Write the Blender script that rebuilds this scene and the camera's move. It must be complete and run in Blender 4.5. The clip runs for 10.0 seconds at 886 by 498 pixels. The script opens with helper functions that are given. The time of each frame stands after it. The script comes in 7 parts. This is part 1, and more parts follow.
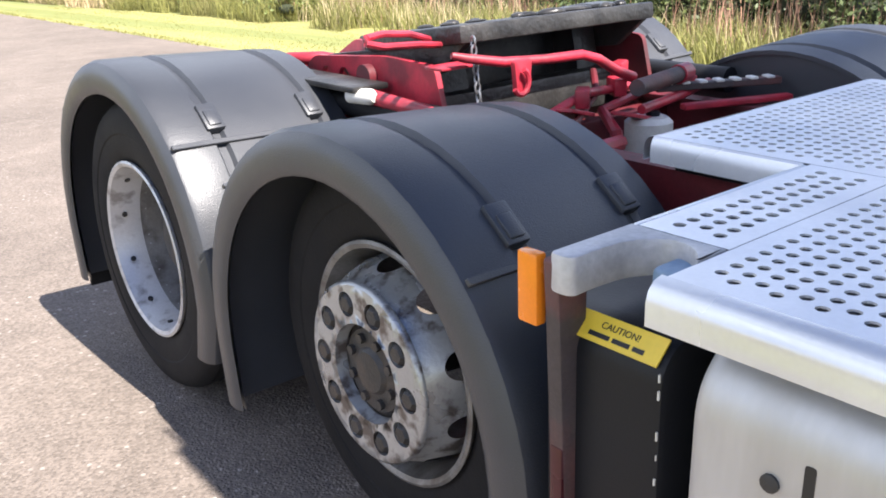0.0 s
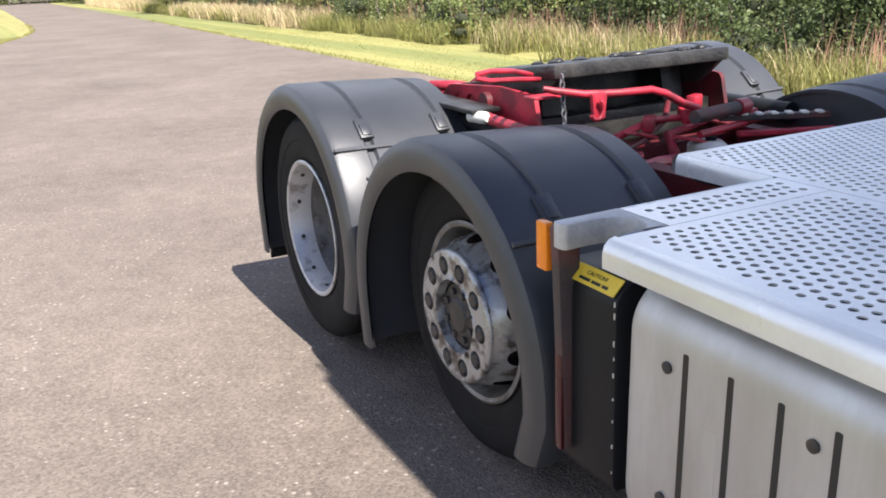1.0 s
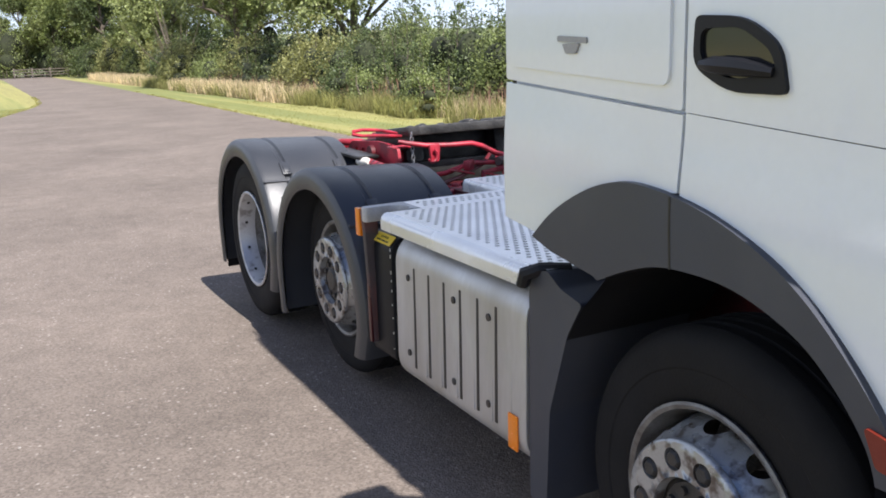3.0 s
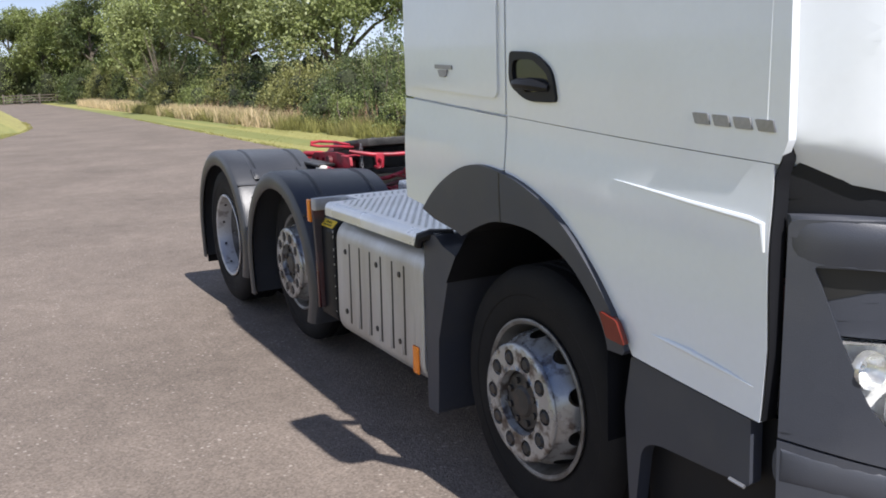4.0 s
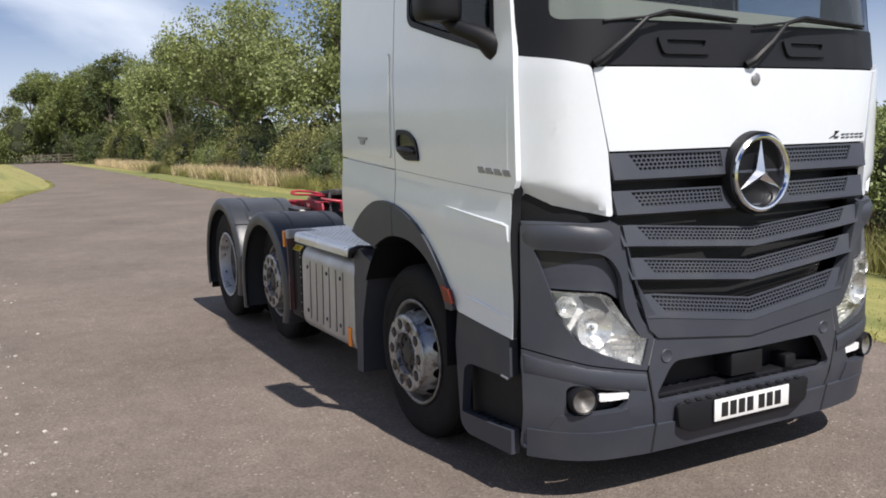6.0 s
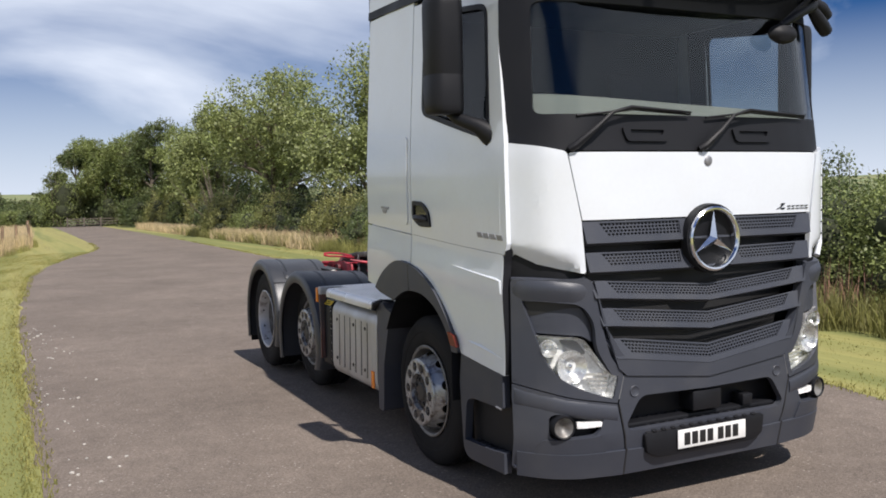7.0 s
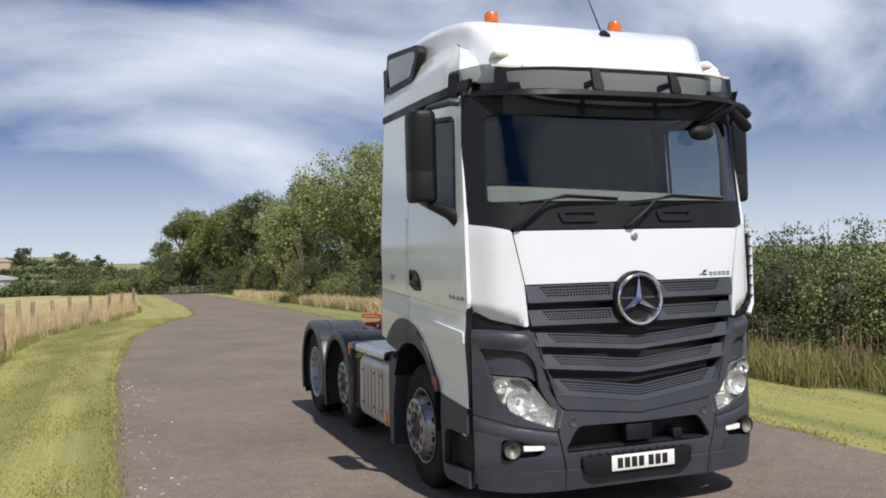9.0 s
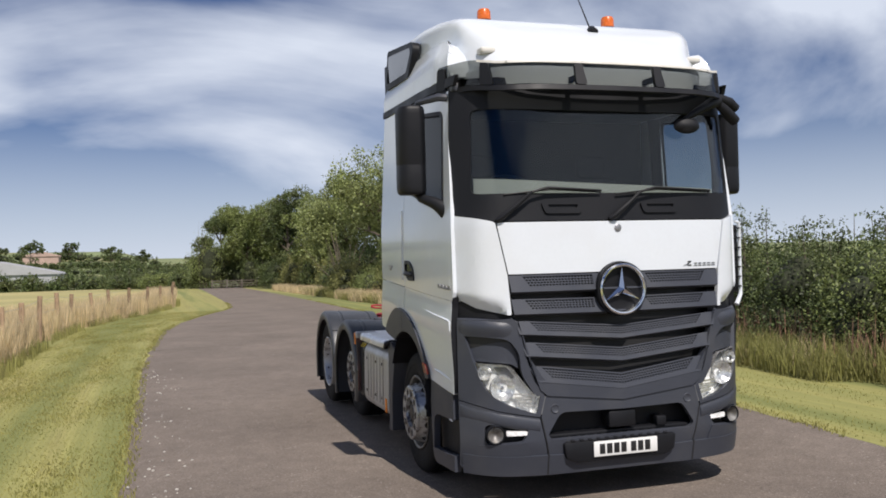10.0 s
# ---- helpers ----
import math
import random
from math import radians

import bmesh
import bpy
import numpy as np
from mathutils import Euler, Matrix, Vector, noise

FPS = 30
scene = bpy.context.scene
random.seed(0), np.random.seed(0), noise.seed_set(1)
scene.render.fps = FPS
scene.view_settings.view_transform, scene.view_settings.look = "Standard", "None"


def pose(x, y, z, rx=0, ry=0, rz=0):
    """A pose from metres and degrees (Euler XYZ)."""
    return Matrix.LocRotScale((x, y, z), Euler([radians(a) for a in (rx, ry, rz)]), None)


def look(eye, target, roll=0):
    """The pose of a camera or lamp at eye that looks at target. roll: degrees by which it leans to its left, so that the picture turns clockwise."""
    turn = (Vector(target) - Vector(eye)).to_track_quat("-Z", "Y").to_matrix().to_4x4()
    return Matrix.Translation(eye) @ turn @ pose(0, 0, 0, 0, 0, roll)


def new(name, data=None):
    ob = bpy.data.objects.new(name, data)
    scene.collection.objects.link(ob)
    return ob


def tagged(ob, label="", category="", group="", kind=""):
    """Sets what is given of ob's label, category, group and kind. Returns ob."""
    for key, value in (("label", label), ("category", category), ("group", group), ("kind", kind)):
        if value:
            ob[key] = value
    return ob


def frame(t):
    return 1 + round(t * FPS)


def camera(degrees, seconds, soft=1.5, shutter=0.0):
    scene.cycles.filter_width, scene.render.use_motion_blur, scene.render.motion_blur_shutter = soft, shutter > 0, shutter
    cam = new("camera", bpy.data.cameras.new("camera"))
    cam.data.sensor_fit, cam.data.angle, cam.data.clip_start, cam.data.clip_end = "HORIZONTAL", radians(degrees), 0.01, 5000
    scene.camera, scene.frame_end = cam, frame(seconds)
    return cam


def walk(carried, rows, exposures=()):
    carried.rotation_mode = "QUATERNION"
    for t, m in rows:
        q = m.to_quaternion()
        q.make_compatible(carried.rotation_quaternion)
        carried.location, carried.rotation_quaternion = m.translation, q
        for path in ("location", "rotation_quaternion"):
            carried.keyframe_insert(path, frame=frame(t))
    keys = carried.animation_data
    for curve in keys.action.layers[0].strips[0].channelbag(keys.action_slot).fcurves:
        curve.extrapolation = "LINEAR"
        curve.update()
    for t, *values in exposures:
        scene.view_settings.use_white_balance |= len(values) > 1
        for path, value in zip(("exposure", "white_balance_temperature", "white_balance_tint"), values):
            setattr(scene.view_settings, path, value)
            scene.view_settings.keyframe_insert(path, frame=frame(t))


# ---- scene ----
cam = camera(52.85, 10.0, soft=1.8)
PATH = [
    (0, (-2.196, 1.152, 1.516), (-1.02, 2.621, 0.84), -2.26),
    (0.5, (-2.344, 0.757, 1.575), (-1.371, 2.377, 0.921), -2.44),
    (1, (-2.442, 0.36, 1.652), (-1.566, 2.047, 1.031), -2.41),
    (1.5, (-2.536, -0.032, 1.71), (-1.669, 1.675, 1.132), -2.4),
    (2, (-2.577, -0.48, 1.725), (-1.699, 1.234, 1.186), -2.35),
    (3.5, (-2.868, -2.02, 1.76), (-1.939, -0.303, 1.329), -1.65),
    (4, (-2.98, -2.556, 1.744), (-2.035, -0.841, 1.338), -1.64),
    (4.5, (-3.07, -3.074, 1.749), (-2.118, -1.359, 1.361), -1.46),
    (5, (-3.188, -3.534, 1.778), (-2.23, -1.818, 1.406), -1.43),
    (5.5, (-3.278, -4.008, 1.777), (-2.324, -2.282, 1.444), -1.4),
    (7, (-3.691, -5.319, 1.831), (-2.807, -3.53, 1.705), -1.2),
    (7.5, (-3.738, -5.736, 1.837), (-2.896, -3.923, 1.769), -1.34),
    (8, (-3.67, -6.151, 1.847), (-2.871, -4.318, 1.824), -1.55),
    (8.5, (-3.635, -6.556, 1.833), (-2.883, -4.703, 1.842), -1.49),
    (9, (-3.531, -6.891, 1.841), (-2.835, -5.016, 1.869), -1.6),
    (9.5, (-3.367, -7.109, 1.812), (-2.729, -5.214, 1.844), -1.61),
    (10, (-3.233, -7.208, 1.795), (-2.623, -5.303, 1.815), -1.5),
]
walk(cam, [(t, look(eye, target, roll)) for t, eye, target, roll in PATH], [(0, 1.62, 6540, 12), (0.5, 1.50, 6540, 12), (1, 1.20, 6560, 12), (1.5, 1.05, 6580, 12), (2, 0.86, 6560, 12), (3.5, 0.78, 6280, 12), (4, 0.49, 6320, 12), (4.5, 0.24, 6400, 12), (5, 0.17, 6480, 12), (5.5, 0.19, 6530, 12), (7, 0.12, 6600, 12), (7.5, 0.02, 6600, 12), (8.5, 0.05, 6620, 12), (10, -0.07, 6640, 12)])

# ---- light ----
SUN_EL, SUN_AZ = 53.0, 176.0  # azimuth: 180 is towards -y
sun_way = Vector((math.sin(radians(SUN_AZ)) * math.cos(radians(SUN_EL)), math.cos(radians(SUN_AZ)) * math.cos(radians(SUN_EL)), math.sin(radians(SUN_EL))))
sun = new("sun", bpy.data.lights.new("sun", "SUN"))
sun.data.energy, sun.data.angle, sun.data.color = 5.0, radians(0.5), (1.0, 0.955, 0.90)
sun.matrix_world = look(sun_way * 60, (0, 0, 0))

world = bpy.data.worlds.new("sky")
scene.world = world
world.use_nodes = True
wn, wl = world.node_tree.nodes, world.node_tree.links
wn.clear()
w_out, w_bg, w_sky = wn.new("ShaderNodeOutputWorld"), wn.new("ShaderNodeBackground"), wn.new("ShaderNodeTexSky")
w_sky.sky_type, w_sky.sun_disc = "NISHITA", False
w_sky.sun_elevation, w_sky.sun_rotation = radians(SUN_EL), radians(SUN_AZ)
w_sky.air_density, w_sky.dust_density, w_sky.ozone_density = 1.0, 0.3, 4.0
w_co, w_map = wn.new("ShaderNodeTexCoord"), wn.new("ShaderNodeMapping")
w_map.inputs["Scale"].default_value = (1.0, 1.4, 2.6)
w_map.inputs["Rotation"].default_value = (0.0, radians(22), radians(20))
w_n1, w_n2 = wn.new("ShaderNodeTexNoise"), wn.new("ShaderNodeTexNoise")
w_n1.inputs["Scale"].default_value, w_n1.inputs["Detail"].default_value = 1.5, 7
w_n1.inputs["Roughness"].default_value, w_n1.inputs["Distortion"].default_value = 0.50, 0.6
w_n2.inputs["Scale"].default_value, w_n2.inputs["Detail"].default_value = 6.0, 5
w_r1 = wn.new("ShaderNodeMapRange")
w_r1.inputs["From Min"].default_value, w_r1.inputs["From Max"].default_value = 0.555, 0.76
w_mul = wn.new("ShaderNodeMath")
w_mul.operation = "MULTIPLY_ADD"
w_mul.inputs[1].default_value = 0.12
w_sep = wn.new("ShaderNodeSeparateXYZ")
w_low = wn.new("ShaderNodeMapRange")
w_low.inputs["From Min"].default_value, w_low.inputs["From Max"].default_value = 0.0, 0.18
w_low.inputs["To Min"].default_value, w_low.inputs["To Max"].default_value = 0.90, 0.0
w_max = wn.new("ShaderNodeMath")
w_max.operation = "MAXIMUM"
w_mix = wn.new("ShaderNodeMix")
w_mix.data_type = "RGBA"
w_mix.inputs["B"].default_value = (23.8, 26.5, 31.0, 1)
wl.new(w_co.outputs["Generated"], w_map.inputs["Vector"])
wl.new(w_map.outputs["Vector"], w_n1.inputs["Vector"])
wl.new(w_map.outputs["Vector"], w_n2.inputs["Vector"])
wl.new(w_n2.outputs["Fac"], w_mul.inputs[0])
wl.new(w_n1.outputs["Fac"], w_mul.inputs[2])
wl.new(w_co.outputs["Generated"], w_sep.inputs["Vector"])
# broad banks of cloud to the east and the west, their upper edges climbing away from a clear gap
w_tilt, w_under = wn.new("ShaderNodeMath"), wn.new("ShaderNodeMath")
w_tilt.operation, w_under.operation = "MULTIPLY_ADD", "SUBTRACT"
w_tilt.inputs[1].default_value, w_tilt.inputs[2].default_value = 0.42, 0.165
# folded over: the unseen west bank is added to brighten the lorry's side
w_shift, w_fold = wn.new("ShaderNodeMath"), wn.new("ShaderNodeMath")
w_shift.operation, w_fold.operation = "ADD", "ABSOLUTE"
w_shift.inputs[1].default_value = 0.12
w_b1, w_b2, w_bank, w_cover = wn.new("ShaderNodeMapRange"), wn.new("ShaderNodeMapRange"), wn.new("ShaderNodeMath"), wn.new("ShaderNodeMath")
w_b1.interpolation_type = w_b2.interpolation_type = "SMOOTHSTEP"
w_b1.inputs["From Min"].default_value, w_b1.inputs["From Max"].default_value = -0.06, 0.05
w_b2.inputs["From Min"].default_value, w_b2.inputs["From Max"].default_value = 0.05, 0.13
w_bank.operation, w_cover.operation = "MULTIPLY", "MULTIPLY_ADD"
w_cover.inputs[1].default_value = 0.125
wl.new(w_sep.outputs["X"], w_shift.inputs[0])
wl.new(w_shift.outputs["Value"], w_fold.inputs[0])
wl.new(w_fold.outputs["Value"], w_tilt.inputs[0])
wl.new(w_tilt.outputs["Value"], w_under.inputs[0])
wl.new(w_sep.outputs["Z"], w_under.inputs[1])
wl.new(w_under.outputs["Value"], w_b1.inputs["Value"])
wl.new(w_sep.outputs["Z"], w_b2.inputs["Value"])
wl.new(w_b1.outputs["Result"], w_bank.inputs[0])
wl.new(w_b2.outputs["Result"], w_bank.inputs[1])
# and a higher, unseen bank over the north, added to brighten deck and mudguards
w_b3, w_b4, w_north, w_banks = wn.new("ShaderNodeMapRange"), wn.new("ShaderNodeMapRange"), wn.new("ShaderNodeMath"), wn.new("ShaderNodeMath")
w_b3.interpolation_type = w_b4.interpolation_type = "SMOOTHSTEP"
w_b3.inputs["From Min"].default_value, w_b3.inputs["From Max"].default_value = 0.32, 0.42
w_b4.inputs["From Min"].default_value, w_b4.inputs["From Max"].default_value = -0.05, 0.40
w_north.operation, w_banks.operation = "MULTIPLY", "MAXIMUM"
wl.new(w_sep.outputs["Z"], w_b3.inputs["Value"])
wl.new(w_sep.outputs["Y"], w_b4.inputs["Value"])
wl.new(w_b3.outputs["Result"], w_north.inputs[0])
wl.new(w_b4.outputs["Result"], w_north.inputs[1])
wl.new(w_bank.outputs["Value"], w_banks.inputs[0])
wl.new(w_north.outputs["Value"], w_banks.inputs[1])
wl.new(w_banks.outputs["Value"], w_cover.inputs[0])
wl.new(w_mul.outputs["Value"], w_cover.inputs[2])
wl.new(w_cover.outputs["Value"], w_r1.inputs["Value"])
wl.new(w_sep.outputs["Z"], w_low.inputs["Value"])
# fewer clouds towards the zenith
w_high, w_thin = wn.new("ShaderNodeMapRange"), wn.new("ShaderNodeMath")
w_high.inputs["From Min"].default_value, w_high.inputs["From Max"].default_value = 0.70, 0.92
w_high.inputs["To Min"].default_value, w_high.inputs["To Max"].default_value = 1.0, 0.15
w_thin.operation = "MULTIPLY"
wl.new(w_sep.outputs["Z"], w_high.inputs["Value"])
wl.new(w_r1.outputs["Result"], w_thin.inputs[0])
wl.new(w_high.outputs["Result"], w_thin.inputs[1])
wl.new(w_thin.outputs["Value"], w_max.inputs[0])
wl.new(w_low.outputs["Result"], w_max.inputs[1])
wl.new(w_max.outputs["Value"], w_mix.inputs["Factor"])
w_deep = wn.new("ShaderNodeVectorMath")
w_deep.operation = "MULTIPLY"
w_deep.inputs[1].default_value = (0.45, 0.95, 1.70)
wl.new(w_sky.outputs["Color"], w_deep.inputs[0])
wl.new(w_deep.outputs["Vector"], w_mix.inputs["A"])
wl.new(w_mix.outputs["Result"], w_bg.inputs["Color"])
w_bg.inputs["Strength"].default_value = 0.030
wl.new(w_bg.outputs["Background"], w_out.inputs["Surface"])


# ---- materials ----
def mat(name, base, rough=0.5, metal=0.0, var=0.15, scale=3.0, fine=90.0, bump=0.15, tint=None, tint_amount=0.0, tint_scale=6.0, tint_sharp=0.12, tint_mid=0.58, coat=0.0, rvar=0.1, spec=0.5, stretch=(1, 1, 1), by_piece=0.0, by_island=0.0, through_light=None):
    m = bpy.data.materials.new(name)
    m.use_nodes = True
    n, l = m.node_tree.nodes, m.node_tree.links
    b = n["Principled BSDF"]
    co, mp = n.new("ShaderNodeTexCoord"), n.new("ShaderNodeMapping")
    mp.inputs["Scale"].default_value = stretch
    l.new(co.outputs["Object"], mp.inputs["Vector"])

    def noise_at(s, detail=4.0):
        t = n.new("ShaderNodeTexNoise")
        t.inputs["Scale"].default_value, t.inputs["Detail"].default_value = s, detail
        l.new(mp.outputs["Vector"], t.inputs["Vector"])
        return t.outputs["Fac"]

    def math_node(op, a, bb):
        t = n.new("ShaderNodeMath")
        t.operation = op
        for i, v in enumerate((a, bb)):
            if isinstance(v, (int, float)):
                t.inputs[i].default_value = v
            else:
                l.new(v, t.inputs[i])
        return t.outputs["Value"]

    n1, n2 = noise_at(scale), noise_at(fine, 2.0)
    total = math_node("ADD", math_node("MULTIPLY", n1, 0.65), math_node("MULTIPLY", n2, 0.35))
    if by_piece:
        oi = n.new("ShaderNodeObjectInfo")
        total = math_node("ADD", total, math_node("MULTIPLY", math_node("SUBTRACT", oi.outputs["Random"], 0.5), by_piece))
    if by_island:
        ge = n.new("ShaderNodeNewGeometry")
        total = math_node("ADD", total, math_node("MULTIPLY", math_node("SUBTRACT", ge.outputs["Random Per Island"], 0.5), by_island))
    rng = n.new("ShaderNodeMapRange")
    rng.inputs["From Min"].default_value, rng.inputs["From Max"].default_value = 0.3, 0.7
    rng.inputs["To Min"].default_value, rng.inputs["To Max"].default_value = 1 - var, 1 + var
    rng.clamp = False
    l.new(total, rng.inputs["Value"])
    sc = n.new("ShaderNodeVectorMath")
    sc.operation = "SCALE"
    sc.inputs[0].default_value = base
    l.new(rng.outputs["Result"], sc.inputs["Scale"])
    colour = sc.outputs["Vector"]
    if tint is not None:
        tn = n.new("ShaderNodeMapRange")
        tn.inputs["From Min"].default_value, tn.inputs["From Max"].default_value = tint_mid - tint_sharp, tint_mid + tint_sharp
        tn.inputs["To Max"].default_value = tint_amount
        l.new(noise_at(tint_scale, 6.0), tn.inputs["Value"])
        mx = n.new("ShaderNodeMix")
        mx.data_type = "RGBA"
        l.new(tn.outputs["Result"], mx.inputs["Factor"])
        l.new(colour, mx.inputs["A"])
        mx.inputs["B"].default_value = (*tint, 1)
        colour = mx.outputs["Result"]
    l.new(colour, b.inputs["Base Color"])
    rr = n.new("ShaderNodeMapRange")
    rr.inputs["From Min"].default_value, rr.inputs["From Max"].default_value = 0.3, 0.7
    rr.inputs["To Min"].default_value, rr.inputs["To Max"].default_value = max(0.02, rough - rvar), min(1, rough + rvar)
    l.new(n1, rr.inputs["Value"])
    l.new(rr.outputs["Result"], b.inputs["Roughness"])
    b.inputs["Metallic"].default_value = metal
    b.inputs["Specular IOR Level"].default_value = spec
    if coat:
        b.inputs["Coat Weight"].default_value, b.inputs["Coat Roughness"].default_value = coat, 0.06
    if bump:
        bp = n.new("ShaderNodeBump")
        bp.inputs["Strength"].default_value, bp.inputs["Distance"].default_value = bump, 0.004
        l.new(n2, bp.inputs["Height"])
        l.new(bp.outputs["Normal"], b.inputs["Normal"])
    if through_light is not None:
        tr, add = n.new("ShaderNodeBsdfTranslucent"), n.new("ShaderNodeMixShader")
        l.new(colour, tr.inputs["Color"])
        add.inputs["Fac"].default_value = through_light
        l.new(b.outputs["BSDF"], add.inputs[1])
        l.new(tr.outputs["BSDF"], add.inputs[2])
        l.new(add.outputs["Shader"], n["Material Output"].inputs["Surface"])
    return m


def pane_mat(name, tint=(0.72, 0.76, 0.78), gloss=0.85):
    """Thin glazing: a tinted clear pane with the gloss of glass."""
    m = bpy.data.materials.new(name)
    m.use_nodes = True
    n, l = m.node_tree.nodes, m.node_tree.links
    n.remove(n["Principled BSDF"])
    tr, gl, mx, fr, pw, ml = n.new("ShaderNodeBsdfTransparent"), n.new("ShaderNodeBsdfGlossy"), n.new("ShaderNodeMixShader"), n.new("ShaderNodeLayerWeight"), n.new("ShaderNodeMath"), n.new("ShaderNodeMath")
    tr.inputs["Color"].default_value = (*tint, 1)
    gl.inputs["Roughness"].default_value = 0.02
    fr.inputs["Blend"].default_value = 0.5
    pw.operation, pw.inputs[1].default_value = "POWER", 4.0
    ml.operation, ml.inputs[1].default_value, ml.inputs[2].default_value = "MULTIPLY_ADD", gloss, 0.035
    l.new(fr.outputs["Facing"], pw.inputs[0])
    l.new(pw.outputs["Value"], ml.inputs[0])
    l.new(ml.outputs["Value"], mx.inputs["Fac"])
    l.new(tr.outputs["BSDF"], mx.inputs[1])
    l.new(gl.outputs["BSDF"], mx.inputs[2])
    l.new(mx.outputs["Shader"], n["Material Output"].inputs["Surface"])
    return m


M_WHITE = mat("white_paint", (0.725, 0.765, 0.81), 0.22, var=0.03, scale=1.2, fine=40, bump=0.0, coat=0.8, rvar=0.05, tint=(0.55, 0.52, 0.46), tint_amount=0.12, tint_scale=2.5)
M_SIDE = M_WHITE
M_GREY = mat("grey_moulded_plastic", (0.042, 0.047, 0.062), 0.5, var=0.10, scale=2.0, fine=300, bump=0.12, rvar=0.07, tint=(0.10, 0.10, 0.10), tint_amount=0.25, tint_scale=3)
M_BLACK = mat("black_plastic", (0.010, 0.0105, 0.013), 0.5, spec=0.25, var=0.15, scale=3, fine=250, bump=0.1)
M_GLOSSBLACK = mat("gloss_black_trim", (0.012, 0.012, 0.014), 0.16, var=0.1, scale=3, fine=60, bump=0.0, coat=0.5)
M_GUARD = mat("mudguard_plastic", (0.034, 0.037, 0.044), 0.42, spec=0.6, var=0.14, scale=2.5, fine=260, bump=0.2, rvar=0.08, tint=(0.095, 0.095, 0.098), tint_amount=0.3, tint_scale=2.2, tint_sharp=0.2)
M_TYRE = mat("tyre_rubber", (0.009, 0.009, 0.010), 0.8, spec=0.2, var=0.2, scale=4, fine=120, bump=0.3, tint=(0.028, 0.026, 0.025), tint_amount=0.3, tint_scale=5, tint_sharp=0.2)
M_RIM = mat("painted_steel_rim", (0.38, 0.39, 0.40), 0.34, metal=0.55, var=0.12, scale=6, fine=120, bump=0.15, tint=(0.07, 0.05, 0.04), tint_amount=0.85, tint_scale=22, tint_sharp=0.07)
M_ALLOY = mat("clean_alloy_rim", (0.50, 0.50, 0.51), 0.42, metal=0.35, var=0.12, scale=6, fine=120, bump=0.12, tint=(0.16, 0.14, 0.13), tint_amount=0.7, tint_scale=18, tint_sharp=0.08, tint_mid=0.60)
M_HUB = mat("grimy_hub_steel", (0.040, 0.039, 0.039), 0.55, metal=0.3, var=0.3, scale=12, fine=160, bump=0.4, tint=(0.11, 0.08, 0.06), tint_amount=0.5, tint_scale=14)
M_ALU = mat("brushed_aluminium", (0.50, 0.50, 0.50), 0.42, metal=0.5, var=0.10, scale=2.5, fine=60, bump=0.08, stretch=(1, 1, 0.25), tint=(0.33, 0.31, 0.28), tint_amount=0.7, tint_scale=5, tint_sharp=0.15, tint_mid=0.55)
M_DECK = mat("perforated_aluminium", (0.90, 0.89, 0.875), 0.40, metal=0.55, var=0.08, scale=3, fine=80, bump=0.08, tint=(0.55, 0.54, 0.53), tint_amount=0.35, tint_scale=5, tint_sharp=0.2)
M_EDGE = mat("folded_aluminium_edge", (0.74, 0.75, 0.77), 0.30, metal=0.45, var=0.08, scale=3, fine=80, bump=0.06, tint=(0.50, 0.49, 0.48), tint_amount=0.4, tint_scale=5, tint_sharp=0.2)
M_HOOK = mat("weathered_grey_casting", (0.46, 0.46, 0.47), 0.5, metal=0.2, var=0.2, scale=8, fine=90, bump=0.3, tint=(0.14, 0.13, 0.13), tint_amount=0.5, tint_scale=9)
M_CHROME = mat("chrome", (0.75, 0.76, 0.78), 0.1, metal=1.0, var=0.04, bump=0.0)
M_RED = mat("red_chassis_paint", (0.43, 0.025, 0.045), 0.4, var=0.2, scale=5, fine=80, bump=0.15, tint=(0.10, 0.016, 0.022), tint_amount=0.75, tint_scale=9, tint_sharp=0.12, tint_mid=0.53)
# dirt, and on the coupling's far and lower parts also painted-in shade
M_DARKRED = mat("dirty_shaded_red_chassis", (0.13, 0.012, 0.018), 0.55, var=0.3, scale=5, fine=80, bump=0.2, tint=(0.03, 0.02, 0.02), tint_amount=0.8, tint_scale=6, tint_sharp=0.2)
M_GREASE = mat("greasy_cast_iron", (0.017, 0.0165, 0.0165), 0.42, metal=0.2, var=0.4, scale=9, fine=60, bump=0.8, tint=(0.10, 0.095, 0.09), tint_amount=0.7, tint_scale=7, tint_sharp=0.2)
M_AMBER = mat("amber_lens", (0.85, 0.24, 0.015), 0.22, var=0.1, scale=20, fine=200, bump=0.1)
M_BEACON = mat("orange_beacon_lens", (0.62, 0.13, 0.02), 0.25, var=0.15, scale=25, fine=200, bump=0.1)
M_AMBERDARK = mat("dark_amber_lens", (0.17, 0.024, 0.014), 0.2, var=0.15, scale=20, fine=200, bump=0.1)
M_REDLENS = mat("red_lens", (0.055, 0.008, 0.012), 0.25, var=0.1, bump=0.0)
M_YELLOW = mat("yellow_sticker", (0.80, 0.56, 0.05), 0.45, var=0.08, scale=9, bump=0.05, tint=(0.45, 0.32, 0.06), tint_amount=0.4, tint_scale=9)
# print and dark joints, and the painted shade in gaps and holes
M_INK = mat("ink_and_gap_black", (0.015, 0.015, 0.016), 0.5, var=0.05, bump=0.0)
M_BLUE = mat("faded_blue_plastic", (0.20, 0.30, 0.42), 0.5, var=0.15, scale=12, bump=0.2)
M_PLATE = mat("white_plate", (0.80, 0.80, 0.78), 0.35, var=0.03, bump=0.0)
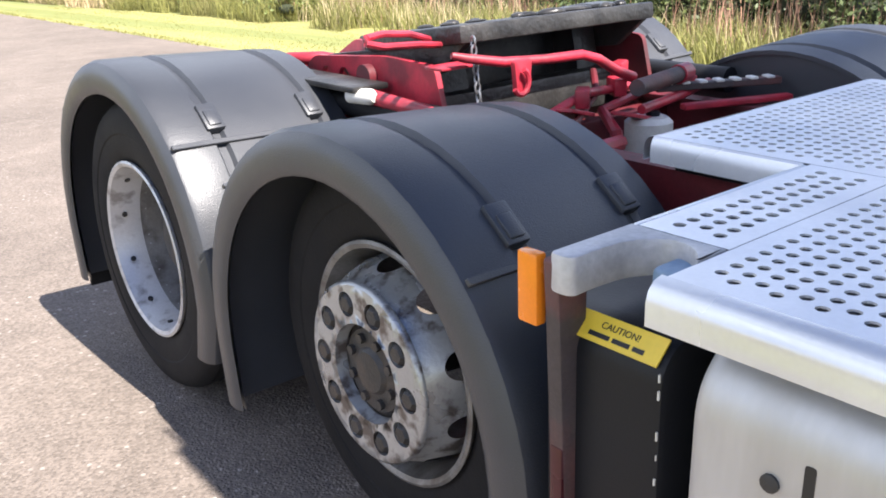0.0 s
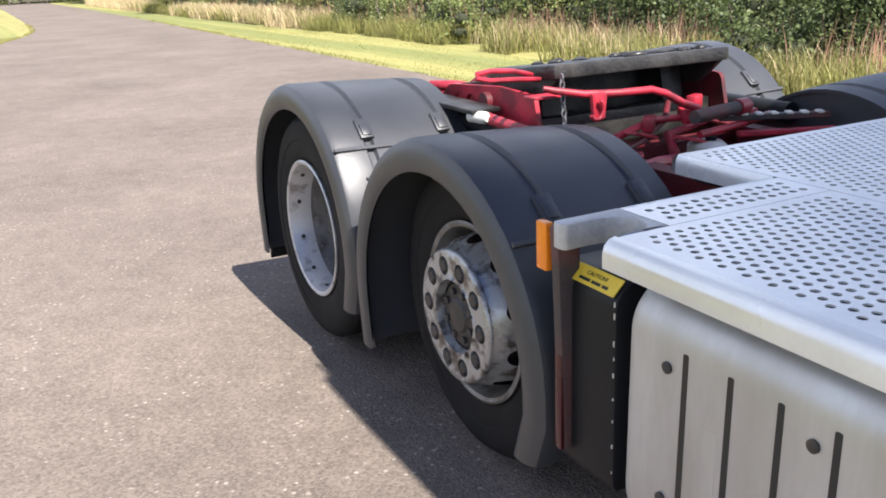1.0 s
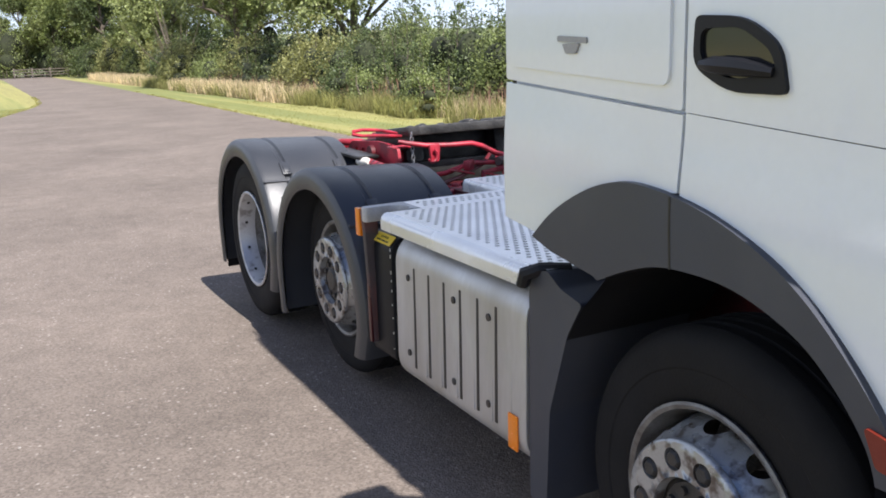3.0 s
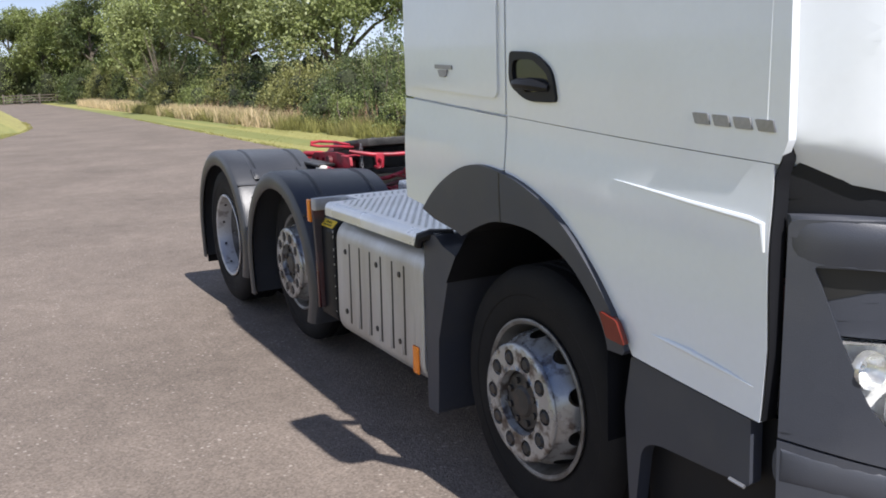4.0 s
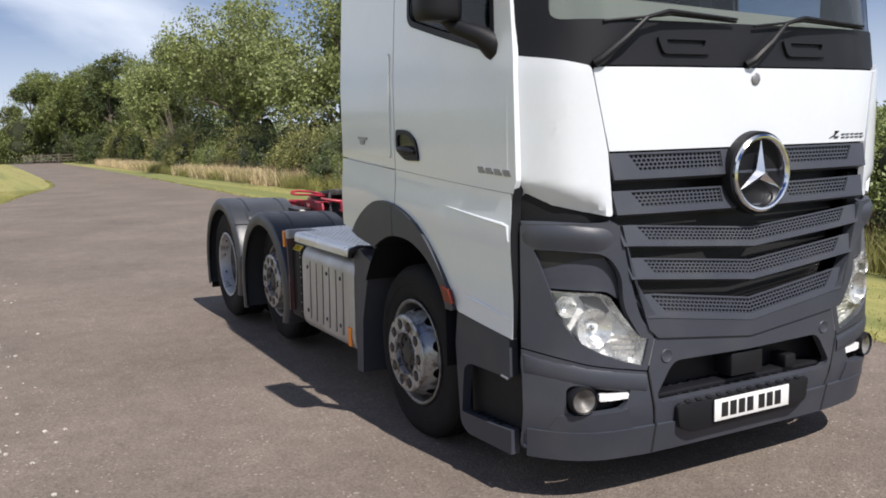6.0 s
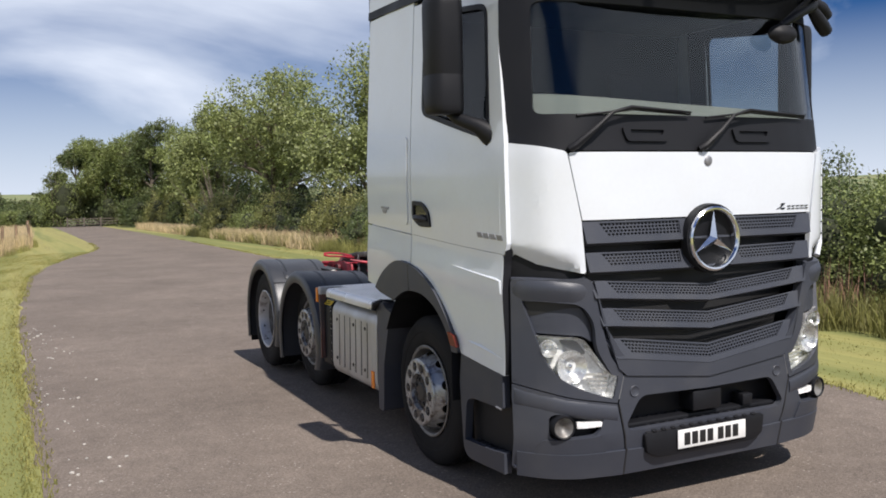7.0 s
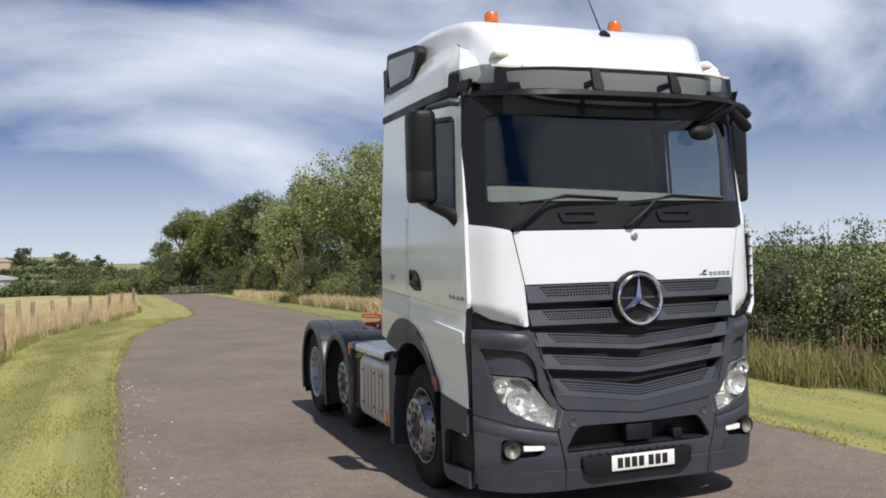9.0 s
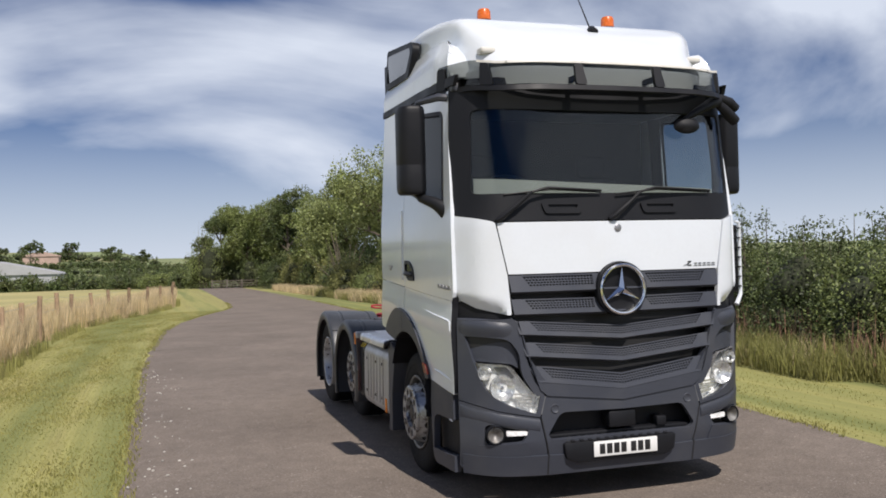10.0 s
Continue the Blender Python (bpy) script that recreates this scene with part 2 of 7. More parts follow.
M_RUST = mat("rusty_bracket", (0.055, 0.042, 0.042), 0.65, var=0.3, scale=10, bump=0.4, tint=(0.22, 0.05, 0.04), tint_amount=0.5, tint_scale=6)
M_GRIMEWHITE = mat("grimy_white_plastic", (0.62, 0.60, 0.55), 0.5, var=0.15, scale=9, bump=0.1)
M_SEAT = mat("dark_seat_fabric", (0.013, 0.014, 0.020), 0.85, var=0.2, scale=3, fine=30, bump=0.03)
M_DASH = mat("dashboard_plastic", (0.07, 0.07, 0.072), 0.6, var=0.1, bump=0.1)
M_CREAM = mat("pale_dash_top", (0.30, 0.31, 0.26), 0.7, var=0.1, bump=0.1)
M_MIRROR = mat("mirror_glass", (0.8, 0.8, 0.8), 0.03, metal=1.0, var=0.0, bump=0.0, rvar=0.0)
M_PANE = pane_mat("windscreen_glass")
# darkened and dulled: the dark cab interior put into the glass colour
M_SIDEPANE = pane_mat("shade_darkened_door_glass", (0.40, 0.43, 0.45), 0.3)
M_LENS = pane_mat("headlamp_lens", (0.97, 0.98, 0.98))
M_SMOKE = pane_mat("smoked_visor", (0.52, 0.53, 0.51), 0.6)
M_BOWL = mat("silvered_lamp_bowl", (0.90, 0.90, 0.89), 0.45, metal=0.05, var=0.3, scale=25, fine=55, bump=0.8)
# grime, plus the shade deep in the drive wheels' dish, in one base colour
M_DISC = mat("grimy_shaded_silver", (0.20, 0.195, 0.19), 0.5, metal=0.4, var=0.3, scale=10, fine=120, bump=0.2, tint=(0.06, 0.045, 0.035), tint_amount=0.7, tint_scale=16)
M_LAMP = mat("lamp_reflector", (0.80, 0.80, 0.79), 0.24, metal=0.7, var=0.15, scale=30, fine=70, bump=0.4)
M_WASHER = mat("light_grey_plastic", (0.16, 0.165, 0.17), 0.45, var=0.1, bump=0.1)
M_STEEL = mat("worn_steel", (0.30, 0.30, 0.31), 0.45, metal=0.7, var=0.2, scale=12, bump=0.2)


# ---- shape helpers ----
def part(name, bm, material, parent=None, label="", smooth=38, flip=False):
    me = bpy.data.meshes.new(name)
    bmesh.ops.remove_doubles(bm, verts=bm.verts, dist=0.0002)
    if flip:
        bmesh.ops.reverse_faces(bm, faces=bm.faces)
    bm.to_mesh(me)
    bm.free()
    for p in me.polygons:
        p.use_smooth = True
    me.set_sharp_from_angle(angle=radians(smooth))
    me.materials.append(material)
    ob = new(name, me)
    if parent is not None:
        ob.parent = parent
    if label:
        ob["label"] = label
    return ob


def empty(name, parent=None, at=(0, 0, 0)):
    ob = new(name)
    ob.empty_display_size = 0.2
    ob.location = at
    if parent is not None:
        ob.parent = parent
    return ob


def box(bm, x0, x1, y0, y1, z0, z1, bevel=0.0, seg=2, m=None):
    g = bmesh.ops.create_cube(bm, size=1.0)
    vs = g["verts"]
    for v in vs:
        v.co = Vector((x0 + (v.co.x + 0.5) * (x1 - x0), y0 + (v.co.y + 0.5) * (y1 - y0), z0 + (v.co.z + 0.5) * (z1 - z0)))
    if m is not None:
        for v in vs:
            v.co = m @ v.co
    if bevel > 0:
        es = list({e for v in vs for e in v.link_edges})
        bmesh.ops.bevel(bm, geom=es, offset=bevel, segments=seg, affect="EDGES", profile=0.5)
    return bm


def prism(bm, pts, place, depth, bevel=0.0, seg=2):
    """Extrude the polygon pts (u, v) by depth along the third axis of place, a function (u, v, w) -> point."""
    a = [bm.verts.new(place(u, v, 0.0)) for u, v in pts]
    b = [bm.verts.new(place(u, v, depth)) for u, v in pts]
    k = len(pts)
    fs = [bm.faces.new(a), bm.faces.new(b[::-1])]
    for i in range(k):
        fs.append(bm.faces.new((a[i], b[i], b[(i + 1) % k], a[(i + 1) % k])))
    bmesh.ops.recalc_face_normals(bm, faces=fs)
    if bevel > 0:
        es = list({e for f in fs[:2] for e in f.edges})
        bmesh.ops.bevel(bm, geom=es, offset=bevel, segments=seg, affect="EDGES", profile=0.5)
    return bm


def tube(bm, pts, r, seg=8, closed=False):
    pts = [Vector(p) for p in pts]
    rings, k = [], len(pts)
    up = None
    for i, p in enumerate(pts):
        a, b = pts[max(i - 1, 0)], pts[min(i + 1, k - 1)]
        if closed:
            a, b = pts[i - 1], pts[(i + 1) % k]
        d = (b - a).normalized()
        if up is None:
            up = Vector((0, 0, 1)) if abs(d.z) < 0.9 else Vector((0, 1, 0))
        u = d.cross(up).normalized()
        w = u.cross(d).normalized()
        up = w
        rad = r[i] if isinstance(r, (list, tuple)) else r
        rings.append([bm.verts.new(p + rad * (math.cos(t) * u + math.sin(t) * w)) for t in (2 * math.pi * j / seg for j in range(seg))])
    fs = []
    for i in range(k if closed else k - 1):
        q, s = rings[i], rings[(i + 1) % k]
        for j in range(seg):
            fs.append(bm.faces.new((q[j], q[(j + 1) % seg], s[(j + 1) % seg], s[j])))
    if not closed:
        fs += [bm.faces.new(rings[0][::-1]), bm.faces.new(rings[-1])]
    bmesh.ops.recalc_face_normals(bm, faces=fs)
    return bm


def loft(bm, rings, caps=True, closed=True):
    vs = [[bm.verts.new(p) for p in r] for r in rings]
    k = len(vs[0])
    fs = []
    for a, b in zip(vs, vs[1:]):
        for j in range(k if closed else k - 1):
            fs.append(bm.faces.new((a[j], a[(j + 1) % k], b[(j + 1) % k], b[j])))
    if caps:
        fs += [bm.faces.new(vs[0][::-1]), bm.faces.new(vs[-1])]
    bmesh.ops.recalc_face_normals(bm, faces=fs)
    return bm


def lathe(bm, prof, centre, seg=48, closed=False):
    """Turn the profile [(out, r)] round the x axis through centre; out is measured towards -x."""
    cx, cy, cz = centre
    rings = [[bm.verts.new((cx - o, cy + r * math.cos(t), cz + r * math.sin(t))) for t in (2 * math.pi * j / seg for j in range(seg))] for o, r in prof]
    pairs = list(zip(rings, rings[1:])) + ([(rings[-1], rings[0])] if closed else [])
    fs = []
    for a, b in pairs:
        for j in range(seg):
            fs.append(bm.faces.new((a[j], a[(j + 1) % seg], b[(j + 1) % seg], b[j])))
    bmesh.ops.recalc_face_normals(bm, faces=fs)
    return bm


def rounded(pts, r, n=4):
    """The polygon with its corners rounded by r."""
    out, k = [], len(pts)
    for i in range(k):
        p, a, b = Vector(pts[i]), Vector(pts[i - 1]), Vector(pts[(i + 1) % k])
        rr = r[i] if isinstance(r, (list, tuple)) else r
        da, db = a - p, b - p
        ra, rb = min(rr, da.length * 0.45), min(rr, db.length * 0.45)
        s, e = p + da.normalized() * ra, p + db.normalized() * rb
        if rr <= 0:
            out.append(tuple(p))
            continue
        for j in range(n + 1):
            t = j / n
            out.append(tuple((1 - t) ** 2 * s + 2 * t * (1 - t) * p + t * t * e))
    return out


def sheet(bm, outer, fn, thick=0.02, holes=(), step=0.07, toward=None):
    """A curved panel: the polygon outer with holes in (u, v), cut into a grid, laid on fn(u, v) and given a thickness away from the point toward."""
    from mathutils.geometry import tessellate_polygon
    loops = [[Vector((u, v, 0)) for u, v in outer]] + [[Vector((u, v, 0)) for u, v in h] for h in holes]
    flat = [p for lp in loops for p in lp]
    tmp = bmesh.new()
    vs = [tmp.verts.new(p) for p in flat]
    for tri in tessellate_polygon(loops):
        try:
            tmp.faces.new([vs[i] for i in tri])
        except ValueError:
            pass
    us, ws = [p.x for p in flat], [p.y for p in flat]
    for axis, lo, hi in ((0, min(us), max(us)), (1, min(ws), max(ws))):
        k = max(1, int((hi - lo) / step))
        for i in range(1, k):
            co, no = Vector((0, 0, 0)), Vector((0, 0, 0))
            co[axis], no[axis] = lo + (hi - lo) * i / k + 0.00037, 1.0
            bmesh.ops.bisect_plane(tmp, geom=tmp.verts[:] + tmp.edges[:] + tmp.faces[:], plane_co=co, plane_no=no, dist=1e-6)
    bmesh.ops.remove_doubles(tmp, verts=tmp.verts, dist=1e-5)
    # dissolve the seams of the first triangles inside each grid cell
    bmesh.ops.dissolve_limit(tmp, angle_limit=0.001, verts=[], edges=[e for e in tmp.edges if len(e.link_faces) == 2 and abs((e.verts[0].co - e.verts[1].co).x) > 1e-4 and abs((e.verts[0].co - e.verts[1].co).y) > 1e-4])
    for f in tmp.faces:
        if f.normal.z < 0:
            f.normal_flip()
    for v in tmp.verts:
        v.co = Vector(fn(v.co.x, v.co.y))
    tmp.normal_update()
    goal = Vector(toward if toward is not None else (0, 0.3, 1.2))
    if sum(f.normal.dot(f.calc_center_median() - goal) * f.calc_area() for f in tmp.faces) < 0:
        bmesh.ops.reverse_faces(tmp, faces=tmp.faces)
    tmp.normal_update()
    if thick:
        bmesh.ops.solidify(tmp, geom=tmp.faces[:], thickness=thick)
    me = bpy.data.meshes.new("tmp")
    tmp.to_mesh(me)
    tmp.free()
    bm.from_mesh(me)
    bpy.data.meshes.remove(me)
    return bm


def pierced(bm, cells, fn, hole=0.5, n=8, depth=0.004, squeeze=1.0):
    """Cells (u, v, du, dv) of a plate, each with a round hole, laid on fn(u, v, w)."""
    for u, v, du, dv in cells:
        rim, edge, low = [], [], []
        for j in range(n):
            t = 2 * math.pi * j / n
            c, s = math.cos(t), math.sin(t)
            k = 1 / max(abs(c), abs(s))
            edge.append(bm.verts.new(fn(u + c * k * du / 2, v + s * k * dv / 2, 0)))
            rim.append(bm.verts.new(fn(u + c * hole * min(du, dv) / 2, v + s * hole * min(du, dv) / 2 * squeeze, 0)))
            low.append(bm.verts.new(fn(u + c * hole * min(du, dv) / 2, v + s * hole * min(du, dv) / 2 * squeeze, -depth)))
        for j in range(n):
            i = (j + 1) % n
            bm.faces.new((edge[j], edge[i], rim[i], rim[j]))
            bm.faces.new((rim[j], rim[i], low[i], low[j]))
    return bm


def ledge(bm, pts, ry, rz, off=0.0, n=10):
    """A rounded moulding along the cab's front, through the points (x, z)."""
    rings = []
    for x, z in pts:
        y = front_y(x, z) - off
        rings.append([(x, y + ry * math.cos(t), z + rz * math.sin(t)) for t in (2 * math.pi * j / n for j in range(n))])
    return loft(bm, rings)


def smooth01(t):
    t = min(1.0, max(0.0, t))
    return t * t * (3 - 2 * t)


# ---- the tractor unit: surfaces of the cab ----
truck = empty("tractor_unit")
tagged(truck, "white three-axle tractor unit with grey bumper and red chassis", "truck")

FX = [0.0, 0.40, 0.66, 0.85, 0.95, 1.02, 1.08, 1.13, 1.17, 1.21]
FY = [-1.340, -1.338, -1.332, -1.312, -1.280, -1.240, -1.185, -1.125, -1.07, -0.99]


def front_y(x, z):
    y = float(np.interp(abs(x), FX, FY))
    if z > 2.03:
        y += (z - 2.03) * 0.13
    if z < 0.45:
        y += (0.45 - z) * 0.22
    return y


def front(off=0.0):
    return lambda x, z: (x, front_y(x, z) - off, z)


def panel_line(y):
    return 1.555 + 0.075 * y


def side_x(y, z):
    x = 1.238
    t = max(0.0, (-0.25 - y) / 0.8)
    x -= 0.036 * t * t
    if z > 2.05:
        x -= (z - 2.05) * 0.055
    x += 0.014 * smooth01((panel_line(y) - 0.01 - z) / 0.22)
    fore = smooth01((0.05 - y) / 0.9)
    seam, ridge = panel_line(y) - 0.006, panel_line(y) - 0.016 - 0.125 * fore
    if z < seam:
        x += 0.001 * fore * (min(1.0, (seam - z) / (seam - ridge + 0.001)) if z > ridge else 1.0 - 0.75 * smooth01((ridge - z) / 0.35))
    if z < 1.3:
        x -= 0.02 * smooth01((1.3 - z) / 0.5)
    return x


def cab_y(y):
    """The cab's panels run a little longer towards the sleeper."""
    return y + 0.075 * max(0.0, (y + 1.0) / 1.85) ** 0.6


def side(s, off=0.0):
    return lambda y, z: (s * (side_x(y, z) + off), cab_y(y), z)


ARCH_OUT = [(0.645, 1.155), (0.56, 1.23), (0.46, 1.295), (0.34, 1.35), (0.22, 1.375), (0.08, 1.365), (-0.06, 1.335), (-0.20, 1.28), (-0.30, 1.22), (-0.38, 1.15), (-0.46, 1.06), (-0.53, 0.96), (-0.575, 0.87)]
ARCH_BED = [(0.50, 0.86), (0.43, 0.97), (0.34, 1.07), (0.23, 1.135)]
ARCH_IN = [(0.34, 1.085), (0.23, 1.135), (0.11, 1.175), (-0.02, 1.185), (-0.14, 1.175), (-0.25, 1.14), (-0.34, 1.09), (-0.42, 1.01), (-0.475, 0.93), (-0.50, 0.86)]



def flowing(pts, n=4):
    """The open line through pts, drawn as a smooth curve."""
    out = []
    for i in range(len(pts) - 1):
        p = [Vector(pts[min(max(i + q, 0), len(pts) - 1)]) for q in (-1, 0, 1, 2)]
        for j in range(n):
            t = j / n
            out.append(tuple(0.5 * (2 * p[1] + (p[2] - p[0]) * t + (2 * p[0] - 5 * p[1] + 4 * p[2] - p[3]) * t * t + (3 * p[1] - p[0] - 3 * p[2] + p[3]) * t ** 3)))
    return out + [pts[-1]]


ARCH_OUT, ARCH_IN = flowing(ARCH_OUT), flowing(ARCH_IN)

for s in (-1, 1):
    # rear side wall of the cab, above and below the waist seam
    bm = bmesh.new()
    sheet(bm, rounded([(0.066, 1.562), (0.82, 1.618), (0.82, 3.10), (0.066, 3.10)], 0.012), side(s), 0.03)
    part("side_panel", bm, M_SIDE, truck, "white painted sleeper side panel", flip=False)
    bm = bmesh.new()
    arch_rear = [p for p in ARCH_OUT if p[0] > 0.07]
    sheet(bm, [(0.82, 1.608)] + [(0.064, 1.552)] + [(0.064, 1.366)] + arch_rear[::-1] + [(0.66, 1.163), (0.82, 1.185)], side(s), 0.03)
    part("lower_side_panel", bm, M_SIDE, truck)
    # locker door with its latch
    locker = rounded([(0.105, 1.618), (0.79, 1.658), (0.79, 2.262), (0.105, 2.205)], 0.035)
    bm = bmesh.new()
    sheet(bm, locker, side(s, 0.009), 0.012)
    door = part("locker_door", bm, M_SIDE, truck, "white locker door with a small latch")
    bm = bmesh.new()
    sheet(bm, rounded([(0.41, 1.722), (0.54, 1.728), (0.54, 1.744), (0.41, 1.738)], 0.006), side(s, 0.014), 0.006)
    sheet(bm, rounded([(0.455, 1.695), (0.500, 1.695), (0.515, 1.722), (0.44, 1.722)], 0.006), side(s, 0.016), 0.006)
    part("latch", bm, M_STEEL, door)
    # door: window opening, waist seam, lower half with the wheel arch cut out
    window = rounded([(-0.10, 2.335), (-0.93, 2.115), (-0.865, 2.90), (-0.10, 2.985)], [0.07, 0.10, 0.08, 0.06], 5)
    bm = bmesh.new()
    sheet(bm, rounded([(0.056, 1.560), (0.056, 3.06), (-0.955, 3.03), (-0.985, 2.6), (-1.060, 2.08), (-1.072, 1.54), (-1.050, 1.480)], 0.003, 2), side(s), 0.03, [window], 0.05)
    cab_door = part("door", bm, M_SIDE, truck, "white cab door with a dark recessed handle")
    bm = bmesh.new()
    arch_front = [p for p in ARCH_OUT if p[0] < 0.07]
    sheet(bm, [(0.054, 1.5575), (-1.035, 1.4785), (-1.040, 1.34), (-1.040, 1.0), (-1.022, 0.795), (-0.585, 0.855)] + arch_front[::-1] + [(0.054, 1.362)], side(s), 0.03, step=0.035)
    part("lower_panel", bm, M_SIDE, cab_door)
    bm = bmesh.new()
    sheet(bm, [(0.81, 1.575), (0.81, 1.650), (-1.03, 1.512), (-1.03, 1.437)], side(s, -0.0315), 0.01)
    part("seam_filler", bm, M_SIDE, truck)
    bm = bmesh.new()
    tube(bm, [(s * (side_x(y, z) + 0.001), cab_y(y), z) for y, z in ((-0.51, 1.392), (-0.63, 1.378), (-0.81, 1.356), (-0.985, 1.336), (-1.018, 1.328), (-1.028, 1.258))], [0.001, 0.0045, 0.007, 0.009, 0.009, 0.004], 8)
    part("crease", bm, M_SIDE, cab_door)
    # black strip stands in for the shaded gap, keeping sun off the edge
    bm = bmesh.new()
    def edge_y(z):
        return float(np.interp(z, [0.795, 1.0, 1.34, 1.473, 1.48], [-1.022, -1.040, -1.040, -1.035, -1.05])) - 0.002
    loft(bm, [[(s * (side_x(-1.038, z) - d), edge_y(z) - o, z) for d, o in ((0.002, 0.0), (0.002, 0.006), (0.05, 0.006), (0.05, 0.0))] for z in np.linspace(0.80, 2.06, 34)])
    part("door_seal", bm, M_BLACK, truck, "black strip for the shaded gap at the door edge")
    bm = bmesh.new()
    tube(bm, [(s * (side_x(y, z) + 0.0), cab_y(y), z) for y, z in ((-0.66, 0.945), (-0.72, 0.940), (-0.80, 0.931), (-0.92, 0.908), (-1.0, 0.889))], [0.001, 0.008, 0.011, 0.008, 0.002], 8)
    part("lower_crease", bm, M_SIDE, cab_door)
    bm = bmesh.new()
    sheet(bm, rounded([(-0.08, 2.30), (-0.95, 2.07), (-0.88, 2.93), (-0.08, 3.01)], 0.08), side(s, -0.022), 0.006)
    # near window only gets the pane with painted-in shade, far one stays clear
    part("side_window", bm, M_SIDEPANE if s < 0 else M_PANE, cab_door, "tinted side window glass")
    bm = bmesh.new()
    sheet(bm, [(0.05, 1.60), (0.05, 3.02), (-0.95, 3.00), (-1.02, 2.10), (-1.02, 1.60)], side(s, -0.034), 0.012, [rounded([(-0.12, 2.35), (-0.91, 2.14), (-0.85, 2.88), (-0.12, 2.965)], 0.07, 5)])
    part("door_lining", bm, M_SEAT, cab_door)
    bm = bmesh.new()
    sheet(bm, window, side(s, 0.004), 0.01, [rounded([(-0.125, 2.36), (-0.90, 2.155), (-0.84, 2.87), (-0.125, 2.955)], 0.06, 5)])
    part("window_seal", bm, M_BLACK, cab_door)
    # handle: dark shell, recess and grip
    hp = rounded([(0.022, 1.782), (-0.12, 1.775), (-0.215, 1.715), (-0.238, 1.612), (-0.08, 1.612), (0.028, 1.668)], [0.02, 0.05, 0.04, 0.02, 0.05, 0.04])
    hole = rounded([(0.005, 1.752), (-0.11, 1.752), (-0.19, 1.705), (-0.212, 1.655), (-0.08, 1.640), (0.005, 1.685)], 0.025)
    bm = bmesh.new()
    sheet(bm, hp, side(s, 0.012), 0.016, [hole], 0.03)
    handle = part("door_handle", bm, M_BLACK, cab_door, "black door handle in a dark recess")
    bm = bmesh.new()
    sheet(bm, hole, side(s, 0.0025), 0.004)
    part("handle_recess", bm, M_GLOSSBLACK, cab_door)
    bm = bmesh.new()
    tube(bm, [(s * (side_x(-0.1, 1.68) + o), cab_y(y), z) for y, z, o in ((0.0, 1.672, 0.010), (-0.05, 1.672, 0.024), (-0.13, 1.668, 0.026), (-0.20, 1.658, 0.010))], [0.012, 0.02, 0.02, 0.012], 8)
    part("handle_grip", bm, M_BLACK, cab_door)
    # model figures on the door: plain chrome bars
    for i in range(4):
        y = -0.80 - i * 0.062
        bm = bmesh.new()
        z = 1.568 + 0.06 * (y + 0.8)
        c = [(y + 0.004, z + 0.032), (y - 0.044, z + 0.030), (y - 0.052, z), (y - 0.006, z + 0.002)]
        sheet(bm, rounded(c, 0.004, 2), side(s, 0.006), 0.006)
        part("badge_bar", bm, M_STEEL, cab_door)
    # wheel arch flare
    bm = bmesh.new()
    sheet(bm, ARCH_OUT + [(-0.565, 0.855), (-0.50, 0.855)] + ARCH_IN[::-1][1:] + [(0.36, 1.095), (0.55, 1.125)], side(s, 0.022), 0.05, step=0.1)
    flare = part("wheel_arch", bm, M_GREY, truck, "dark grey plastic wheel arch flare")
    bm = bmesh.new()
    loft(bm, [[(s * (1.25 - d), cab_y(y), z) for y, z in ARCH_BED[:3] + ARCH_IN[1:] + [(-0.505, 0.55)]] for d in (0.0, 0.25, 0.55)], caps=False, closed=False)
    part("arch_liner", bm, M_BLACK, flare)
    bm = bmesh.new()
    sheet(bm, [(0.066, 1.360), (0.060, 1.360), (0.056, 1.180), (0.062, 1.180)], side(s, 0.0235), 0.004)
    part("flare_joint", bm, M_INK, flare)
    bm = bmesh.new()
    sheet(bm, rounded([(-0.475, 0.978), (-0.550, 0.962), (-0.585, 0.890), (-0.505, 0.898)], 0.012), side(s, 0.032), 0.02)
    part("side_indicator", bm, M_AMBERDARK, flare, "dark amber side indicator lens")
    # dark step well below the door
    bm = bmesh.new()
    sheet(bm, rounded([(-0.575, 0.850), (-0.995, 0.792), (-0.998, 0.60), (-0.68, 0.602), (-0.625, 0.57), (-0.600, 0.33), (-0.88, 0.335), (-1.00, 0.345), (-1.00, 0.225), (-0.64, 0.225), (-0.585, 0.27), (-0.555, 0.62), (-0.55, 0.68)], [0.01, 0, 0.01, 0.05, 0.04, 0.01, 0, 0, 0, 0.04, 0.04, 0.02, 0.02]), side(s, -0.004), 0.05)
    step = part("step_panel", bm, M_GREY, truck, "dark grey plastic entry step panel")
    bm = bmesh.new()
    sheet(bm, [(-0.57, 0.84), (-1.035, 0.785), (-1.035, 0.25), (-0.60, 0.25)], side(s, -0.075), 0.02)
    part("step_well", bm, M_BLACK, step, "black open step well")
    bm = bmesh.new()
    box(bm, min(s * 1.0, s * 1.185), max(s * 1.0, s * 1.185), -0.99, -0.60, 0.318, 0.332, 0.004)
    for y in np.arange(-0.97, -0.62, 0.05):
        box(bm, min(s * 1.02, s * 1.18), max(s * 1.02, s * 1.18), y, y + 0.016, 0.332, 0.338)
    part("step_tread", bm, M_BLACK, step)
    bm = bmesh.new()
    tube(bm, [(s * (side_x(y, z) + 0.002), cab_y(y), z) for y, z in ((-0.945, 0.604), (-0.99, 0.598))], 0.006, 6)
    part("step_catch", bm, M_STEEL, step)
    # rear panel of the front wheel box, and its flap
    bm = bmesh.new()
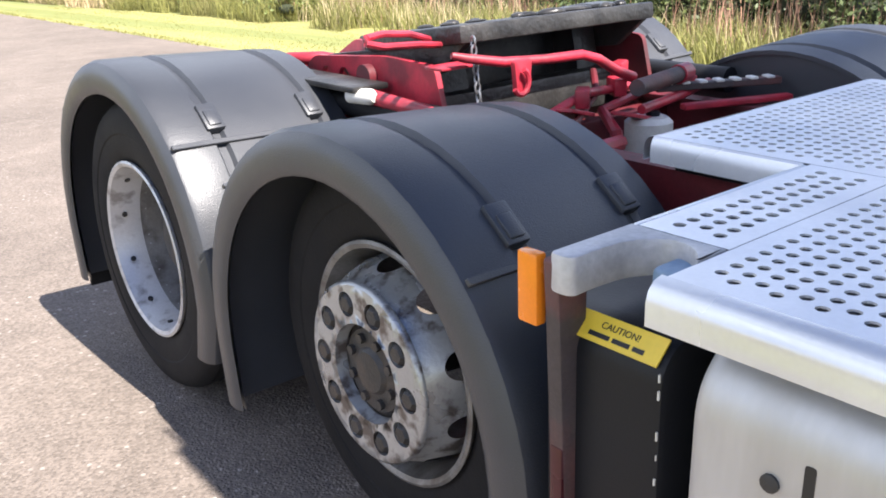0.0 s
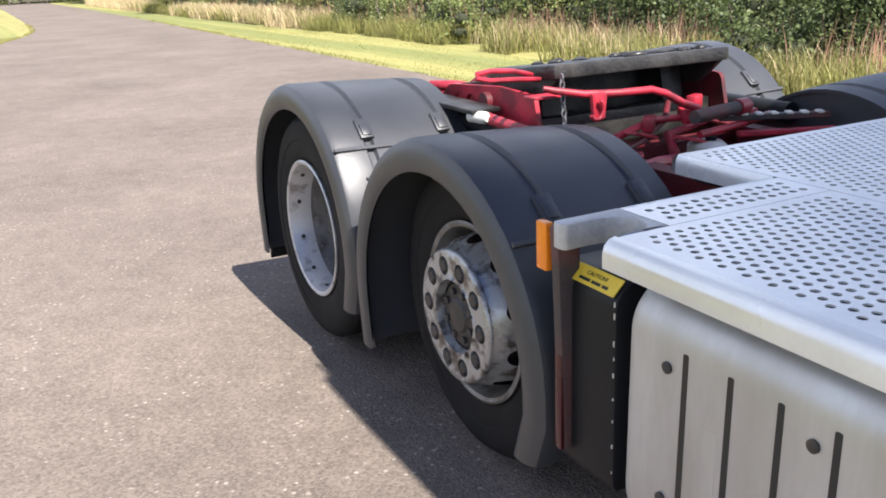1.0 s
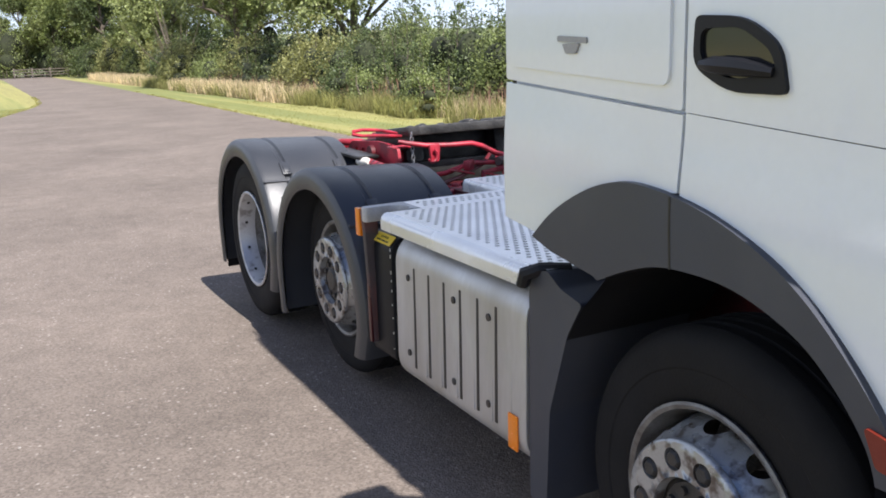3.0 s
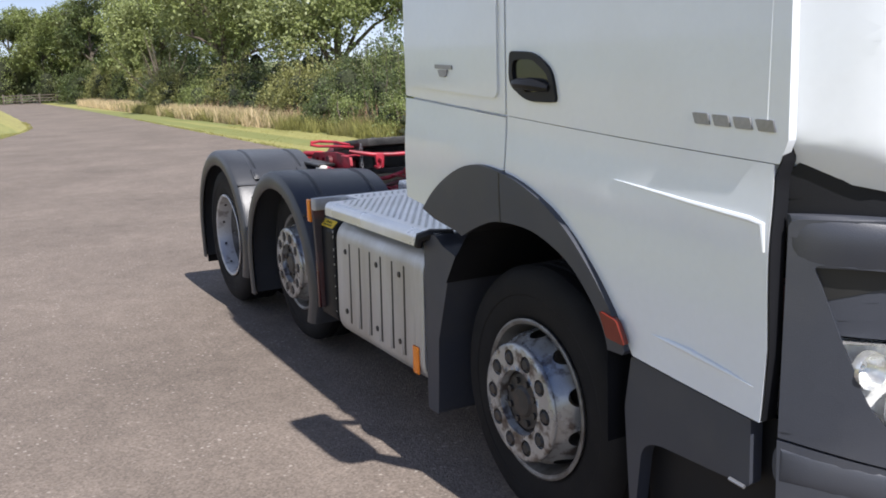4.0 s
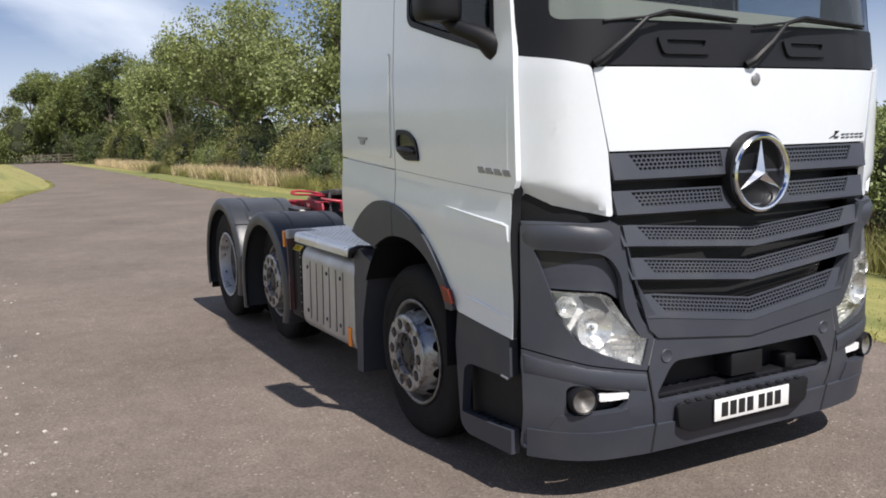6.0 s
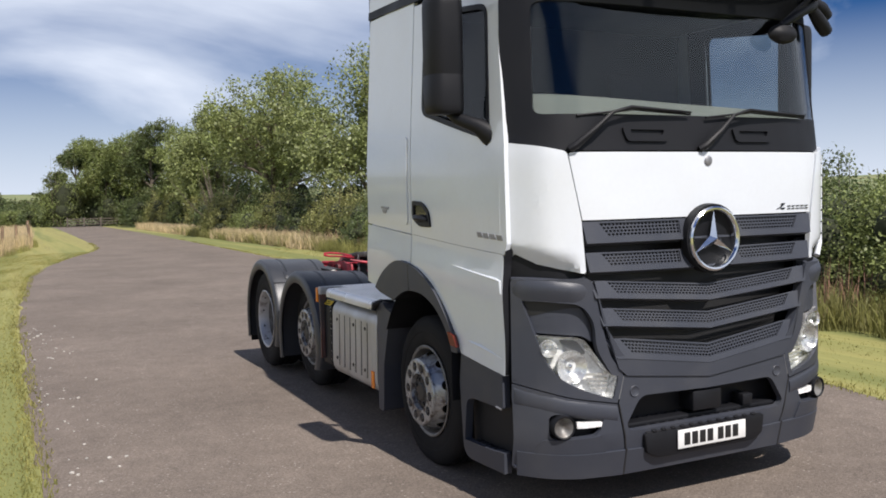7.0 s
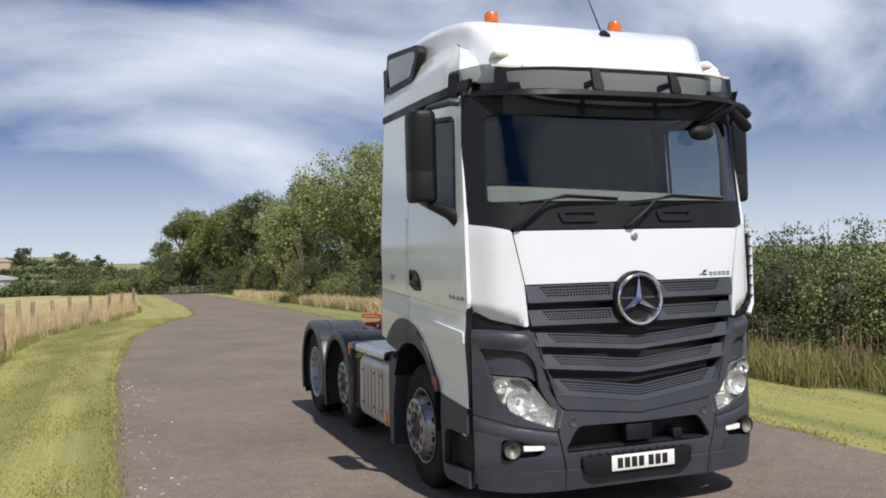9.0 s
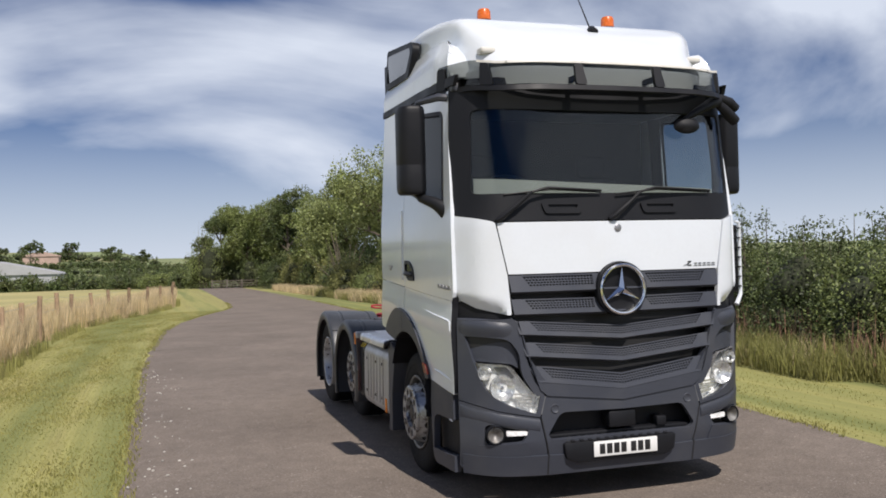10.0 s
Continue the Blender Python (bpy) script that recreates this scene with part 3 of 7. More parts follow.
    pts = rounded([(0.60, 1.060), (0.675, 1.045), (0.698, 0.98), (0.702, 0.25), (0.61, 0.25), (0.59, 0.60), (0.50, 0.88), (0.43, 0.995), (0.535, 1.02)], 0.015)
    prism(bm, pts, lambda u, v, w: (s * (1.225 - w), cab_y(u) + 0.03, v - 0.02), 0.50)
    part("rear_wing", bm, M_GREY, truck, "dark grey rear wing of the front wheel")

# back wall, floor and ceiling of the cab
for s in (-1, 1):
    bm = bmesh.new()
    prism(bm, [(0.87, 1.22), (1.04, 1.24), (1.02, 1.7), (1.03, 3.62), (0.87, 3.62)], lambda u, v, w: (s * (1.135 - w), u, v), 0.02, 0.005)
    part("rear_extender", bm, M_BLACK, truck, "black rubber rear edge strip")
bm = bmesh.new()
box(bm, -1.16, 1.16, 0.845, 0.87, 1.19, 3.15, 0.01)
part("back_wall", bm, M_SIDE, truck)
bm = bmesh.new()
box(bm, -1.18, 1.18, -1.0, 0.84, 1.22, 1.30, 0.01)
part("cab_floor", bm, M_DASH, truck)
bm = bmesh.new()
box(bm, -1.15, 1.15, -1.02, 0.84, 3.02, 3.08, 0.01)
part("headliner", bm, M_GREY, truck)
bm = bmesh.new()
box(bm, -1.10, 1.10, 0.15, 0.19, 1.3, 3.0, 0.01)
part("sleeper_curtain", bm, M_SEAT, truck, "dark curtain behind the seats")

# ---- front of the cab ----
BONNET_TOP, BONNET_LOW = 2.035, 1.66
bm = bmesh.new()
sheet(bm, rounded([(-0.935, 2.035), (0.935, 2.035), (0.862, 1.665), (-0.862, 1.665)], [0.02, 0.02, 0.0, 0.0]), front(0.006), 0.03)
bonnet = part("front_flap", bm, M_WHITE, truck, "white front maintenance flap above the grille")
bm = bmesh.new()
lathe(bm, [(0.0, 0.0), (0.0, 0.02), (0.008, 0.028), (0.012, 0.022), (0.012, 0.0)], (0, 0, 0), 24)
bmesh.ops.transform(bm, matrix=Matrix.Translation((0, front_y(0, 1.985) - 0.004, 1.985)) @ Matrix.Rotation(radians(90), 4, "Z"), verts=bm.verts)
part("round_emblem", bm, M_STEEL, bonnet)
# badge on the flap: slanted bars and a long thin tail
for i, (t, w, h) in enumerate(((0.0, 0.030, 0.036), (0.056, 0.026, 0.021), (0.096, 0.026, 0.021), (0.137, 0.028, 0.021), (0.178, 0.030, 0.021), (0.222, 0.028, 0.021))):
    x = 0.585 + t
    for lo, hi in ((0.0, 0.24), (0.76, 1.0)):
        bm = bmesh.new()
        sheet(bm, [(x, 1.688 + h * lo), (x + w, 1.688 + h * lo), (x + w + 0.008, 1.688 + h * hi), (x + 0.008, 1.688 + h * hi)], front(0.011), 0.006)
        part("badge_bar", bm, M_GLOSSBLACK, bonnet)
bm = bmesh.new()
sheet(bm, [(0.548, 1.688), (0.585, 1.696), (0.622, 1.722), (0.610, 1.722), (0.580, 1.701)], front(0.0108), 0.006)
part("badge_bar", bm, M_GLOSSBLACK, bonnet)


def vane_face(x, z):
    """The corner vane: a narrow front facet, then a broad face turned to the side."""
    y = float(np.interp(abs(x), [0.84, 0.90, 0.95, 1.00, 1.04, 1.08, 1.12, 1.16, 1.215], [-1.313, -1.300, -1.283, -1.262, -1.238, -1.200, -1.140, -1.070, -0.985]))
    turn = max(0.0, float(np.interp(abs(x), [0.848, 0.98, 1.207], [1.372, 1.395, 1.46])) + 0.085 - z) * smooth01((abs(x) - 0.89) / 0.05)
    return (math.copysign(abs(x) - 0.35 * turn, x), y - 0.012 + 0.5 * turn + (z - 2.03) * 0.13 * (z > 2.03), z)


for s in (-1, 1):
    # white corner vane between door and bonnet
    bm = bmesh.new()
    pts = [(s * 0.948, 2.04), (s * 1.205, 2.105), (s * 1.207, 1.46), (s * 0.98, 1.395), (s * 0.848, 1.372), (s * 0.872, 1.66)]
    sheet(bm, rounded(pts, [0.02, 0.03, 0.05, 0.03, 0.02, 0.0]), vane_face, 0.03, step=0.03)
    part("corner_vane", bm, M_WHITE, truck, "white corner air vane", smooth=24)
    bm = bmesh.new()
    sheet(bm, [(s * 0.80, 1.50), (s * 1.13, 1.50), (s * 1.19, 1.40), (s * 1.19, 1.28), (s * 0.80, 1.28)], front(-0.05), 0.02, step=0.05)
    part("vane_backing", bm, M_BLACK, truck)
# standing edge of the far corner vane, with the slats of its air gap
bm = bmesh.new()
tube(bm, [(1.215, -1.06, 2.03), (1.262, -1.05, 2.02), (1.268, -1.045, 1.95), (1.268, -1.045, 1.50), (1.262, -1.05, 1.44), (1.20, -1.08, 1.36)], [0.012, 0.014, 0.014, 0.014, 0.016, 0.02], 8)
vane = part("vane_edge", bm, M_WHITE, truck)
# black box put in for the shade inside the air gap
bm = bmesh.new()
box(bm, 1.20, 1.244, -1.052, -1.03, 1.46, 2.00, 0.004)
part("vane_shadow_gap", bm, M_BLACK, truck)
for i in range(7):
    bm = bmesh.new()
    z = 1.50 + i * 0.078
    box(bm, 1.20, 1.262, -1.07, -1.04, z, z + 0.012, 0.002)
    part("slat", bm, M_BLACK, vane)

# gloss black panel below the windscreen and the pillars
WS = rounded([(-1.075, 2.245), (1.075, 2.245), (1.048, 2.865), (-1.048, 2.865)], 0.05, 5)
bm = bmesh.new()
sheet(bm, [(-1.20, 2.11), (-0.95, 2.045), (0.95, 2.045), (1.20, 2.11), (1.155, 3.10), (-1.155, 3.10)], front(-0.004), 0.03, [WS], 0.06)
frame_ob = part("windscreen_surround", bm, M_BLACK, truck, "black windscreen surround and scuttle panel")
for x0 in (-0.60, 0.20):
    bm = bmesh.new()
    sheet(bm, rounded([(x0, 2.175), (x0 + 0.34, 2.175), (x0 + 0.31, 2.095), (x0 + 0.03, 2.095)], 0.025), front(0.012), 0.02, [rounded([(x0 + 0.05, 2.16), (x0 + 0.29, 2.16), (x0 + 0.275, 2.13), (x0 + 0.065, 2.13)], 0.012)], 0.05)
    part("grab_handle", bm, M_BLACK, frame_ob)
bm = bmesh.new()
sheet(bm, rounded([(-1.085, 2.235), (1.085, 2.235), (1.055, 2.93), (-1.055, 2.93)], 0.06, 5), front(-0.016), 0.006, step=0.08)
ws = part("windscreen", bm, M_PANE, truck, "large tinted windscreen")
ws.visible_shadow = False
for x0, x1 in ((-0.92, -0.12), (-0.05, 0.82)):
    bm = bmesh.new()
    p0 = Vector((x0 + 0.02, front_y(x0, 2.07) - 0.03, 2.07))
    p1 = Vector((x0 + 0.24, front_y(x0 + 0.25, 2.24) - 0.05, 2.25))
    tube(bm, [p0 + Vector((-0.03, 0.02, -0.02)), p0, p0.lerp(p1, 0.5) + Vector((0, -0.012, 0)), p1], [0.022, 0.022, 0.015, 0.010], 8)
    wiper = part("wiper", bm, M_BLACK, truck, "black windscreen wiper")
    bm = bmesh.new()
    tube(bm, [p1, p1 + Vector((0.12, 0, 0.03)), (x1, front_y(x1, 2.262) - 0.03, 2.262)], [0.010, 0.012, 0.006], 6)
    tube(bm, [(x0 + 0.05, front_y(x0, 2.25) - 0.02, 2.235), (x0 + 0.4, front_y(x0 + 0.4, 2.25) - 0.02, 2.27), (x1, front_y(x1, 2.25) - 0.02, 2.25)], 0.007, 6)
    part("blade", bm, M_BLACK, wiper)

# ---- inside the cab, seen through the glass ----
bm = bmesh.new()
sheet(bm, [(-1.08, 0.0), (1.08, 0.0), (1.08, 0.42), (-1.08, 0.42)], lambda u, v: (u, front_y(u, 2.2) + 0.06 + v, 2.20 + 0.10 * smooth01(v / 0.4)), 0.04, step=0.15, toward=(0, -0.9, 0))
part("dash_top", bm, M_CREAM, truck, "pale dashboard top")
bm = bmesh.new()
sheet(bm, [(-1.03, 2.20), (-1.03, 2.365), (-0.1, 2.325), (0.95, 2.285), (0.95, 2.20)], lambda x, z: (x, front_y(x, z) + 0.10, z), 0.02)
part("dash_sill", bm, M_CREAM, truck, "pale sunlit dashboard sill")
bm = bmesh.new()
box(bm, -1.08, 1.08, -0.86, -0.74, 1.6, 2.29, 0.04, 3)
part("dashboard", bm, M_DASH, truck)
bm = bmesh.new()
c, ax = Vector((-0.52, -0.62, 2.30)), Matrix.Rotation(radians(40), 4, "X")
tube(bm, [c + ax @ Vector((0.225 * math.cos(t), 0.225 * math.sin(t), 0)) for t in (2 * math.pi * j / 28 for j in range(28))], 0.018, 8, True)
for a in (0, 180, 270):
    tube(bm, [c, c + ax @ Vector((0.225 * math.cos(radians(a)), 0.225 * math.sin(radians(a)), 0))], 0.022, 6)
part("steering_wheel", bm, M_DASH, truck)
for x in (-0.52, 0.52):
    bm = bmesh.new()
    box(bm, x - 0.26, x + 0.26, -0.30, 0.14, 1.62, 1.80, 0.06, 3)
    box(bm, x - 0.25, x + 0.25, 0.02, 0.14, 1.74, 2.48, 0.05, 3, Matrix.Translation((0, 0.0, 0)))
    box(bm, x - 0.14, x + 0.14, 0.04, 0.13, 2.48, 2.68, 0.04, 3)
    part("seat", bm, M_SEAT, truck)

# ---- roof, band and visor ----
for s in (-1, 1):
    bm = bmesh.new()
    sheet(bm, [(-1.06, 3.055), (0.83, 3.11), (0.83, 3.165), (-1.10, 3.125)], side(s, 0.012), 0.03)
    part("roof_band", bm, M_BLACK, truck, "black band below the roof")


def roof_ring(y, w, base, top, n=72, p=16.0):
    ring = []
    for j in range(n + 1):
        t = math.pi * j / n
        c, q = math.cos(t), math.sin(t)
        x = w * math.copysign(abs(c) ** (2 / p), c)
        z = base + (top - base) * abs(q) ** (2 / p)
        sweep = 0.34 * abs(x) ** 6 * smooth01((-0.55 - y) / 0.3) * (1 - smooth01((z - 3.3) / 0.35))
        ring.append((x, y + sweep, z))
    return ring


ROOF = [(-1.27, 0.93, 3.215), (-1.235, 0.95, 3.245), (-1.19, 0.97, 3.30), (-1.13, 0.985, 3.375), (-1.04, 1.0, 3.46), (-0.92, 1.005, 3.545), (-0.80, 1.01, 3.61), (-0.74, 1.015, 3.64), (-0.60, 1.03, 3.68), (-0.35, 1.06, 3.72), (-0.05, 1.085, 3.745), (0.35, 1.095, 3.755), (0.97, 1.10, 3.755)]
bm = bmesh.new()
loft(bm, [roof_ring(y, w, 3.13, t) for y, w, t in ROOF], caps=True, closed=False)
roof = part("roof", bm, M_WHITE, truck, "white domed high roof", smooth=60)
# lower shoulders on both sides of the dome
for s in (-1, 1):
    bm = bmesh.new()
    prof = rounded([(-0.93, 3.13), (-0.92, 3.32), (-0.83, 3.44), (-0.45, 3.47), (0.10, 3.44), (0.80, 3.44), (0.82, 3.13)], [0.02, 0.08, 0.10, 0.2, 0.1, 0.03, 0.02], 6)
    sheet(bm, prof, lambda u, v: (s * (1.185 - 0.07 * smooth01((v - 3.25) / 0.25) - 0.04 * smooth01((-0.72 - u) / 0.2)), cab_y(u), v), 0.30, step=0.06)
    part("roof_shoulder", bm, M_WHITE, truck, "white roof shoulder panel")
    # black framed air deflector
    bm = bmesh.new()
    pts = rounded([(0.02, 3.335), (0.78, 3.36), (0.76, 3.725), (-0.08, 3.62), (-0.12, 3.54)], 0.06, 5)
    inner = rounded([(0.08, 3.39), (0.72, 3.41), (0.705, 3.665), (0.0, 3.585), (-0.03, 3.53)], 0.04, 5)
    sheet(bm, pts, lambda u, v: (s * (1.175 - 0.02 * smooth01((v - 3.4) / 0.3)), cab_y(u), v), 0.06, [inner])
    dfl = part("air_deflector", bm, M_BLACK, truck, "gloss black roof side deflector")
    bm = bmesh.new()
    sheet(bm, inner, lambda u, v: (s * 1.162, cab_y(u), v), 0.01)
    part("deflector_panel", bm, M_GLOSSBLACK, dfl)
    # small marker lamps on the roof's front corners
    bm = bmesh.new()
    box(bm, s * 0.875 - 0.06, s * 0.875 + 0.06, -1.075, -0.97, 3.30, 3.345, 0.015, 3)
    part("marker_lamp", bm, M_GRIMEWHITE, roof, "small clear roof marker lamp")
    # flashing beacon
    bm = bmesh.new()
    bx, by, bz = s * 0.57 - 0.05, -0.32, 3.722
    tube(bm, [(bx, by, bz), (bx, by, bz + 0.028)], 0.062, 20)
    beacon = part("beacon_base", bm, M_BLACK, roof)
    bm = bmesh.new()
    tube(bm, [(bx, by, bz + 0.028), (bx, by, bz + 0.10), (bx, by, bz + 0.118), (bx, by, bz + 0.122)], [0.057, 0.055, 0.045, 0.01], 20)
    part("beacon", bm, M_BEACON, roof, "orange roof beacon")
bm = bmesh.new()
tube(bm, [(0.06, -0.93, 3.53), (0.06, -0.90, 3.56), (0.06, -0.86, 3.575)], [0.045, 0.036, 0.012], 14)
ant = part("aerial_base", bm, M_BLACK, roof)
bm = bmesh.new()
tube(bm, [(0.06, -0.885, 3.57), (-0.10, -0.86, 3.98)], [0.007, 0.003], 6)
part("aerial", bm, M_BLACK, roof, "thin black roof aerial")


# plan of the visor: across the front, then round the corner to the door
VISOR = [(0.0, -1.50), (0.35, -1.492), (0.65, -1.465), (0.84, -1.40), (0.94, -1.31), (1.01, -1.20), (1.08, -1.07), (1.15, -0.92), (1.195, -0.78)]
VISOR_RUN = [0.0]
for p, q in zip(VISOR, VISOR[1:]):
    VISOR_RUN.append(VISOR_RUN[-1] + math.dist(p, q))


def visor_pt(off):
    """A point of the visor by its way from the middle, along the plastic, and its height."""
    def f(u, z):
        a = abs(u)
        x = float(np.interp(a, VISOR_RUN, [p[0] for p in VISOR]))
        y = float(np.interp(a, VISOR_RUN, [p[1] for p in VISOR]))
        turn = smooth01((a - 0.85) / 0.4)
        return (math.copysign(x + off * turn, u), y + (z - 2.92) * 0.35 * (1 - turn) - off * (1 - turn), z + 0.035 * turn)
    return f


VISOR_END = VISOR_RUN[-1]
bm = bmesh.new()
sheet(bm, rounded([(-VISOR_END, 2.99), (VISOR_END, 2.99), (VISOR_END - 0.02, 3.19), (-VISOR_END + 0.02, 3.19)], 0.03), visor_pt(0), 0.008, step=0.06)
visor = part("sun_visor", bm, M_SMOKE, truck, "smoked plastic sun visor with dark brackets")
bm = bmesh.new()
sheet(bm, [(-VISOR_END, 2.970), (VISOR_END, 2.970), (VISOR_END, 3.008), (-VISOR_END, 3.008)], visor_pt(0.006), 0.016, step=0.06)
part("visor_edge", bm, M_BLACK, visor)
bm = bmesh.new()
sheet(bm, [(-1.12, 3.176), (1.12, 3.176), (1.115, 3.194), (-1.115, 3.194)], visor_pt(0.004), 0.014, step=0.06)
part("visor_rim", bm, M_GRIMEWHITE, visor)
for u in (-1.50, -1.04, -0.32, 0.32, 1.04, 1.50):
    bm = bmesh.new()
    f = visor_pt(0.012)
    w = 0.06 if abs(u) > 0.9 else 0.042
    sheet(bm, rounded([(u - w, 3.01), (u + w, 3.01), (u + w * 0.7, 3.172), (u - w * 0.7, 3.172)], 0.02), f, 0.03, step=0.04)
    if abs(u) < 1.2:
        x, y, z = f(u, 3.07)
        box(bm, x * 0.96 - 0.02, x * 0.96 + 0.02, y + 0.02, -1.06, 3.06, 3.10, 0.005)
    part("visor_bracket", bm, M_BLACK, visor)
bm = bmesh.new()
sheet(bm, [(-1.02, 3.05), (1.02, 3.05), (1.00, 3.18), (-1.00, 3.18)], lambda x, z: (x, -1.262 + 0.34 * abs(x) ** 6, z), 0.02, step=0.06)
part("visor_mount", bm, M_WHITE, visor, "white panel behind the visor")

# ---- mirrors ----
for s in (-1, 1):
    bm = bmesh.new()
    # one tall shell, chamfered towards the door, with a shallow groove round the lower part
    rings = []
    for z, k in ((2.275, 0.80), (2.282, 0.90), (2.30, 0.97), (2.33, 1.0), (2.488, 1.0), (2.494, 0.985), (2.500, 0.985), (2.506, 1.0), (2.88, 1.0), (2.915, 0.975), (2.937, 0.90), (2.945, 0.78)):
        ring = rounded([(-1.495, -0.655), (-1.495, -0.76), (-1.455, -0.815), (-1.335, -0.830), (-1.285, -0.765), (-1.285, -0.655)], [0.015, 0.04, 0.04, 0.02, 0.02, 0.015], 3)
        rings.append([(-s * (-1.36 + (u + 1.36) * k), -0.735 + (v + 0.735) * k, z) for u, v in ring])
    loft(bm, rings)
    mir = part("mirror", bm, M_BLACK, truck, "black door mirror housing")
    bm = bmesh.new()
    for z0, z1 in ((2.53, 2.915), (2.305, 2.48)):
        prism(bm, rounded([(-1.47, z0), (-1.305, z0), (-1.305, z1), (-1.47, z1)], 0.03), lambda u, v, w: (-s * u, -0.656 + w, v), 0.008)
    part("mirror_pane", bm, M_MIRROR, mir)
    bm = bmesh.new()
    tube(bm, [(s * 1.16, -0.92, 2.985), (s * 1.22, -0.90, 2.99), (s * 1.34, -0.78, 2.965), (s * 1.36, -0.72, 2.93)], [0.03, 0.03, 0.022, 0.02], 8)
    part("upper_arm", bm, M_GREY, mir)
    bm = bmesh.new()
    tube(bm, [(s * 1.17, -0.88, 2.15), (s * 1.20, -0.87, 2.17), (s * 1.25, -0.85, 2.205), (s * 1.33, -0.76, 2.25), (s * 1.35, -0.70, 2.30)], [0.075, 0.062, 0.045, 0.035, 0.03], 10)
    part("lower_arm", bm, M_BLACK, mir)
# front and kerb mirrors on the passenger side
bm = bmesh.new()
tube(bm, [(0.94, -1.20, 2.99), (1.02, -1.20, 2.99), (1.11, -1.18, 2.965), (1.18, -1.16, 2.925), (1.195, -1.155, 2.91)], [0.03, 0.038, 0.046, 0.042, 0.012], 12)
tube(bm, [(0.98, -1.21, 2.96), (1.04, -1.20, 2.915), (1.12, -1.18, 2.86), (1.175, -1.165, 2.825), (1.19, -1.16, 2.815)], [0.03, 0.040, 0.046, 0.042, 0.012], 12)
tube(bm, [(0.62, -1.30, 2.80), (0.72, -1.30, 2.86), (0.86, -1.27, 2.93), (0.97, -1.22, 2.97)], [0.022, 0.030, 0.040, 0.050], 10)
fm = part("front_mirror", bm, M_BLACK, truck, "black front mirror on a bracket above the windscreen")
bm = bmesh.new()
lathe(bm, [(0.0, 0.0), (0.0, 0.09), (0.03, 0.11), (0.06, 0.085), (0.075, 0.03), (0.077, 0.0)], (0, 0, 0), 24)
bmesh.ops.transform(bm, matrix=Matrix.Translation((0.64, -1.28, 2.755)) @ Matrix.Rotation(radians(80), 4, "Z") @ Matrix.Diagonal((0.9, 0.95, 0.55, 1)), verts=bm.verts)
part("kerb_mirror", bm, M_BLACK, truck)
# ---- grille ----
grille = empty("grille", truck)
# backing coloured near-black for the shade between the slats
bm = bmesh.new()
sheet(bm, [(-0.86, 1.66), (0.86, 1.66), (0.82, 1.36), (0.66, 0.83), (0.0, 0.78), (-0.66, 0.83), (-0.82, 1.36)], front(-0.15), 0.02)
part("grille_backing", bm, M_INK, grille)
# slats: half width at top and bottom, height at the side, drop towards the middle, height
SLATS = [(0.862, 0.850, 1.538, 0.000, 0.118), (0.846, 0.834, 1.380, 0.008, 0.106), (0.822, 0.800, 1.236, 0.060, 0.094), (0.782, 0.755, 1.080, 0.070, 0.096), (0.735, 0.665, 0.890, 0.085, 0.112)]
for i, (w1, w0, z0, drop, h) in enumerate(SLATS):
    def slat_pt(u, v, off=0.0):
        # u: -1 to 1 across, v: 0 to 1 up
        x = u * (w0 + (w1 - w0) * v)
        d = drop * (1 - min(1.0, abs(x) / (w0 * 0.95)))
        z = z0 + h * v - d
        return (x, front_y(x, z) - 0.012 - 0.025 * (1 - v) - off + 0.012, z)
    # a frame round the pierced field, with a field on both sides of the emblem for the upper two
    if i < 2:
        fields = [(-0.885, -0.25), (0.25, 0.86)]
    else:
        fields = [(-0.87, 0.85)]
    fa = [[(a + 0.055, 0.30), (b - (0.0 if i < 2 and a < 0 else 0.055), 0.30), (b, 0.92), (a, 0.92)] for a, b in fields]
    bm = bmesh.new()
    sheet(bm, [(-1, 0), (0, 0), (1, 0), (1, 1), (0, 1), (-1, 1)], lambda u, v: slat_pt(u, v), 0.014, fa, 0.09)
    # nose of the slat, turned back below
    loft(bm, [[slat_pt(u, 0.0) for u in np.linspace(-1, 1, 17)], [(p[0], p[1] + 0.05, p[2] - 0.018) for p in (slat_pt(u, 0.0) for u in np.linspace(-1, 1, 17))]], caps=False, closed=False)
    slat = part("slat", bm, M_GREY, grille, "dark grey grille slat with pierced mesh")
    bm = bmesh.new()
    cells = []
    pitch = 0.0245
    for (a, b) in fields:
        for r in range(4):
            vv = 0.30 + 0.62 * (r + 0.5) / 4
            lo = a + 0.055 * (1 - (vv - 0.30) / 0.62)
            hi = b - 0.055 * (1 - (vv - 0.30) / 0.62) * (0 if i < 2 and a < 0 else 1)
            k = int((hi - lo) * w1 / pitch)
            du = (hi - lo) / k
            for q in range(k):
                cells.append((lo + du * (q + 0.5), vv, du, 0.62 / 4))
    # holes are wider than high in (u, v): work in metres
    for (u, v, du, dv) in cells:
        rim, edge = [], []
        for j in range(8):
            t = math.pi * j / 4
            c, q = math.cos(t), math.sin(t)
            kk = 1 / max(abs(c), abs(q))
            edge.append(bm.verts.new(slat_pt(u + c * kk * du / 2, v + q * kk * dv / 2, -0.006)))
            rim.append(bm.verts.new(slat_pt(u + c * 0.78 * du / 2, v + q * 0.72 * dv / 2, -0.006)))
        for j in range(8):
            bm.faces.new((edge[j], edge[(j + 1) % 8], rim[(j + 1) % 8], rim[j]))
    tagged(part("slat_mesh", bm, M_GREY, grille, flip=True), kind="stuff")
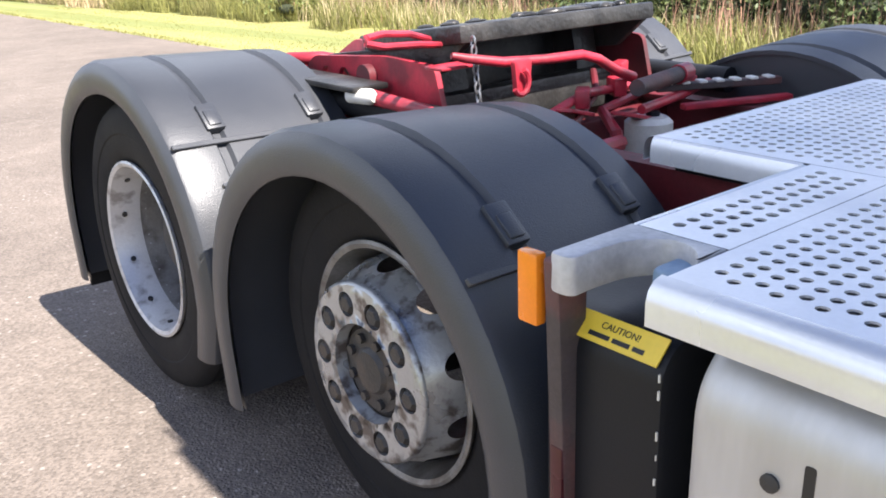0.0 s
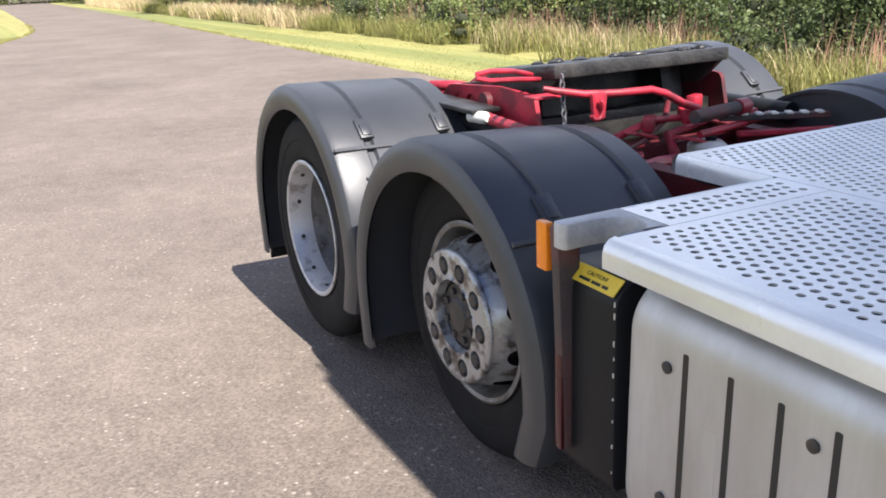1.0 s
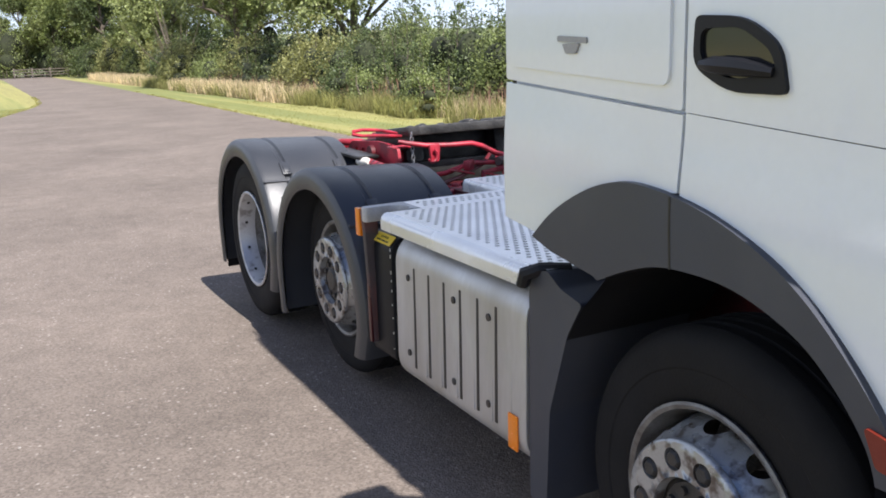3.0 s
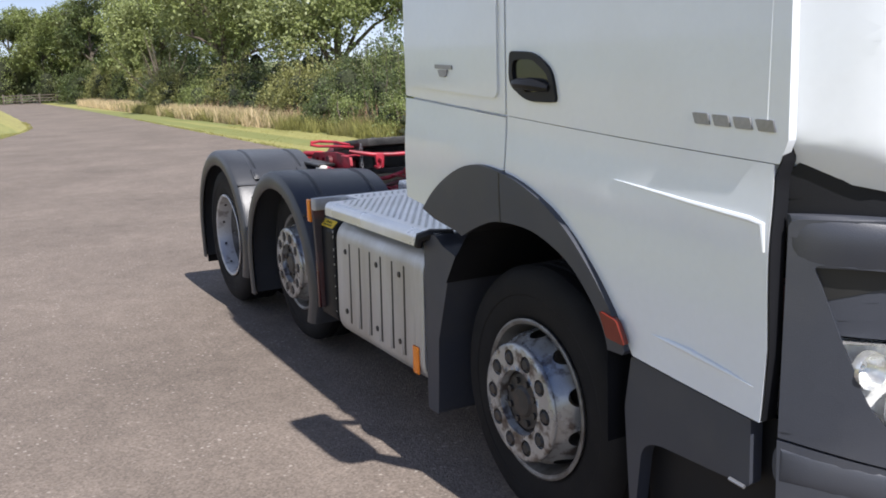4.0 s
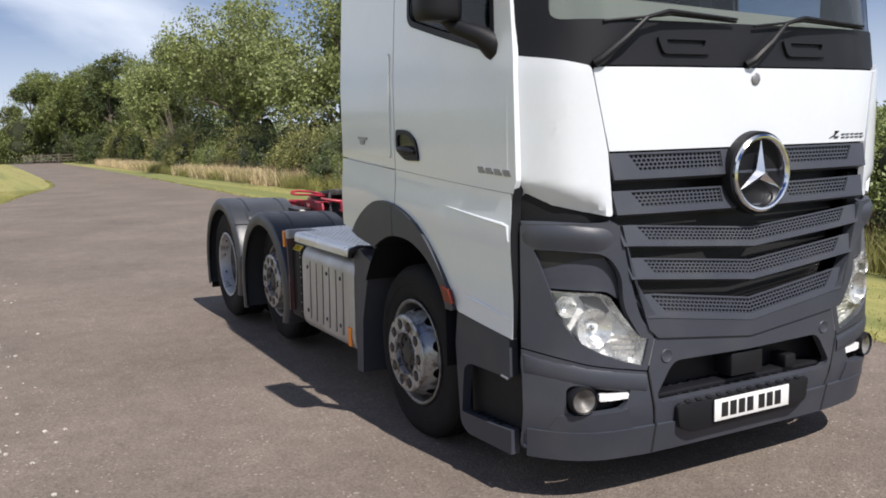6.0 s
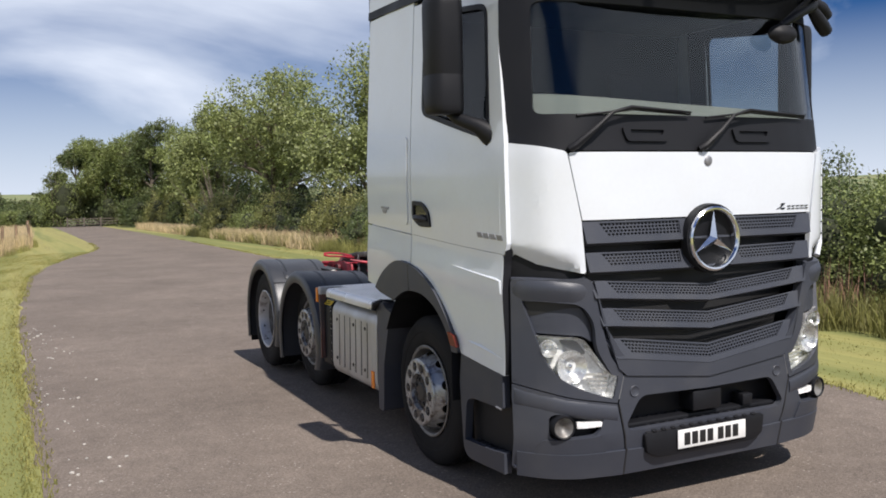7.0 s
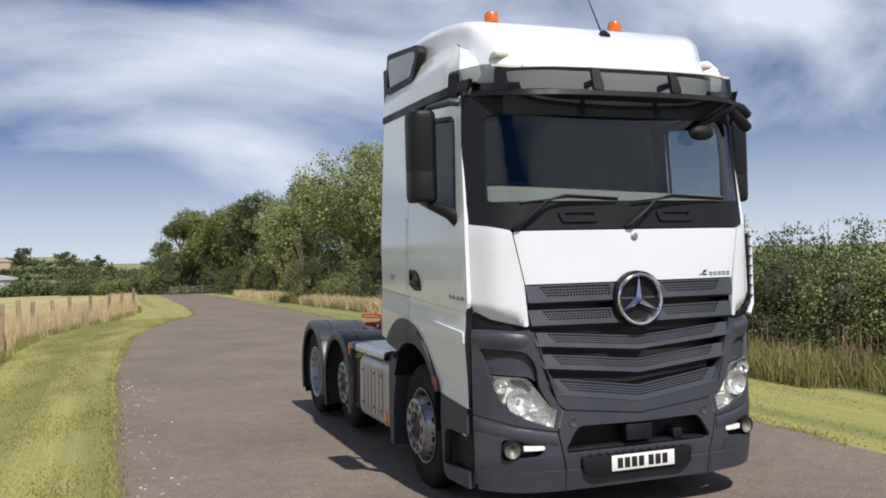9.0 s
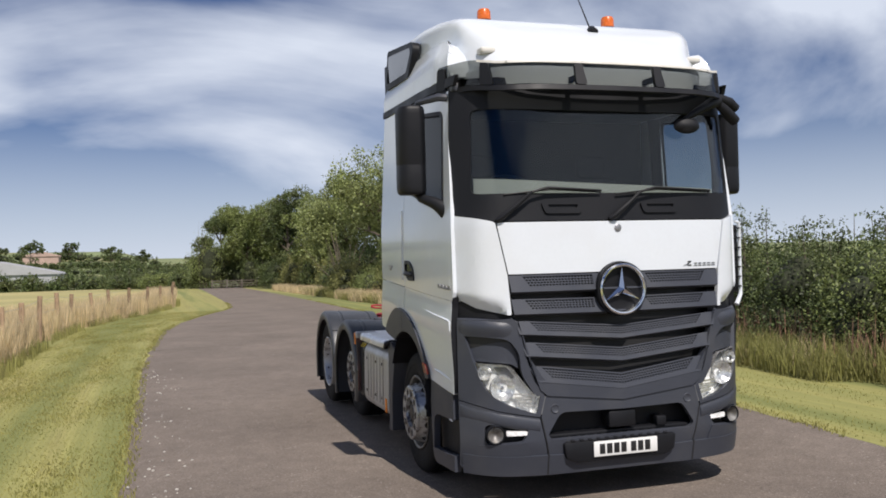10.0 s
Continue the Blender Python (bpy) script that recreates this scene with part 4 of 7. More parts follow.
# round emblem: ring and three spokes
ex, ey, ez = 0.0, -1.392, 1.535
bm = bmesh.new()
to_front = Matrix.Translation((ex, ey, ez)) @ Matrix.Rotation(radians(90), 4, "Z")
lathe(bm, [(0.0, 0.158), (0.012, 0.160), (0.022, 0.168), (0.024, 0.177), (0.016, 0.187), (-0.01, 0.192), (-0.05, 0.192), (-0.05, 0.158)], (0, 0, 0), 56, True)
bmesh.ops.transform(bm, matrix=to_front, verts=bm.verts)
emblem = part("emblem", bm, M_CHROME, grille, "round chrome emblem")
bm = bmesh.new()
lathe(bm, [(-0.03, 0.0), (-0.03, 0.16)], (0, 0, 0), 48)
lathe(bm, [(-0.05, 0.204), (0.0, 0.200), (0.0, 0.192), (-0.05, 0.188)], (0, 0, 0), 48, True)
bmesh.ops.transform(bm, matrix=to_front, verts=bm.verts)
part("emblem_back", bm, M_BLACK, grille)
bm = bmesh.new()
for a in (90, 210, 330):
    d, e = Vector((math.cos(radians(a)), 0, math.sin(radians(a)))), Vector((-math.sin(radians(a)), 0, math.cos(radians(a))))
    c = Vector((ex, ey, ez))
    base = [c + e * 0.026 - Vector((0, 0.0, 0)), c - e * 0.026]
    tip = c + d * 0.162
    mid, back = c + Vector((0, -0.03, 0)), Vector((0, 0.012, 0))
    l1, l2 = c + d * 0.015 + e * 0.028, c + d * 0.015 - e * 0.028
    v = [bm.verts.new(p) for p in (tip, l1, mid, l2, c - d * 0.02)]
    for f in ((0, 1, 2), (0, 2, 3), (1, 4, 2), (4, 3, 2)):
        bm.faces.new([v[q] for q in f])
part("emblem_spokes", bm, M_CHROME, grille, smooth=5)

# ---- bumper and lamps ----
bumper = empty("bumper", truck)
for s in (-1, 1):
    f = lambda off: (lambda x, z: front(off)(s * x, z))
    lamp = rounded([(1.095, 1.035), (0.86, 1.015), (0.80, 0.93), (0.695, 0.80), (0.652, 0.79), (0.685, 0.665), (0.80, 0.70), (0.93, 0.755), (1.035, 0.835)], [0.02, 0.03, 0.05, 0.03, 0.0, 0.01, 0.05, 0.08, 0.08])
    recess = rounded([(1.150, 1.233), (0.875, 1.205), (0.80, 1.10), (0.79, 0.985), (0.845, 1.025), (1.10, 1.05)], [0.02, 0.06, 0.05, 0.01, 0.03, 0.02])
    # corner block round the headlamp
    bm = bmesh.new()
    outer = rounded([(0.83, 1.345), (1.178, 1.345), (1.178, 0.765), (0.95, 0.695), (0.66, 0.64), (0.615, 0.80), (0.66, 0.85), (0.70, 0.90), (0.755, 1.08), (0.80, 1.30)], [0.02, 0.02, 0.0, 0.05, 0.0, 0.03, 0.03, 0.05, 0.05, 0.03])
    sheet(bm, outer, f(0.012), 0.035, [rounded([(1.145, 1.233), (0.875, 1.205), (0.80, 1.10), (0.79, 0.95), (0.695, 0.80), (0.652, 0.79), (0.685, 0.665), (0.80, 0.70), (0.93, 0.755), (1.035, 0.835), (1.095, 1.035)], [0.02, 0.06, 0.05, 0.06, 0.02, 0.0, 0.01, 0.05, 0.08, 0.08, 0.02])], 0.045)
    corner = part("corner_block", bm, M_GREY, bumper, "dark grey plastic corner block round the headlamp")
    bm = bmesh.new()
    sheet(bm, recess, f(-0.03), 0.02, step=0.045)
    part("recess_panel", bm, M_GREY, bumper)
    # thin black wedge laid over the upper part of the recess panel
    bm = bmesh.new()
    sheet(bm, rounded([(1.147, 1.236), (0.868, 1.207), (0.855, 1.180), (0.92, 1.184), (1.02, 1.168), (1.122, 1.130)], [0.01, 0.01, 0.01, 0.02, 0.02, 0.01]), f(-0.027), 0.01, step=0.045)
    part("duct", bm, M_INK, bumper, "black wedge at the top of the headlamp recess")
    # headlamp: bowl, reflectors, lens
    bm = bmesh.new()
    sheet(bm, lamp, lambda x, z: (s * x, front_y(x, z) + 0.070, z), 0.01, step=0.05)
    hl = part("headlamp", bm, M_BOWL, truck, "clear headlamp with chrome reflectors")
    bm = bmesh.new()
    loft(bm, [[(s * x, front_y(x, z) + d, z) for x, z in lamp] for d in (0.002, 0.035, 0.068)], caps=False)
    part("lamp_wall", bm, M_LAMP, hl)
    for cx, cz, r in ((1.020, 0.962, 0.046), (0.905, 0.855, 0.085)):
        bm = bmesh.new()
        lathe(bm, [(0.0, 0.01), (0.004, r * 0.4), (0.02, r * 0.75), (0.05, r), (0.054, r * 1.06), (0.03, r * 1.10)], (0, 0, 0), 28)
        bmesh.ops.transform(bm, matrix=Matrix.Translation((s * cx, front_y(cx, cz) + 0.072, cz)) @ Matrix.Rotation(radians(90 + s * 8), 4, "Z"), verts=bm.verts)
        part("reflector", bm, M_LAMP, hl)
        bm = bmesh.new()
        bmesh.ops.create_uvsphere(bm, u_segments=14, v_segments=8, radius=r * 0.17)
        bmesh.ops.transform(bm, matrix=Matrix.Translation((s * cx, front_y(cx, cz) + 0.056, cz)), verts=bm.verts)
        part("bulb_cover", bm, M_CHROME, hl)
    bm = bmesh.new()
    sheet(bm, rounded([(0.965, 1.005), (0.872, 0.998), (0.815, 0.925), (0.850, 0.915), (0.930, 0.955)], 0.015), lambda x, z: (s * x, front_y(x, z) + 0.052, z), 0.012, step=0.05)
    part("lamp_housing", bm, M_WASHER, hl, "grey plastic insert above the main reflector")
    for q in range(4):
        bm = bmesh.new()
        z = 0.715 + 0.026 * q
        sheet(bm, [(0.70, z), (0.80 + 0.012 * q, z + 0.01), (0.80 + 0.012 * q, z + 0.022), (0.70, z + 0.014)], f(-0.028), 0.012, step=0.05)
        part("indicator_rib", bm, M_LAMP, hl)
    bm = bmesh.new()
    sheet(bm, lamp, f(0.004), 0.004, step=0.045)
    lens = part("lens", bm, M_LENS, hl)
    lens.visible_shadow = False
    bm = bmesh.new()
    sheet(bm, rounded([(0.645, 0.79), (0.607, 0.785), (0.640, 0.66), (0.678, 0.665)], 0.006), f(0.010), 0.02)
    part("washer_cover", bm, M_WASHER, bumper)
    # lower corner with the fog lamp
    bm = bmesh.new()
    foghole = rounded([(1.045, 0.605), (0.745, 0.570), (0.765, 0.50), (0.80, 0.470), (1.04, 0.455)], [0.05, 0.02, 0.01, 0.02, 0.04])
    sheet(bm, rounded([(0.66, 0.632), (0.95, 0.688), (1.178, 0.757), (1.172, 0.27), (0.98, 0.235), (0.60, 0.235), (0.592, 0.32)], [0.0, 0.05, 0.0, 0.03, 0.05, 0.0, 0.02]), f(0.010), 0.03, [foghole], 0.045)
    low = part("lower_corner", bm, M_GREY, bumper, "dark grey lower bumper corner")
    bm = bmesh.new()
    sheet(bm, rounded([(1.05, 0.61), (0.74, 0.575), (0.76, 0.49), (0.80, 0.46), (1.05, 0.45)], 0.03), f(-0.05), 0.01, step=0.05)
    part("fog_recess", bm, M_BLACK, bumper)
    bm = bmesh.new()
    sheet(bm, rounded([(1.075, 0.455), (0.80, 0.465), (0.765, 0.475), (0.72, 0.345), (1.115, 0.335)], 0.015), f(0.019), 0.012, step=0.05)
    part("fog_panel", bm, M_GREY, bumper)
    fog = empty("fog_lamp", truck)
    bm = bmesh.new()
    lathe(bm, [(0.03, 0.056), (0.036, 0.062), (0.02, 0.068), (-0.04, 0.068)], (0, 0, 0), 28)
    mt = Matrix.Translation((s * 0.975, front_y(0.975, 0.53) + 0.005, 0.53)) @ Matrix.Rotation(radians(90 + s * 12), 4, "Z")
    bmesh.ops.transform(bm, matrix=mt, verts=bm.verts)
    part("bezel", bm, M_BLACK, fog)
    bm = bmesh.new()
    lathe(bm, [(-0.01, 0.0), (0.0, 0.02), (0.022, 0.05), (0.026, 0.056)], (0, 0, 0), 24)
    bmesh.ops.transform(bm, matrix=mt, verts=bm.verts)
    part("fog_reflector", bm, M_DISC, fog)
    bm = bmesh.new()
    lathe(bm, [(0.034, 0.0), (0.032, 0.03), (0.028, 0.056)], (0, 0, 0), 24)
    bmesh.ops.transform(bm, matrix=mt, verts=bm.verts)
    part("fog_lens", bm, M_LENS, fog).visible_shadow = False
    bm = bmesh.new()
    sheet(bm, rounded([(0.905, 0.553), (0.755, 0.545), (0.748, 0.517), (0.905, 0.517)], 0.010), f(0.006), 0.03, step=0.05)
    part("daylight_strip", bm, M_BOWL, fog, "bright daytime running lamp strip")

    # rounded mouldings along the block's top, the seam and the foot
    bm = bmesh.new()
    rings = []
    for x in np.linspace(0.815, 1.172, 16):
        d = 0.3 + 0.7 * smooth01((x - 0.815) / 0.12) * smooth01((1.18 - x) / 0.05)
        drop = 0.020 * (1 - smooth01((x - 0.815) / 0.30))
        rings.append([(s * x, front_y(x, z - drop) - o * d, z - drop) for o, z in ((-0.03, 1.356), (-0.004, 1.354), (0.008, 1.346), (0.019, 1.332), (0.027, 1.315), (0.030, 1.300), (0.029, 1.285), (0.024, 1.265), (0.017, 1.245), (0.010, 1.225))])
    loft(bm, rings)
    part("top_moulding", bm, M_GREY, bumper)
    bm = bmesh.new()
    ledge(bm, [(s * x, float(np.interp(x, [0.66, 0.95, 1.21], [0.580, 0.636, 0.698]))) for x in np.linspace(0.662, 1.172, 14)], 0.018, 0.050, 0.000, 16)
    part("seam_moulding", bm, M_GREY, bumper)
    bm = bmesh.new()
    ledge(bm, [(s * x, 0.262 + 0.02 * (x > 1.1)) for x in np.linspace(0.60, 1.165, 14)], 0.014, 0.012, 0.010)
    part("foot_moulding", bm, M_GREY, bumper)

# surround of the grille and the middle of the bumper
bm = bmesh.new()
sheet(bm, rounded([(-0.805, 1.33), (-0.655, 0.835), (-0.60, 0.79), (0.0, 0.725), (0.60, 0.79), (0.655, 0.835), (0.805, 1.33), (0.75, 1.10), (0.645, 0.935), (0.60, 0.885), (0.0, 0.82), (-0.60, 0.885), (-0.645, 0.935), (-0.75, 1.10)], 0.0), front(0.022), 0.06, step=0.06)
part("grille_frame", bm, M_GREY, bumper, "dark grey frame below the grille")
aper = rounded([(-0.50, 0.665), (0.0, 0.655), (0.50, 0.665), (0.60, 0.51), (0.57, 0.47), (-0.57, 0.47), (-0.60, 0.51)], [0.05, 0, 0.05, 0.02, 0.02, 0.02, 0.02])
bm = bmesh.new()
sheet(bm, [(-0.61, 0.80), (0.0, 0.74), (0.61, 0.80), (0.65, 0.64), (0.588, 0.325), (0.598, 0.30), (-0.598, 0.30), (-0.588, 0.325), (-0.65, 0.64)], front(0.012), 0.04, [aper], 0.06)
mid = part("middle_panel", bm, M_GREY, bumper, "dark grey middle of the bumper")
bm = bmesh.new()
sheet(bm, [(-0.62, 0.70), (0.62, 0.70), (0.62, 0.44), (-0.62, 0.44)], front(-0.12), 0.01)
part("aperture_back", bm, M_BLACK, bumper)
bm = bmesh.new()
box(bm, -0.60, 0.60, -1.30, -1.20, 0.47, 0.50, 0.01)
box(bm, -0.11, 0.11, -1.34, -1.20, 0.52, 0.64, 0.012)
box(bm, 0.30, 0.38, -1.32, -1.22, 0.50, 0.57, 0.01)
part("tow_cover", bm, M_BLACK, bumper)
bm = bmesh.new()
for x0, x1 in ((-0.44, 0.38),):
    prism(bm, rounded([(x0 - 0.05, 0.445), (x1 + 0.05, 0.445), (x1 + 0.035, 0.33), (x1 - 0.04, 0.292), (x0 + 0.05, 0.292), (x0 - 0.03, 0.33)], 0.02), lambda u, v, w: (u, -1.365 + w, v), 0.14, 0.01)
stepb = part("bumper_step", bm, M_BLACK, bumper, "black ribbed step behind the number plate")
bm = bmesh.new()
box(bm, -0.47, 0.41, 0.0, 0.17, -0.02, 0.001, 0.004, 2, Matrix.Translation((0, -1.364, 0.445)) @ Matrix.Rotation(radians(20), 4, "X"))
part("step_tread", bm, M_BLACK, bumper, "black ribbed tread of the bumper step")
for q in range(12):
    bm = bmesh.new()
    x = -0.43 + q * 0.069
    box(bm, x, x + 0.030, 0.0, 0.16, 0.0, 0.008, 0.003, 2, Matrix.Translation((0, -1.366, 0.446)) @ Matrix.Rotation(radians(20), 4, "X"))
    part("step_rib", bm, M_BLACK, bumper)
for s in (-1, 1):
    bm = bmesh.new()
    lathe(bm, [(0.0, 0.0), (0.002, 0.026), (0.005, 0.030), (0.0, 0.034)], (0, 0, 0), 24)
    bmesh.ops.transform(bm, matrix=Matrix.Translation((s * 0.545, front_y(0.545, 0.70) - 0.013, 0.695)) @ Matrix.Rotation(radians(90), 4, "Z"), verts=bm.verts)
    part("round_cap", bm, M_GREY, bumper)
bm = bmesh.new()
sheet(bm, [(-0.598, 0.362), (-0.44, 0.356), (0.38, 0.356), (0.598, 0.362), (1.165, 0.375), (1.155, 0.235), (0.60, 0.215), (-0.60, 0.215), (-1.155, 0.235), (-1.165, 0.375)], front(0.026), 0.03, step=0.06)
part("lower_lip", bm, M_GREY, bumper, "grey lower edge of the bumper, scuffed")
for s in (-1, 1):
    bm = bmesh.new()
    sheet(bm, [(s * 0.594, 0.372), (s * 0.604, 0.372), (s * 0.602, 0.216), (s * 0.592, 0.216)], front(0.0275), 0.004)
    part("lip_joint", bm, M_INK, bumper)
    bm = bmesh.new()
    sheet(bm, [(s * 0.647, 0.632), (s * 0.655, 0.632), (s * 0.597, 0.36), (s * 0.589, 0.36)], front(0.0145), 0.004)
    part("lip_joint", bm, M_INK, bumper)
plate = empty("number_plate", truck)
bm = bmesh.new()
box(bm, -0.26, 0.26, -1.381, -1.374, 0.327, 0.437, 0.003)
part("plate_back", bm, M_PLATE, plate, "white number plate")
for q in range(7):
    bm = bmesh.new()
    x = -0.215 + q * 0.058 + (0.022 if q > 3 else 0)
    box(bm, x, x + 0.044, -1.3835, -1.3808, 0.345, 0.418, 0.002)
    part("plate_bar", bm, M_INK, plate)


# ---- wheels ----
def wheel(at, s, kind):
    cx, cy, cz = at  # the tyre's outer face lies at x = cx
    w = empty("wheel", truck)
    tw, R = 0.30, 0.505
    prof = [(-tw, 0.30), (-tw + 0.004, 0.34), (-tw - 0.005, 0.42), (-tw + 0.012, 0.475), (-tw + 0.04, 0.499)]
    for k in range(4):
        o = -tw + 0.05 + k * 0.055
        prof += [(o, R), (o + 0.035, R), (o + 0.038, R - 0.014), (o + 0.050, R - 0.014)]
    prof += [(-0.045, R), (-0.032, 0.499), (-0.012, 0.482), (-0.003, 0.46), (0.003, 0.43), (0.003, 0.40), (0.0, 0.395), (0.001, 0.36), (-0.004, 0.325), (-0.012, 0.305), (-0.03, 0.290)]
    bm = bmesh.new()
    lathe(bm, prof, (0, 0, 0), 64)
    tyre = part("tyre", bm, M_TYRE, w, "worn black truck tyre", smooth=30)
    bm = bmesh.new()
    lathe(bm, [(-0.008, 0.305), (0.002, 0.308), (0.006, 0.300), (0.0, 0.288), (-0.02, 0.282), (-0.055, 0.272), (-0.12, 0.262), (-0.28, 0.255)], (0, 0, 0), 64)
    rim_m = M_DISC if kind == "front" else M_ALLOY
    part("rim", bm, rim_m, w, "chipped silver steel rim" if kind == "front" else "bright deep-dished rim")
    if kind == "front":
        # pierced cone from the rim's bed out to the hub ring
        O0, R0, O1, R1 = -0.115, 0.262, 0.056, 0.214
        bm = bmesh.new()
        nh = 10

        def cone(u, v, off):
            t = 2 * math.pi * u
            bow = 0.012 * math.sin(math.pi * v)
            r, o = R0 + (R1 - R0) * v + bow, O0 + (O1 - O0) * v ** 0.8
            return (-(o) - off, r * math.cos(t), r * math.sin(t))
        for k in range(nh):
            rim, edge = [], []
            N = 24
            for j in range(N):
                t = 2 * math.pi * j / N
                c, q = math.cos(t), math.sin(t)
                kk = 1 / max(abs(c), abs(q))
                edge.append(bm.verts.new(cone((k + 0.5 + c * kk * 0.5) / nh, 0.5 + q * kk * 0.5, 0)))
                rim.append(bm.verts.new(cone((k + 0.5 + c * 0.22) / nh, 0.40 + q * 0.27, 0)))
            for j in range(N):
                bm.faces.new((edge[j], edge[(j + 1) % N], rim[(j + 1) % N], rim[j]))
        part("disc", bm, M_RIM, w, "silver wheel disc with hand holes, rust chips", smooth=50)
        # outer ring with ten nut pockets
        bm = bmesh.new()
        O, Ri, Ro = 0.070, 0.124, 0.218
        for k in range(nh):
            rim, edge, low = [], [], []
            N = 24
            for j in range(N):
                t = 2 * math.pi * j / N
                c, q = math.cos(t), math.sin(t)
                kk = 1 / max(abs(c), abs(q))
                a, r = 2 * math.pi * (k + c * kk * 0.5) / nh, (Ri + Ro) / 2 + q * kk * (Ro - Ri) / 2
                edge.append(bm.verts.new((-O, r * math.cos(a), r * math.sin(a))))
                a0 = 2 * math.pi * k / nh
                pc, rr = 0.171, 0.031
                y, z = pc * math.cos(a0) + rr * (q * math.cos(a0) - c * math.sin(a0)), pc * math.sin(a0) + rr * (q * math.sin(a0) + c * math.cos(a0))
                rim.append(bm.verts.new((-O - 0.002, y, z)))
                low.append(bm.verts.new((-O + 0.03, y, z)))
            for j in range(N):
                bm.faces.new((edge[j], edge[(j + 1) % N], rim[(j + 1) % N], rim[j]))
                bm.faces.new((rim[j], rim[(j + 1) % N], low[(j + 1) % N], low[j]))
        lathe(bm, [(O, Ro), (O - 0.004, Ro + 0.006), (O - 0.014, Ro + 0.008), (O - 0.018, Ro)], (0, 0, 0), 60)
        lathe(bm, [(O, Ri), (O - 0.03, Ri - 0.006)], (0, 0, 0), 40)
        part("nut_ring", bm, M_RIM, w, "silver ring with ten nut pockets", smooth=50)
        for k in range(nh):
            a0 = 2 * math.pi * k / nh
            bm = bmesh.new()
            y, z = 0.171 * math.cos(a0), 0.171 * math.sin(a0)
            tube(bm, [(-O + 0.05, y, z), (-O + 0.006, y, z), (-O - 0.006, y, z)], [0.030, 0.0295, 0.019], 6)
            part("wheel_nut", bm, M_HUB, w)
        bm = bmesh.new()
        lathe(bm, [(O - 0.040, 0.124), (O - 0.036, 0.110), (O - 0.026, 0.104), (O - 0.022, 0.060), (O - 0.012, 0.050), (O - 0.010, 0.0)], (0, 0, 0), 40)
        part("hub", bm, M_HUB, w, "grimy steel hub")
        for k in range(8):
            a0 = 2 * math.pi * (k + 0.5) / 8
            bm = bmesh.new()
            y, z = 0.082 * math.cos(a0), 0.082 * math.sin(a0)
            tube(bm, [(-O + 0.03, y, z), (-O + 0.012, y, z)], 0.0125, 6)
            part("hub_bolt", bm, M_HUB, w)
    else:
        bm = bmesh.new()
        lathe(bm, [(-0.10, 0.264), (-0.185, 0.255), (-0.205, 0.235), (-0.20, 0.20), (-0.185, 0.16), (-0.185, 0.125)], (0, 0, 0), 48)
        part("disc", bm, M_DISC, w, "grimy silver wheel disc, darkened for its deep dish")
        for k in range(10):
            a0 = 2 * math.pi * (k + 0.35) / 10
            bm = bmesh.new()
            tube(bm, [(0.045, 0.2735 * math.cos(a0), 0.2735 * math.sin(a0)), (0.045, 0.268 * math.cos(a0), 0.268 * math.sin(a0))], 0.010, 8)
            part("rim_rivet", bm, M_HUB, w)
        for k in range(10):
            a0 = 2 * math.pi * k / 10
            bm = bmesh.new()
            y, z = 0.168 * math.cos(a0), 0.168 * math.sin(a0)
            tube(bm, [(0.195, y, z), (0.16, y, z), (0.145, y, z)], [0.021, 0.0205, 0.012], 6)
            part("wheel_nut", bm, M_HUB, w)
        bm = bmesh.new()
        lathe(bm, [(-0.185, 0.130), (-0.15, 0.124), (-0.12, 0.11), (-0.11, 0.09), (-0.11, 0.0)], (0, 0, 0), 40)
        part("hub", bm, M_HUB, w, "grimy drive axle hub")
        bm = bmesh.new()
        lathe(bm, [(o - 0.335, r) for o, r in prof], (0, 0, 0), 56)
        part("inner_tyre", bm, M_TYRE, w, smooth=30)
    w.location = (cx, cy, cz)
    if s > 0:
        w.rotation_euler = (0, 0, math.pi)
    return w


for s in (-1, 1):
    wheel((s * 1.165, 0.065, 0.50), s, "front")
    wheel((s * 1.11, 2.735, 0.54), s, "front")
    wheel((s * 1.20, 4.025, 0.525), s, "drive")


# ---- mudguards ----
def arc(cy, cz, r, a0, a1, n=30):
    return [(cy + r * math.cos(radians(a)), cz + r * math.sin(radians(a))) for a in np.linspace(a0, a1, n)]


def guard_profile(cy, cz, r, front_low, rear_low):
    # from the lower front edge over the top to the lower rear edge
    p = [(cy - r * 1.0 + 0.05, front_low), (cy - r * 1.0, cz - 0.05)]
    p += arc(cy, cz, r, 176, 4, 26)
    p += [(cy + r, cz - 0.05), (cy + r - 0.02, rear_low)]
    return p


